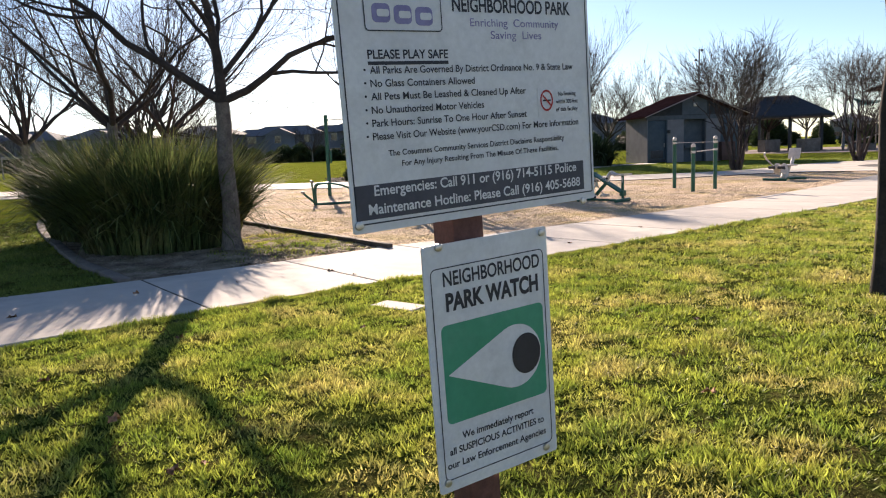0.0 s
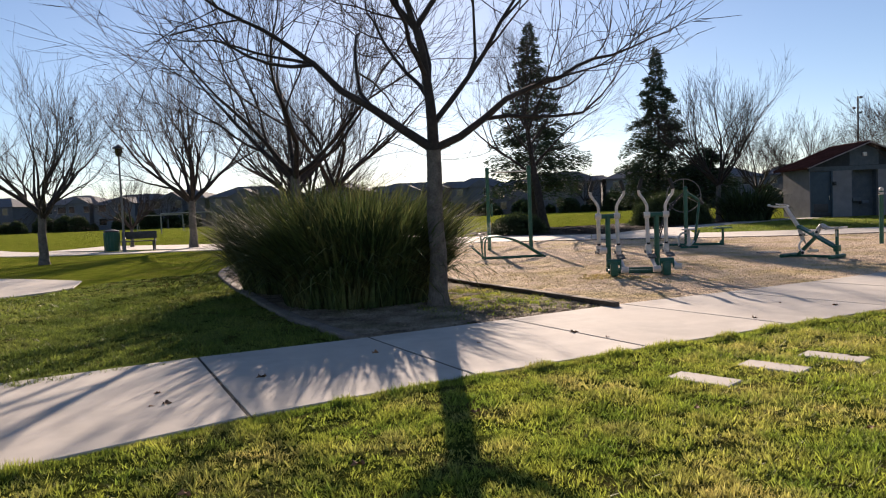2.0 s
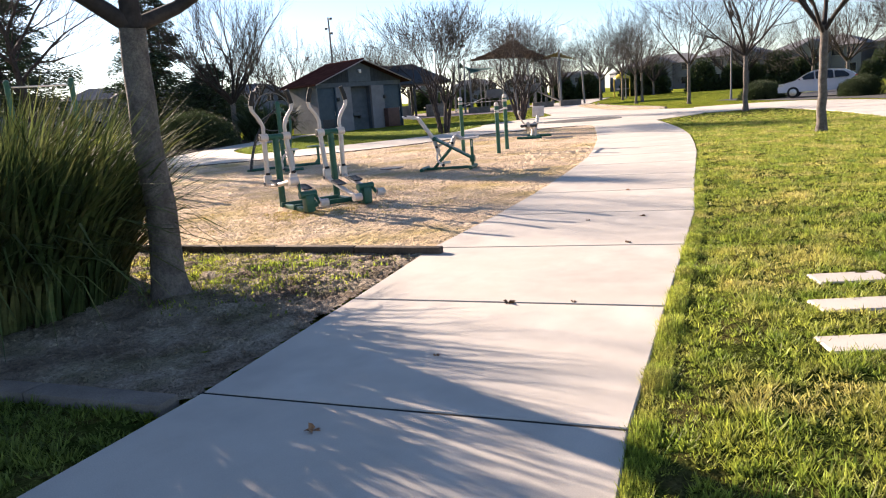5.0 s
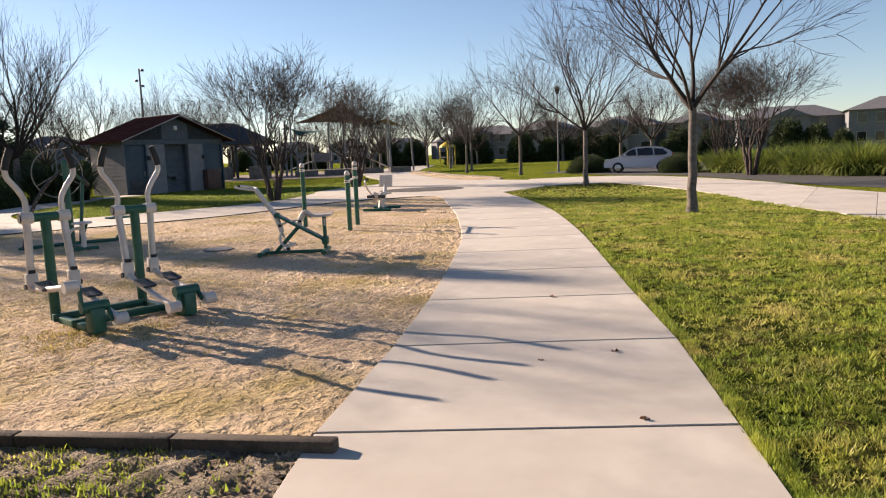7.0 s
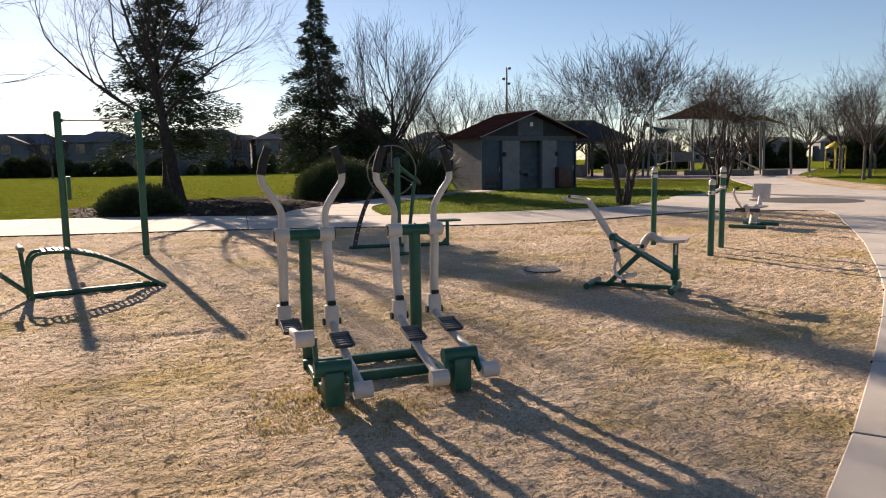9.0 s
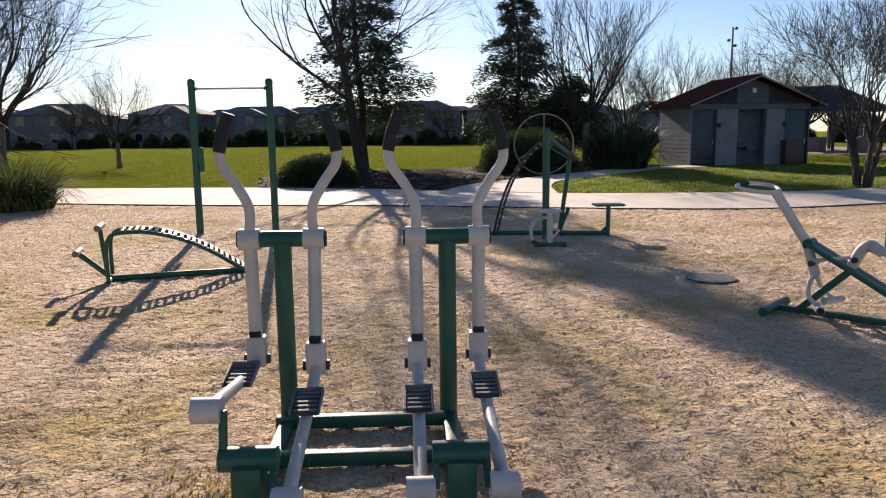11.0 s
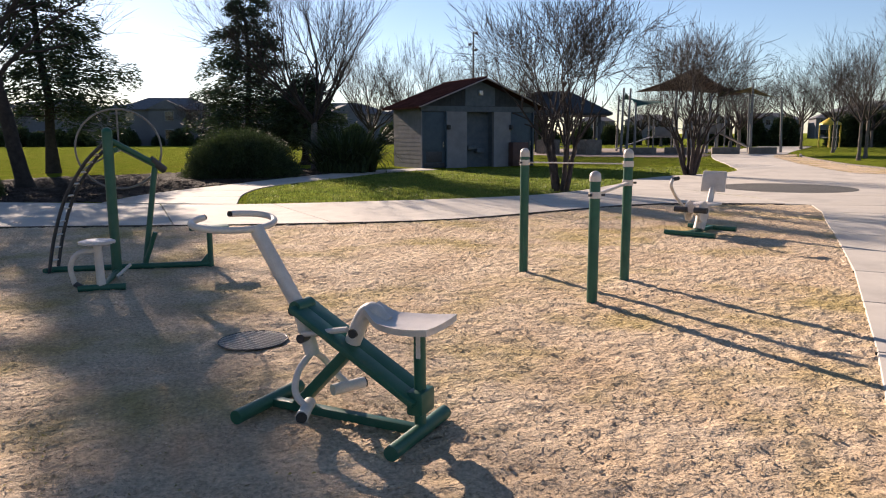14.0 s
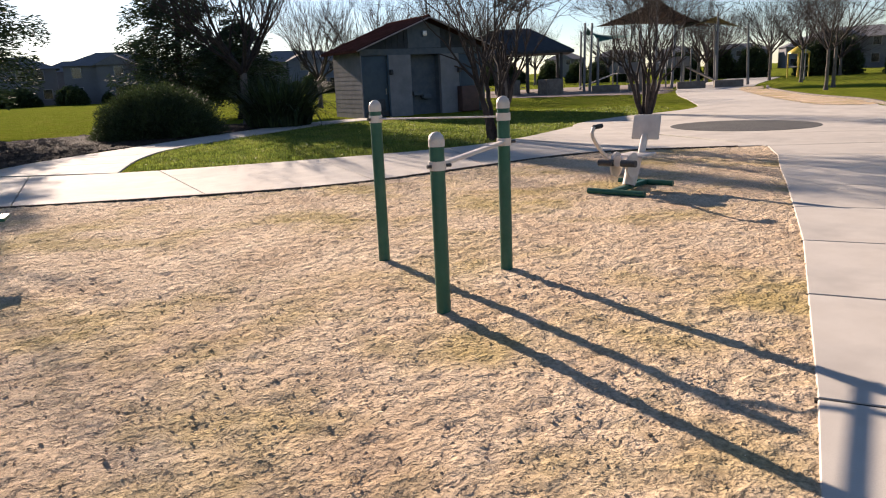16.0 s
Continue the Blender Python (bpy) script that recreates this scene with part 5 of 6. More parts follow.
    # no-smoking sticker
    stick = plate("no_smoking_sticker", 0.266, 1.352, 0.380, 1.412, f1, 0.0006, SIGN_WHITE, big, 0.004, "white no-smoking sticker")
    x0, b0 = loc(0.287, 1.384)
    bm = bmesh.new()
    for r0, r1 in ((0.0135, 0.0168),):
        a0 = [bm.verts.new((x0 + r0 * math.cos(k * 0.19634954), f2, b0 + r0 * 1.25 * math.sin(k * 0.19634954))) for k in range(32)]
        a1 = [bm.verts.new((x0 + r1 * math.cos(k * 0.19634954), f2, b0 + r1 * 1.25 * math.sin(k * 0.19634954))) for k in range(32)]
        for i in range(32):
            bm.faces.new((a0[i], a1[i], a1[(i + 1) % 32], a0[(i + 1) % 32]))
    bm_box(bm, (-0.0145, -0.0002, -0.0015), (0.0145, 0.0002, 0.0015), 0, pose(x0, f3, b0, 0, 45, 0))
    part("prohibition_ring", bm, SIGN_RED, stick, "red ring and slash", False)
    plate("cigarette", 0.277, 1.382, 0.298, 1.386, f2, 0.0004, SIGN_INK, stick)
    for k, body in enumerate(("No Smoking", "within 300 feet", "of this facility")):
        words(body, 0.318 - (0.006 if k else 0), 1.3935 - k * 0.0155, 0.366 + (0.006 if k else 0), 0.0085, f2, SIGN_INK, stick, 0.006)
    # the smaller board
    small = plate("watch_board", 0.0, 0.640, 0.276, 1.134, -0.004, 0.004, SIGN_WHITE, root, 0.006, "white and green watch board")
    g1, g2, g3 = -0.0048, -0.0056, -0.0064
    frame_line(0.012, 0.664, 0.266, 1.090, 0.002, g1, SIGN_INK, small, 0.012)
    words("NEIGHBORHOOD", 0.022, 1.043, 0.257, 0.028, g1, SIGN_INK, small, 0.009)
    words("PARK WATCH", 0.027, 0.996, 0.253, 0.034, g1, SIGN_INK, small, 0.022)
    plate("green_panel", 0.022, 0.775, 0.263, 0.980, g1, 0.0006, SIGN_GREEN, small, 0.012, "faded green panel")
    tip, cx, cz, r = loc(0.026, 0.872), *loc(0.190, 0.880), 0.066
    bm = bmesh.new()
    pts = [(cx + r * math.cos(a), cz + r * 0.98 * math.sin(a)) for a in [radians(-112 + 224 * k / 30) for k in range(31)]]
    bm.faces.new([bm.verts.new((tip[0], g2, tip[1]))] + [bm.verts.new((px, g2, pz)) for px, pz in pts])
    part("eye", bm, SIGN_WHITE, small, "white drop-shaped eye", False)
    px0, pz0 = loc(0.217, 0.881)
    bm = bmesh.new()
    bm.faces.new([bm.verts.new((px0 + 0.037 * math.cos(k * 0.157), g3, pz0 + 0.042 * math.sin(k * 0.157))) for k in range(40)])
    part("pupil", bm, SIGN_INK, small, "black disc", False)
    words("We immediately report", 0.054, 0.741, 0.234, 0.0145, g1, SIGN_INK, small, 0.008)
    words("all SUSPICIOUS ACTIVITIES to", 0.024, 0.714, 0.262, 0.0145, g1, SIGN_INK, small, 0.008)
    words("our Law Enforcement Agencies", 0.018, 0.687, 0.267, 0.0145, g1, SIGN_INK, small, 0.008)
    for board, y, pts in ((big, -0.006, ((-0.143, 1.171), (0.384, 1.178), (0.13, 1.79))), (small, -0.010, ((0.013, 1.118), (0.262, 1.122), (0.016, 0.662), (0.265, 0.668)))):
        for u, z in pts:
            x, b = loc(u, z)
            bm = bmesh.new()
            bm_tube(bm, [(x, y + 0.006, b), (x, y + 0.001, b), (x, y, b)], [0.0075, 0.0075, 0.005], 12)
            part("bolt", bm, STEEL, board)
    return root


park_sign()


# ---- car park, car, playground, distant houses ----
# distance haze is put into this pale grey leaf colour
LEAF_HAZE = mat("haze_grey_leaves", (0.25, 0.25, 0.245), (0.33, 0.325, 0.315), 0.5, 0.9, 0, 6, fine=0.25, island=0.3, translucent=0.4)
ASPHALT = mat("asphalt", (0.045, 0.045, 0.047), (0.065, 0.064, 0.063), 1.2, 0.95, 0.6, 90, fine=0.25)
CAR_PAINT = mat("white_car_paint", (0.62, 0.60, 0.66), (0.64, 0.62, 0.68), 2, 0.25, 0, 40, fine=0.02)
GLASS_DARK = mat("tinted_glass", (0.012, 0.014, 0.017), (0.016, 0.018, 0.022), 2, 0.08, 0, 40, fine=0.02, spec=0.6)
# haze is put into the muted grey-blue wall, roof and trim colours
STUCCO_HAZE_A = mat("hazed_stucco_a", (0.135, 0.138, 0.15), (0.165, 0.165, 0.178), 0.3, 0.95, 0.2, 6, fine=0.08)
STUCCO_HAZE_B = mat("hazed_stucco_b", (0.14, 0.147, 0.165), (0.175, 0.182, 0.20), 0.3, 0.95, 0.2, 6, fine=0.08)
TILE_ROOF_HAZE = mat("hazed_roof_tiles", (0.115, 0.118, 0.13), (0.15, 0.152, 0.165), 1.5, 0.95, 0.5, 12, fine=0.2)
TRIM = mat("pale_trim", (0.24, 0.235, 0.225), (0.30, 0.29, 0.28), 2, 0.8, 0, 20, fine=0.05)
SAIL_BROWN = mat("brown_shade_cloth", (0.10, 0.075, 0.06), (0.13, 0.10, 0.08), 1, 0.9, 0.1, 30, fine=0.1)
SAIL_TEAL = mat("teal_shade_cloth", (0.03, 0.12, 0.115), (0.04, 0.15, 0.14), 1, 0.9, 0.1, 30, fine=0.1)
SAIL_OLIVE = mat("olive_shade_cloth", (0.11, 0.095, 0.035), (0.14, 0.12, 0.05), 1, 0.9, 0.1, 30, fine=0.1, translucent=0.1)
YELLOW = mat("yellow_plastic", (0.50, 0.36, 0.03), (0.56, 0.40, 0.04), 2, 0.45, 0, 40, fine=0.05)
BLUE = mat("blue_plastic", (0.02, 0.10, 0.26), (0.03, 0.13, 0.30), 2, 0.45, 0, 40, fine=0.05)
GREY_PAINT = mat("grey_painted_steel", (0.13, 0.13, 0.135), (0.17, 0.17, 0.175), 2, 0.5, 0, 40, fine=0.08)

# a round dark grey disc in the plaza
bm = bmesh.new()
bm_tube(bm, [(0, 0, -0.03), (0, 0, 0.0), (0, 0, 0.003)], [1.85, 1.85, 1.84], 48)
plaza_disc = part("pavement_inlay", bm, ASPHALT, None, "", False)
plaza_disc.location = (21.4, 27.3, 0.0)
tagged(plaza_disc, "round dark grey disc lying flush in the plaza", "pavement", kind="structure")
lot = [(22.5, 8.5), (25.0, 12.4), (28.4, 15.6), (33.4, 21.0), (34.4, 25.0), (40, 34), (58, 30), (46, 8), (30, -8), (20, 4)]
raw("road_car_park", [(x, y, -0.022) for x, y in lot], [tuple(range(len(lot)))], ASPHALT)
tagged(bpy.data.objects["road_car_park"], "dark asphalt car park beyond the lawn", "road", kind="structure")


def car():
    root = thing("parked_car", (38.4, 25.9, -0.02), "small white hatchback with dark windows parked behind the shrubs", "car", rz=116)
    prof = [(2.0, 0.32), (2.02, 0.55), (1.95, 0.72), (1.55, 0.86), (1.12, 0.96), (0.55, 1.34), (0.2, 1.46), (-0.5, 1.50), (-1.3, 1.42), (-1.75, 1.18), (-1.92, 0.95), (-1.96, 0.60), (-1.93, 0.32)]
    bm = bmesh.new()
    rows = []
    for y, k in ((-0.80, 0.93), (-0.84, 1.0), (0.84, 1.0), (0.80, 0.93)):
        row = []
        for x, z in prof:
            inset = 0.18 * max(0.0, (z - 0.95) / 0.55)
            row.append(bm.verts.new((x * (0.97 + 0.03 * k), y - math.copysign(inset, y), 0.32 + (z - 0.32) * (0.97 + 0.03 * k))))
        rows.append(row)
    for a, b in zip(rows, rows[1:]):
        for i in range(len(prof)):
            j = (i + 1) % len(prof)
            bm.faces.new((a[i], a[j], b[j], b[i]))
    bm.faces.new(rows[0])
    bm.faces.new(rows[-1][::-1])
    bmesh.ops.recalc_face_normals(bm, faces=bm.faces)
    part("body", bm, CAR_PAINT, root, "white painted body")
    for s in (-1, 1):
        bm = bmesh.new()
        for poly in (((0.98, 0.98), (0.50, 1.30), (0.22, 1.37), (0.16, 0.98)), ((0.08, 0.98), (0.14, 1.38), (-0.5, 1.41), (-0.72, 1.38), (-0.78, 0.98)), ((-0.86, 0.98), (-0.8, 1.37), (-1.28, 1.32), (-1.55, 1.10), (-1.5, 1.0))):
            bm.faces.new([bm.verts.new((x, s * (0.846 - 0.18 * max(0.0, (z - 0.95) / 0.55) + 0.004), z)) for x, z in poly])
        part("side_window", bm, GLASS_DARK, root, "dark tinted windows", False)
        box_part("mirror", (0.72, s * 0.84 - 0.06 + (0.04 if s > 0 else -0.04), 0.95), (0.86, s * 0.84 + 0.06 + (0.04 if s > 0 else -0.04), 1.08), CAR_PAINT, root, bevel=0.03)
        box_part("headlight", (1.72, s * 0.66 - 0.15, 0.66), (1.97, s * 0.66 + 0.15, 0.80), STEEL, root, bevel=0.04)
        box_part("tail_light", (-1.93, s * 0.70 - 0.1, 0.82), (-1.80, s * 0.70 + 0.1, 1.08), SIGN_RED, root, bevel=0.03)
        for x in (1.22, -1.25):
            wheel = new("wheel")
            wheel.parent = root
            wheel.location = (x, s * 0.76, 0.31)
            bm = bmesh.new()
            bm_tube(bm, [(0, y, 0) for y in (-0.10, -0.09, 0.09, 0.10)], [0.27, 0.31, 0.31, 0.27], 24)
            part("tyre", bm, RUBBER, wheel)
            bm = bmesh.new()
            bm_tube(bm, [(0, s * 0.095, 0), (0, s * 0.106, 0)], [0.20, 0.18], 20)
            part("rim", bm, STEEL, wheel)
    bm = bmesh.new()
    bm.faces.new([bm.verts.new(p) for p in ((1.08, -0.70, 1.0), (1.08, 0.70, 1.0), (0.60, 0.58, 1.325), (0.60, -0.58, 1.325))])
    part("windscreen", bm, GLASS_DARK, root, "", False)
    return root


car()
lime = put(strap_clump("ornamental_grass", 51, "lime-green clump of strap leaves at the edge of the car park", 1.25, 1.6, 2200, 0.02, 0.9, LIME), 33.5, 15.2)
for k, (x, y, rz, s) in enumerate(((35.2, 17.4, 40, 1.05), (36.6, 19.6, 100, 1.0), (32.4, 13.0, 200, 1.1), (35.8, 13.8, 250, 1.15), (38.0, 16.4, 300, 1.2), (31.5, 10.6, 20, 1.0), (35.0, 11.0, 70, 1.1), (39.2, 20.8, 160, 1.1))):
    again(lime, x, y, rz, s)
again(round_shrub, 37.2, 22.9, 30, 0.6, "dark clipped shrub beside the parked car")
again(round_shrub, 38.5, 29.4, 120, 0.62, "dark rounded shrub in front of the parked car")


def path_lamp(x, y, h, label):
    root = thing("street_lamp", (x, y, -0.03), label, "street lamp")
    tube_part("pole", [(0, 0, 0), (0, 0, 0.6), (0, 0, 0.62), (0, 0, h)], [0.075, 0.07, 0.05, 0.04], GREY_PAINT, root)
    bm = bmesh.new()
    bm_tube(bm, [(0, 0, h), (0, 0, h + 0.05), (0, 0, h + 0.35)], [0.06, 0.12, 0.17], 10)
    part("lantern", bm, GLASS_DARK, root)
    bm = bmesh.new()
    bm_tube(bm, [(0, 0, h + 0.35), (0, 0, h + 0.38), (0, 0, h + 0.55)], [0.25, 0.25, 0.03], 12)
    part("lantern_roof", bm, BLACK_METAL, root)
    return root


path_lamp(-18.0, 28.9, 4.2, "slim dark park lamp with a lantern head beside the path")
path_lamp(40.5, 33.0, 5.2, "tall slim park lamp among the street trees")
path_lamp(62.0, 62.0, 6.0, "tall slim park lamp far down the walk")


def bench_and_bin():
    b = thing("park_bench", (-17.9, 29.9, -0.03), "dark metal park bench beside the path", "bench", rz=20)
    box_part("seat", (-0.75, -0.22, 0.42), (0.75, 0.22, 0.46), BLACK_METAL, b)
    box_part("backrest", (-0.75, 0.22, 0.55), (0.75, 0.26, 0.88), BLACK_METAL, b)
    for x in (-0.65, 0.65):
        box_part("leg", (x - 0.03, -0.2, 0), (x + 0.03, -0.14, 0.42), BLACK_METAL, b)
        box_part("leg", (x - 0.03, 0.2, 0), (x + 0.03, 0.26, 0.6), BLACK_METAL, b)
    c = thing("litter_bin", (-18.9, 29.4, -0.03), "dark green ribbed litter bin beside the bench", "bin")
    bm = bmesh.new()
    bm_tube(bm, [(0, 0, 0.05), (0, 0, 0.1), (0, 0, 0.85), (0, 0, 0.9)], [0.27, 0.3, 0.33, 0.30], 20)
    part("body", bm, GREEN, c)
    bm = bmesh.new()
    bm_tube(bm, [(0, 0, 0.9), (0, 0, 0.95), (0, 0, 1.02)], [0.34, 0.34, 0.15], 20)
    part("lid", bm, BLACK_METAL, c)
    for k in range(16):
        a = k * math.pi / 8
        tube_part("slat", [(0.32 * math.cos(a), 0.32 * math.sin(a), 0.0), (0.34 * math.cos(a), 0.34 * math.sin(a), 0.86)], 0.014, GREEN, c, sides=5)


bench_and_bin()


def sail(name, corners, material, label, sag=0.5):
    """A stretched shade cloth between four or three posts, each edge drawn in."""
    root = thing(name, (0, 0, 0), label, "shade sail")
    c = [Vector(p) for p in corners]
    bm = bmesh.new()
    n = 10
    grid = []
    for i in range(n + 1):
        row = []
        for j in range(n + 1):
            u, v = i / n, j / n
            p = c[0] * (1 - u) * (1 - v) + c[1] * u * (1 - v) + c[2] * u * v + c[3] * (1 - u) * v
            mid = (c[0] + c[1] + c[2] + c[3]) / 4
            edge = 0.22 * (4 * u * (1 - u) * (1 - 4 * v * (1 - v)) + 4 * v * (1 - v) * (1 - 4 * u * (1 - u))) * 0.5
            row.append(bm.verts.new(p.lerp(mid, edge)))
        grid.append(row)
    for i in range(n):
        for j in range(n):
            bm.faces.new((grid[i][j], grid[i + 1][j], grid[i + 1][j + 1], grid[i][j + 1]))
    bmesh.ops.solidify(bm, geom=list(bm.faces), thickness=0.02)
    part("cloth", bm, material, root)
    for k, p in enumerate(c):
        out = (p - sum(c, Vector()) / 4)
        out.z = 0
        q = p + out.normalized() * 0.25
        tube_part("mast", [(q.x + out.normalized().x * 0.2, q.y + out.normalized().y * 0.2, -0.1), (q.x, q.y, p.z + 0.3)], [0.11, 0.08], GREY_PAINT, root, sides=10)
        tube_part("cable", [p, (q.x, q.y, p.z + 0.1)], 0.02, STEEL, root, sides=6)
    return root


sail("shade_sail", [(40.3, 62.6, 4.9), (46.5, 65.0, 5.2), (49.5, 60.0, 4.6), (43.0, 58.6, 6.6)], SAIL_BROWN, "brown tensioned shade sail over the playground")
sail("shade_sail", [(39.9, 63.2, 4.95), (42.6, 68.0, 4.6), (45.4, 64.2, 4.25), (40.6, 62.6, 3.75)], SAIL_TEAL, "teal tensioned shade sail over the playground")
sail("shade_sail", [(45.3, 58.9, 4.3), (48.2, 61.5, 5.3), (50.6, 57.6, 4.3), (46.9, 56.6, 5.1)], SAIL_OLIVE, "olive tensioned shade sail over the playground")


def pavilion():
    root = thing("picnic_pavilion", (36.5, 69.5, 0), "picnic shelter with a brown hipped roof on dark posts", "pavilion", rz=-28)
    for x in (-4, -1.3, 1.3, 4):
        for y in (-3, 3):
            box_part("post", (x - 0.12, y - 0.12, -0.1), (x + 0.12, y + 0.12, 3.2), BLACK_METAL, root, bevel=0.01)
    bm = bmesh.new()
    o = [bm.verts.new(p) for p in ((-5, -4, 3.1), (5, -4, 3.1), (5, 4, 3.1), (-5, 4, 3.1))]
    i = [bm.verts.new(p) for p in ((-5, -4, 3.3), (5, -4, 3.3), (5, 4, 3.3), (-5, 4, 3.3))]
    r = [bm.verts.new(p) for p in ((-1.5, 0, 5.3), (1.5, 0, 5.3))]
    bm.faces.new(o[::-1])
    for a in range(4):
        bm.faces.new((o[a], o[(a + 1) % 4], i[(a + 1) % 4], i[a]))
    bm.faces.new((i[0], i[1], r[1], r[0]))
    bm.faces.new((i[1], i[2], r[1]))
    bm.faces.new((i[2], i[3], r[0], r[1]))
    bm.faces.new((i[3], i[0], r[0]))
    part("roof", bm, BROWN_BOARD, root, "", False)
    for x in (-2.6, 0.2, 2.8):
        box_part("table", (x - 0.4, -0.9, 0.70), (x + 0.4, 0.9, 0.76), GREY_PAINT, root)
        box_part("table_leg", (x - 0.1, -0.5, 0), (x + 0.1, 0.5, 0.70), GREY_PAINT, root)
        box_part("table_bench", (x + 0.55, -0.9, 0.40), (x + 0.85, 0.9, 0.45), GREY_PAINT, root)
    return root


pavilion()


def playground():
    root = thing("play_structure", (46.8, 64.0, 0), "playground climbing structure with decks, slide and grey panels", "play structure", rz=-25)
    for x in (-3, -1, 1, 3):
        for y in (-1, 1):
            tube_part("post", [(x, y, -0.1), (x, y, 3.2)], 0.06, GREY_PAINT, root, sides=10)
    for x, z in ((-2, 1.2), (2, 1.5)):
        box_part("deck", (x - 1, -1, z), (x + 1, 1, z + 0.06), GREY_PAINT, root)
        box_part("panel", (x - 0.9, -1.03, z + 0.1), (x + 0.9, -0.97, z + 0.9), GREY_PAINT, root)
    beam_part("slide", (-3.0, 0, 1.25), (-6.0, 0, 0.2), 0.6, 0.08, GREY_PAINT, root)
    tube_part("bridge_rail", [(-1, -0.9, 2.0), (0, -0.9, 1.85), (1, -0.9, 2.2)], 0.03, STEEL, root)
    beam_part("ramp", (3, 0, 1.5), (6, 0, 0.0), 0.8, 0.08, GREY_PAINT, root)
    y2 = thing("play_tower", (70.5, 70.5, 0), "small yellow play tower beyond the walk", "play structure")
    for x in (-0.7, 0.7):
        for y in (-0.7, 0.7):
            tube_part("post", [(x, y, 0), (x, y, 2.6)], 0.07, YELLOW, y2, sides=8)
    box_part("deck", (-0.7, -0.7, 1.0), (0.7, 0.7, 1.1), GREY_PAINT, y2)
    bm = bmesh.new()
    bm_tube(bm, [(0, 0, 2.4), (0, 0, 2.6), (0, 0, 3.2)], [1.1, 1.0, 0.1], 8)
    part("roof", bm, YELLOW, y2)
    for k, (x, y) in enumerate(((38.5, 58.5), (41.0, 57.5), (44.2, 56.0), (46.6, 54.8))):
        w = thing("seat_wall", (x, y, 0), "low concrete seat wall round the playground", "wall", "low walls round the playground", rz=-32)
        box_part("block", (-1.0, -0.22, -0.1), (1.0, 0.22, 0.5), KERB_CONCRETE, w, bevel=0.03)
    for k, (x, y) in enumerate(((35.0, 60.5), (33.0, 63.5))):
        w = thing("planter_box", (x, y, 0), "square concrete planter by the playground", "planter")
        box_part("box", (-0.7, -0.7, -0.1), (0.7, 0.7, 1.1), KERB_CONCRETE, w, bevel=0.04)


playground()
MULCH = mat("playground_mulch", (0.17, 0.125, 0.105), (0.25, 0.19, 0.165), 0.8, 0.97, 0.8, 20, fine=0.3)
sheet("ground_playground", [(37.0, 50.2), (40.5, 54.0), (46.0, 60.0), (51.5, 65.0), (56.0, 69.0), (52.0, 78.0), (42.0, 80.0), (31.0, 76.0), (28.5, 66.0), (31.0, 56.0)], -0.012, 1.0, 0.01, MULCH, "reddish-brown surfacing of the playground", "surfacing", 5, 8.0)


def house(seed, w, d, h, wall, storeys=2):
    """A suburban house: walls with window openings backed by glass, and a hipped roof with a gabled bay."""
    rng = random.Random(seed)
    root = thing("house", (0, 0, 0), "two-storey suburban stucco house in haze-muted grey with a tiled roof", "house", "houses behind the sports field")
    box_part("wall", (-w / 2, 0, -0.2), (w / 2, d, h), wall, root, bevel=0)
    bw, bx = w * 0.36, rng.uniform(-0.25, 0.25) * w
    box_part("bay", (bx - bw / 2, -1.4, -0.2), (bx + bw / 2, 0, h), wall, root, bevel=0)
    bm = bmesh.new()
    o = 0.6
    b = [bm.verts.new(p) for p in ((-w / 2 - o, -o, h), (w / 2 + o, -o, h), (w / 2 + o, d + o, h), (-w / 2 - o, d + o, h))]
    r = [bm.verts.new((-w / 2 + d * 0.42, d / 2, h + 2.1)), bm.verts.new((w / 2 - d * 0.42, d / 2, h + 2.1))]
    for q in ((b[0], b[1], r[1], r[0]), (b[1], b[2], r[1]), (b[2], b[3], r[0], r[1]), (b[3], b[0], r[0]), (b[3], b[2], b[1], b[0])):
        bm.faces.new(q)
    part("roof", bm, TILE_ROOF_HAZE, root, "", False)
    bm = bmesh.new()
    g = [bm.verts.new(p) for p in ((bx - bw / 2 - 0.4, -1.8, h), (bx + bw / 2 + 0.4, -1.8, h), (bx, -1.8, h + 1.5), (bx - bw / 2 - 0.4, d / 2, h), (bx + bw / 2 + 0.4, d / 2, h), (bx, d / 2, h + 1.5))]
    for q in ((0, 1, 2), (0, 2, 5, 3), (1, 4, 5, 2), (0, 3, 4, 1)):
        bm.faces.new([g[i] for i in q])
    part("bay_roof", bm, TILE_ROOF_HAZE, root, "", False)
    for z in (1.0, 3.9) if storeys == 2 else (1.0,):
        x = -w / 2 + 1.2
        while x < w / 2 - 1.8:
            ww = rng.choice((1.2, 1.8))
            y = -1.4 if bx - bw / 2 < x and x + ww < bx + bw / 2 else 0.0
            if y == -1.4 or x + ww < bx - bw / 2 or x > bx + bw / 2:
                win = box_part("window", (x - 0.1, y - 0.08, z - 0.1), (x + ww + 0.1, y - 0.02, z + 1.5), TRIM, root, bevel=0)
                box_part("pane", (x, y - 0.10, z), (x + ww, y - 0.082, z + 1.4), GLASS_DARK, win, bevel=0)
            x += rng.uniform(2.4, 3.4)
    return root


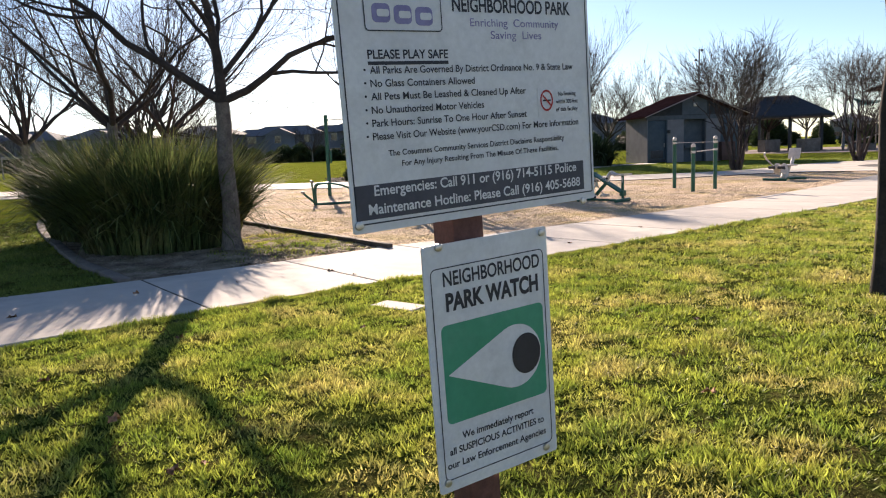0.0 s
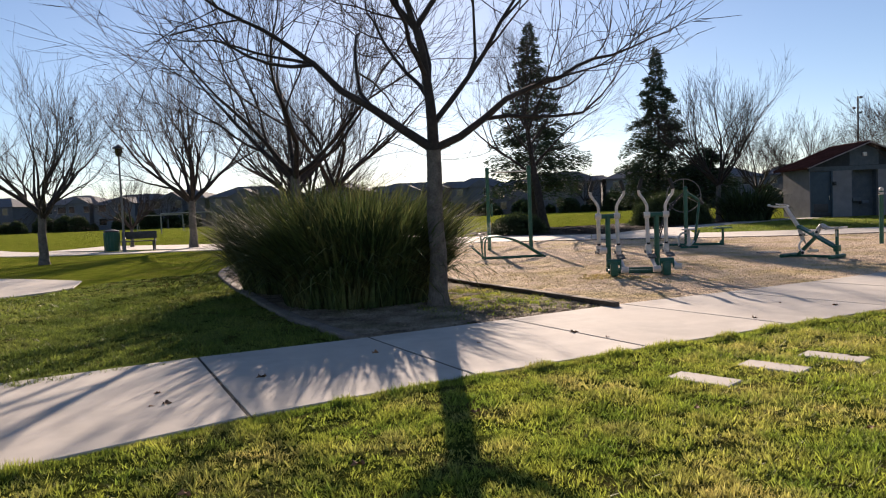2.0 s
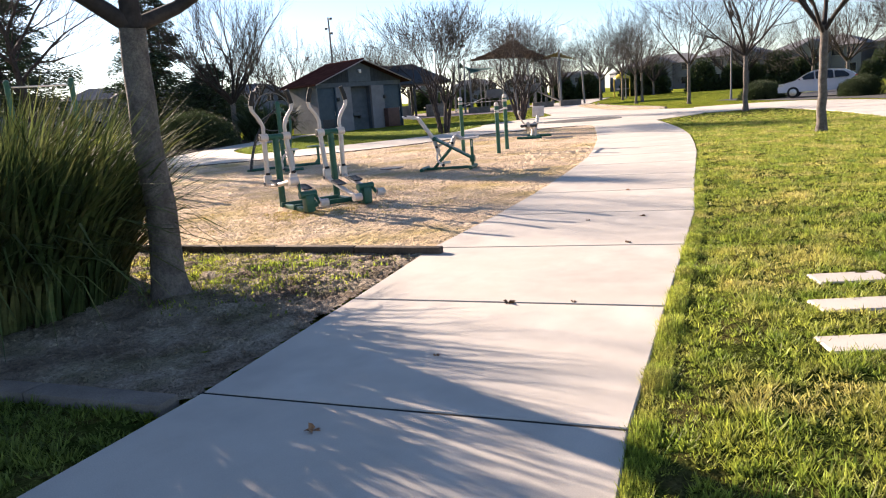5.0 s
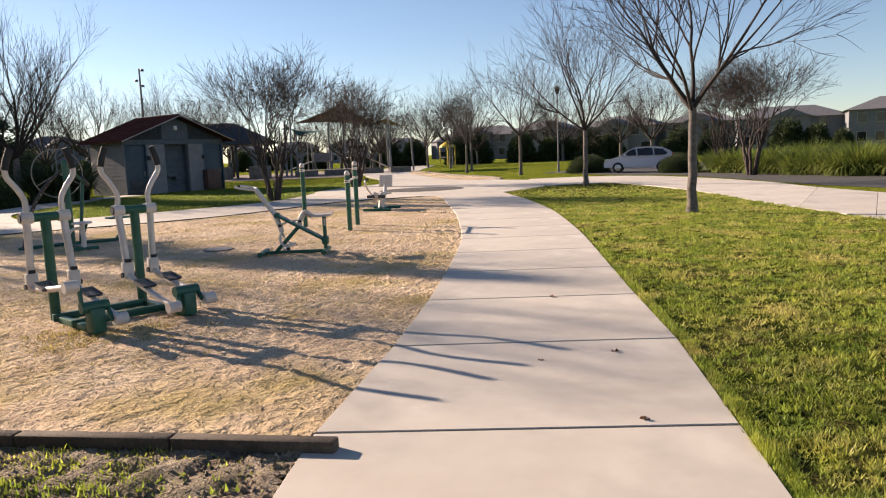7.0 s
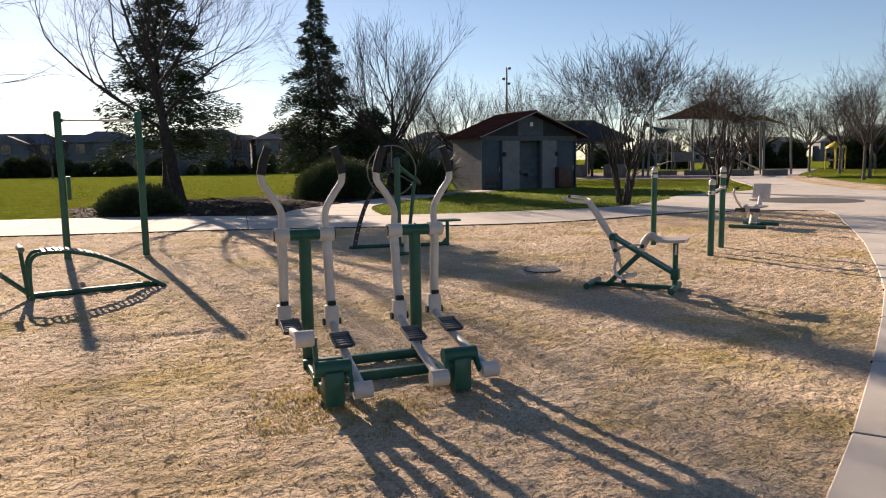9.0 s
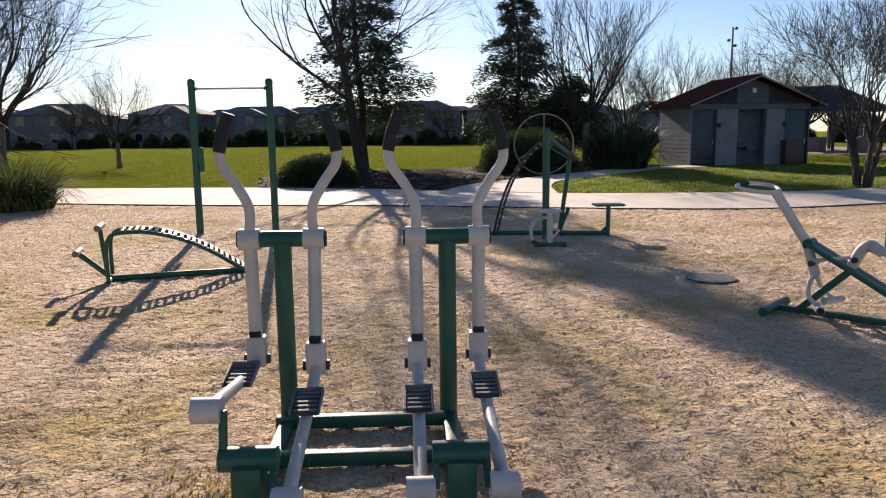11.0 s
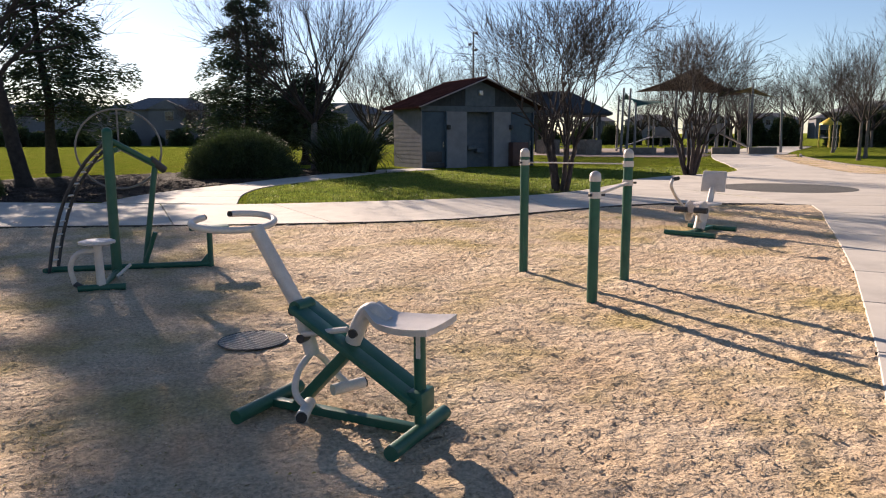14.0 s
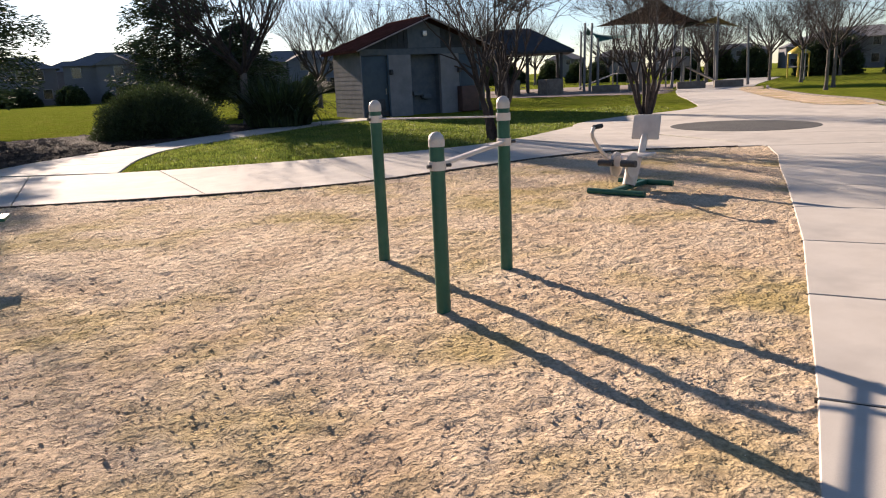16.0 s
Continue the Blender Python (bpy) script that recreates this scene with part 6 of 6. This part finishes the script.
protos = [house(61, 15, 10, 5.6, STUCCO_HAZE_A), house(62, 13, 11, 5.8, STUCCO_HAZE_B), house(63, 17, 10, 5.4, STUCCO_HAZE_B), house(64, 12, 10, 5.6, STUCCO_HAZE_A)]
spots = []
for k in range(13):
    spots.append((-118 + k * 15.2, 142 + 7 * math.sin(k * 1.3) - 0.10 * (k - 6) ** 2, 6 * math.sin(k * 2.1)))
for k in range(12):
    spots.append((-111 + k * 15.4, 163 + 5 * math.sin(k * 1.9), 5 * math.sin(k * 1.3)))
for k in range(6):
    spots.append((128 + 3 * math.sin(k), 30 + k * 16, -72 + 8 * math.sin(k * 1.7)))
for k in range(5):
    spots.append((135 + k * 11, 222 - k * 14, -35))
for k in range(4):
    spots.append((-108 - k * 3, 118 - k * 17, 62))
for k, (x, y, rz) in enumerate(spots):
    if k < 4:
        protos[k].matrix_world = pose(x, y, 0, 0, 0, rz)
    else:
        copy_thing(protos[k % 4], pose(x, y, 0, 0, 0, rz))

# shrubs and trees along the far edge of the field
rng_far = random.Random(77)
tall = put(leafy_shrub("hedge_shrub", 71, "garden tree in front of the houses, leaves greyed as by haze", 2.6, 2.2, 3.6, 3500, 0.28), -112, 133)
tall.children[1].data.materials[0] = LEAF_HAZE
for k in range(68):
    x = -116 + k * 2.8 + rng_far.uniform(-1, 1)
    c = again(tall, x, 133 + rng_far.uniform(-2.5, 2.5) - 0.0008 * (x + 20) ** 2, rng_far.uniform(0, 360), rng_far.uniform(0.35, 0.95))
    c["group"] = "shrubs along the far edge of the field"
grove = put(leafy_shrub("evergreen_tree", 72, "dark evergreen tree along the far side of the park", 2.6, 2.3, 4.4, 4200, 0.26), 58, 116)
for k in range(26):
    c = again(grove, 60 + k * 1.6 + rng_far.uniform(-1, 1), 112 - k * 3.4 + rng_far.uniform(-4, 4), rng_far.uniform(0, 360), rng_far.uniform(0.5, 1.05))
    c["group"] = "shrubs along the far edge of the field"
for x, y, s in ((-70, 128, 1.0), (-52, 130, 1.2), (-33, 131, 0.9), (-18, 129, 1.0), (8, 130, 1.1), (20, 126, 1.0), (70, 92, 1.3), (78, 76, 1.2), (82, 60, 1.3), (76, 48, 1.2), (68, 40, 1.2), (72, 84, 1.2), (66, 98, 1.2), (76, 70, 1.0), (80, 84, 1.3), (86, 66, 1.2), (58, 104, 1.2), (62, 88, 1.0)):
    again(vase, x, y, rng_far.uniform(0, 360), s * 1.1, "leafless tree along the far side of the park")


def goal(x, y, rz):
    root = thing("soccer_goal", (x, y, -0.03), "white steel soccer goal frame on the far field", "goal", rz=rz)
    for s in (-2.7, 2.7):
        tube_part("upright", [(s, 0, 0), (s, 0, 2.1)], 0.06, TRIM, root, sides=8)
        tube_part("stay", [(s, 0, 2.1), (s, 1.6, 0)], 0.03, TRIM, root, sides=8)
    tube_part("crossbar", [(-2.7, 0, 2.1), (2.7, 0, 2.1)], 0.06, TRIM, root, sides=8)


goal(-47, 84, 20)
goal(-36, 70, 30)


def light_mast():
    root = thing("floodlight_mast", (27.5, 66.0, 0), "tall slim mast with a camera and lamps behind the restroom", "mast")
    tube_part("pole", [(0, 0, -0.1), (0, 0, 9.6)], [0.12, 0.07], GREY_PAINT, root)
    for k, (dx, z) in enumerate(((0.25, 9.5), (-0.3, 8.6), (0.2, 8.2))):
        box_part("lamp_head", (dx - 0.12, -0.12, z - 0.10), (dx + 0.12, 0.12, z + 0.10), BLACK_METAL, root, bevel=0.05)


light_mast()


# ---- small things: utility slabs, leaves, grass, grit ----
for k, (x, y) in enumerate(((1.43, 4.49), (2.02, 4.87), (2.57, 5.20))):
    cs = [(x + a * 0.235 * 0.79 + b * 0.115 * 0.62, y - a * 0.235 * 0.62 + b * 0.115 * 0.79) for a, b in ((-1, -1), (1, -1), (1, 1), (-1, 1))]
    ob = slab("utility_cover", cs, None, -0.012, 0.10, 0.0)
    tagged(ob, "pale concrete utility box cover set flush in the grass", "utility cover", "covers in the lawn")


def blades(name, polys, count, seed, h, w, centre, reach, holes=(), label="", z=-0.035, lean=0.8, material=None, tuft=0):
    """Grass blades strewn over polygons, thinning out from a centre."""
    rng = np.random.RandomState(seed)
    xs, ys = [], []
    got = 0
    x0, x1 = min(p[0] for q in polys for p in q), max(p[0] for q in polys for p in q)
    y0, y1 = min(p[1] for q in polys for p in q), max(p[1] for q in polys for p in q)
    while got < count:
        x, y = rng.uniform(x0, x1, count), rng.uniform(y0, y1, count)
        ok = np.zeros(count, bool)
        for q in polys:
            ok |= inside(q, x, y)
        for q in holes:
            ok &= ~inside(q, x, y)
        d = np.hypot(x - centre[0], y - centre[1]) / reach
        patch = 0.5 + 0.25 * np.sin(x * 5.1 + 1.7 * np.sin(y * 3.3)) + 0.25 * np.sin(y * 6.3 + 2.1 * np.sin(x * 4.1))
        ok &= rng.uniform(0, 1, count) < np.exp(-d * d) * (0.35 + 0.65 * patch)
        xs.append(x[ok])
        ys.append(y[ok])
        got += ok.sum()
    x, y = np.concatenate(xs)[:count], np.concatenate(ys)[:count]
    d = np.hypot(x - centre[0], y - centre[1]) / reach
    clump = 0.5 + 0.85 * (0.5 + 0.5 * np.sin(x * 7.3 + 2 * np.sin(y * 5.1))) * (0.5 + 0.5 * np.sin(y * 8.7 + 2 * np.sin(x * 6.1)))
    hh = h * rng.uniform(0.5, 1.3, count) * clump
    ww = w * rng.uniform(0.6, 1.4, count) * (1 + 0.7 * d)
    a, b = rng.uniform(0, 2 * np.pi, count), rng.uniform(0, 2 * np.pi, count)
    tilt = np.abs(rng.normal(0, lean, count))
    if tuft:
        # most blades stand in small tussocks and lean out of them
        own = rng.randint(0, count // tuft, count)
        loose = rng.uniform(0, 1, count) < 0.25
        ang, off = rng.uniform(0, 2 * np.pi, count), np.abs(rng.normal(0, 0.024, count))
        size = rng.uniform(0.55, 1.5, count)[own]
        x = np.where(loose, x, x[own] + off * size * np.cos(ang))
        y = np.where(loose, y, y[own] + off * size * np.sin(ang))
        hh = np.where(loose, hh * 0.6, h * rng.uniform(0.5, 1.1, count) * size * (0.45 + 0.75 * clump[own]))
        b = np.where(loose, b, ang + rng.normal(0, 0.6, count))
        tilt = np.where(loose, tilt, 0.2 + off * size * 9 + np.abs(rng.normal(0, 0.3, count)))
    v = np.zeros((count, 3, 3))
    v[:, 0] = np.stack([x - ww * np.cos(a), y - ww * np.sin(a), np.full(count, z)], 1)
    v[:, 1] = np.stack([x + ww * np.cos(a), y + ww * np.sin(a), np.full(count, z)], 1)
    v[:, 2] = np.stack([x + hh * np.sin(tilt) * np.cos(b), y + hh * np.sin(tilt) * np.sin(b), z + hh * np.cos(tilt)], 1)
    me = bpy.data.meshes.new(name)
    me.vertices.add(count * 3)
    me.vertices.foreach_set("co", v.ravel())
    me.loops.add(count * 3)
    me.loops.foreach_set("vertex_index", np.arange(count * 3))
    me.polygons.add(count)
    me.polygons.foreach_set("loop_start", np.arange(count) * 3)
    me.update(calc_edges=True)
    me.materials.append(material or BLADE)
    return tagged(new(name, me), label, "grass", kind="stuff")


EDGE = [j[0] for j in JOINTS]
NEAR_LAWN = [(-6.2, -6.0)] + EDGE[:17] + [(16.5, 14.0), (12.5, 8.0), (7.5, 1.8), (7.0, -6.0)]
LEFT_LAWN = [j[1] for j in JOINTS[:5]] + [(-1.70, 6.25), (-2.3, 7.02), (-3.05, 8.0), (-4.7, 10.65), (-6.05, 12.9), (-7.5, 15.8), (-9.0, 14.0), (-9.1, 11.0), (-12.0, 9.8), (-14.0, 2.0)]
COVERS = [[(x + a * 0.24 * 0.79 + b * 0.12 * 0.62, y - a * 0.24 * 0.62 + b * 0.12 * 0.79) for a, b in ((-1, -1), (1, -1), (1, 1), (-1, 1))] for x, y in ((1.43, 4.49), (2.02, 4.87), (2.57, 5.20))]
UNDER_LAWN = [(-10.3, -6.7)] + EDGE + [(24.4, 22.7), (26.2, 21.8), (26.3, 20.6), (21.85, 15.4), (15.5, 9.8), (9.0, 2.6), (0.5, -7.0), (-5.0, -9.0)]
sheet("ground_near_lawn", UNDER_LAWN, -0.026, 0.09, 0.03, SHADED_THATCH, "uneven thatch and soil under the lawn grass, darkened as shaded gaps", "lawn", 29, 5.0, floor=-0.034, roof=-0.006)
sheet("ground_bed_lawn", LEFT_LAWN, -0.026, 0.09, 0.03, SHADED_THATCH, "uneven thatch and soil under the bed lawn, darkened as shaded gaps", "lawn", 31, 5.0, floor=-0.034, roof=-0.006)
blades("lawn_grass", [NEAR_LAWN], 480000, 1, 0.046, 0.0030, (1.2, 2.8), 4.6, COVERS, "short patchy sunlit lawn grass beside the walk", tuft=22, z=-0.03)
blades("lawn_grass", [UNDER_LAWN], 230000, 2, 0.048, 0.0042, (7.5, 6.5), 6.5, COVERS, "short sunlit lawn grass further along the walk", tuft=18, z=-0.03)
blades("lawn_grass", [UNDER_LAWN], 170000, 8, 0.05, 0.0065, (15.5, 12.5), 7.5, COVERS, "short sunlit lawn grass round the street trees", tuft=14, z=-0.03)
blades("lawn_grass", [LEFT_LAWN], 190000, 3, 0.048, 0.0038, (-3.6, 6.5), 4.5, (), "short shaded lawn grass round the planting bed", tuft=20, z=-0.03, material=SHADED_GREEN_BLADE)
blades("lawn_grass", [LEFT_LAWN], 90000, 9, 0.05, 0.007, (-8.0, 7.5), 5.5, (), "short green lawn grass beyond the planting bed", tuft=14, z=-0.03, material=SHADED_GREEN_BLADE)


def fringe(joints, near, far):
    """The strip between two distances outward from the first ends of the joints."""
    a, b = [], []
    for p, q in joints:
        d = (Vector(p) - Vector(q)).normalized()
        a.append(tuple(Vector(p) + d * near))
        b.append(tuple(Vector(p) + d * far))
    return a + b[::-1]


blades("edge_grass", [fringe(JOINTS[2:16], -0.012, 0.10)], 42000, 12, 0.060, 0.0034, (0.5, 4.5), 5.5, (), "longer grass leaning over the edge of the walk", z=-0.03, lean=0.55)
blades("edge_grass", [fringe([(q, p) for p, q in JOINTS[2:8]], 0.0, 0.10)], 22000, 13, 0.060, 0.0034, (-3.6, 4.4), 3.5, (), "longer shaded grass along the edge of the walk", z=-0.03, lean=0.55, material=SHADED_GREEN_BLADE)
blades("weeds", [[(-1.0, 7.0), (1.05, 8.25), (-1.0, 11.4), (-1.6, 9.5)]], 9000, 4, 0.04, 0.005, (-0.3, 9.5), 1.0, (), "low weeds on the bare soil of the bed", z=-0.012, lean=0.9)
ISLAND = [(6.4, 28.5), (9.0, 27.9), (12.6, 27.85), (15.1, 28.7), (18.4, 31.1), (21.0, 33.4), (26, 35.4), (28, 40), (22.4, 41.8), (16.2, 41.8), (13.4, 40.5), (9.3, 35.9), (7.5, 33.5), (6.7, 31.2)]
blades("lawn_grass", [ISLAND], 90000, 5, 0.075, 0.011, (13, 31), 9.0, (), "green lawn between the walks in front of the restroom, shade-darkened", material=SHADED_GREEN_BLADE)

DRY = mat("dry_grass", (0.36, 0.28, 0.10), (0.48, 0.39, 0.16), 3, 0.8, 0, 30, fine=0.2, translucent=0.3, island=0.4)
blades("dry_tufts", [[(0.9, 11.3), (3.2, 11.3), (3.2, 12.6), (0.9, 12.6)]], 3500, 6, 0.032, 0.004, (1.6, 12.0), 0.5, (), "dry yellowed grass round the feet of the walker machine", z=-0.02, lean=0.9, material=DRY)
blades("dry_tufts", [[(-0.5, 10.2), (4.0, 10.6), (6.5, 13.5), (3.5, 16.0), (-1.5, 15.5), (-1.5, 12.0)]], 16000, 7, 0.018, 0.005, (1.5, 12.5), 2.6, (), "thin dry moss and grass over the sand", z=-0.018, lean=1.1, material=DRY)
LEAF_DRY = mat("dry_leaf", (0.20, 0.095, 0.045), (0.30, 0.15, 0.07), 20, 0.8, 0.2, 90, fine=0.25, obj_random=0.35)


def dry_leaf():
    rng = random.Random(3)
    v, f = [(0, 0, 0.006)], []
    for k in range(14):
        a = 2 * math.pi * k / 14
        r = 0.045 * (1.0 if k % 2 else 0.55) * (1.25 if abs(a - math.pi / 2) < 0.9 else 0.9)
        v.append((r * math.cos(a), r * math.sin(a), 0.012 + 0.016 * math.sin(3 * a) + rng.uniform(-0.003, 0.006)))
    f = [(0, 1 + k, 1 + (k + 1) % 14) for k in range(14)]
    return mesh_from("fallen_leaf", v, f, True)


leaf_mesh = dry_leaf()
leaf_mesh.materials.append(LEAF_DRY)
rng_leaf = random.Random(9)
for x, y, z in [(0.62, 1.25, 0.03), (0.72, 1.32, 0.03), (0.98, 0.85, 0.03), (-0.35, 1.15, 0.03), (0.1, 1.9, 0.03), (-0.6, 2.6, 0.03), (1.9, 1.5, 0.03), (2.4, 2.7, 0.03), (3.1, 1.9, 0.03), (-1.3, 2.2, 0.03),
                (-2.35, 3.75, 0.0), (-2.28, 3.82, 0.0), (-2.5, 4.1, 0.0), (-1.2, 5.5, 0.0), (-0.3, 5.9, 0.0), (0.6, 6.4, 0.0), (0.9, 6.1, 0.0), (3.1, 8.2, 0.0), (3.6, 7.9, 0.0), (2.5, 7.1, 0.0), (5.0, 9.4, 0.0), (-1.9, 4.6, 0.0),
                (2.0, 3.2, 0.03), (1.2, 3.6, 0.03), (-0.1, 3.5, 0.03), (4.2, 4.4, 0.03), (3.6, 3.4, 0.03)]:
    ob = new("fallen_leaf", leaf_mesh)
    ob.matrix_world = pose(x, y, z - 0.004, rng_leaf.uniform(-14, 14), rng_leaf.uniform(-14, 14), rng_leaf.uniform(0, 360)) @ Matrix.Diagonal((*[rng_leaf.uniform(0.45, 0.95)] * 3, 1))
    tagged(ob, "curled dry brown fallen leaf", "leaf", "fallen leaves")


def grit(name, poly, count, seed, size, centre, reach, material, label, tall=1.0):
    """Small stones and bits pressed into the ground."""
    rng = np.random.RandomState(seed)
    v, f = [], []
    n = 0
    while n < count:
        x, y = rng.normal(centre[0], reach), rng.normal(centre[1], reach)
        if not inside(poly, np.array([x]), np.array([y]))[0]:
            continue
        s, a = size * rng.uniform(0.4, 1.5), rng.uniform(0, 6.28)
        ca, sa, el = math.cos(a) * s, math.sin(a) * s, rng.uniform(0.5, 1.0)
        b = len(v)
        zz = -0.014
        v += [(x + ca, y + sa, zz), (x - sa * el, y + ca * el, zz), (x - ca, y - sa, zz), (x + sa * el, y - ca * el, zz), (x + rng.uniform(-.3, .3) * s, y + rng.uniform(-.3, .3) * s, zz + s * tall * rng.uniform(0.6, 1.1))]
        f += [(b + i, b + (i + 1) % 4, b + 4) for i in range(4)]
        n += 1
    return tagged(raw(name, v, f, material), label, "grit", kind="stuff")


GRIT = mat("grit", (0.46, 0.34, 0.23), (0.62, 0.50, 0.38), 30, 0.95, 0, 60, fine=0.3, island=0.45)
grit("grit", YARD, 9000, 21, 0.006, (5.5, 14.5), 4.0, GRIT, "loose grit and small stones on the trampled sand")
grit("sand_clods", YARD, 11000, 24, 0.012, (7.0, 14.5), 4.2, DG, "scuffed clods of trampled sand", 0.6)
grit("soil_clods", BED, 6000, 22, 0.018, (-0.2, 8.7), 1.0, SOIL, "loose clods and bark bits on the bare soil")
grit("bark_bits", BED2, 4000, 23, 0.045, (2.0, 34.0), 3.0, MULCH_SHADED, "bark chips and debris under the conifers")
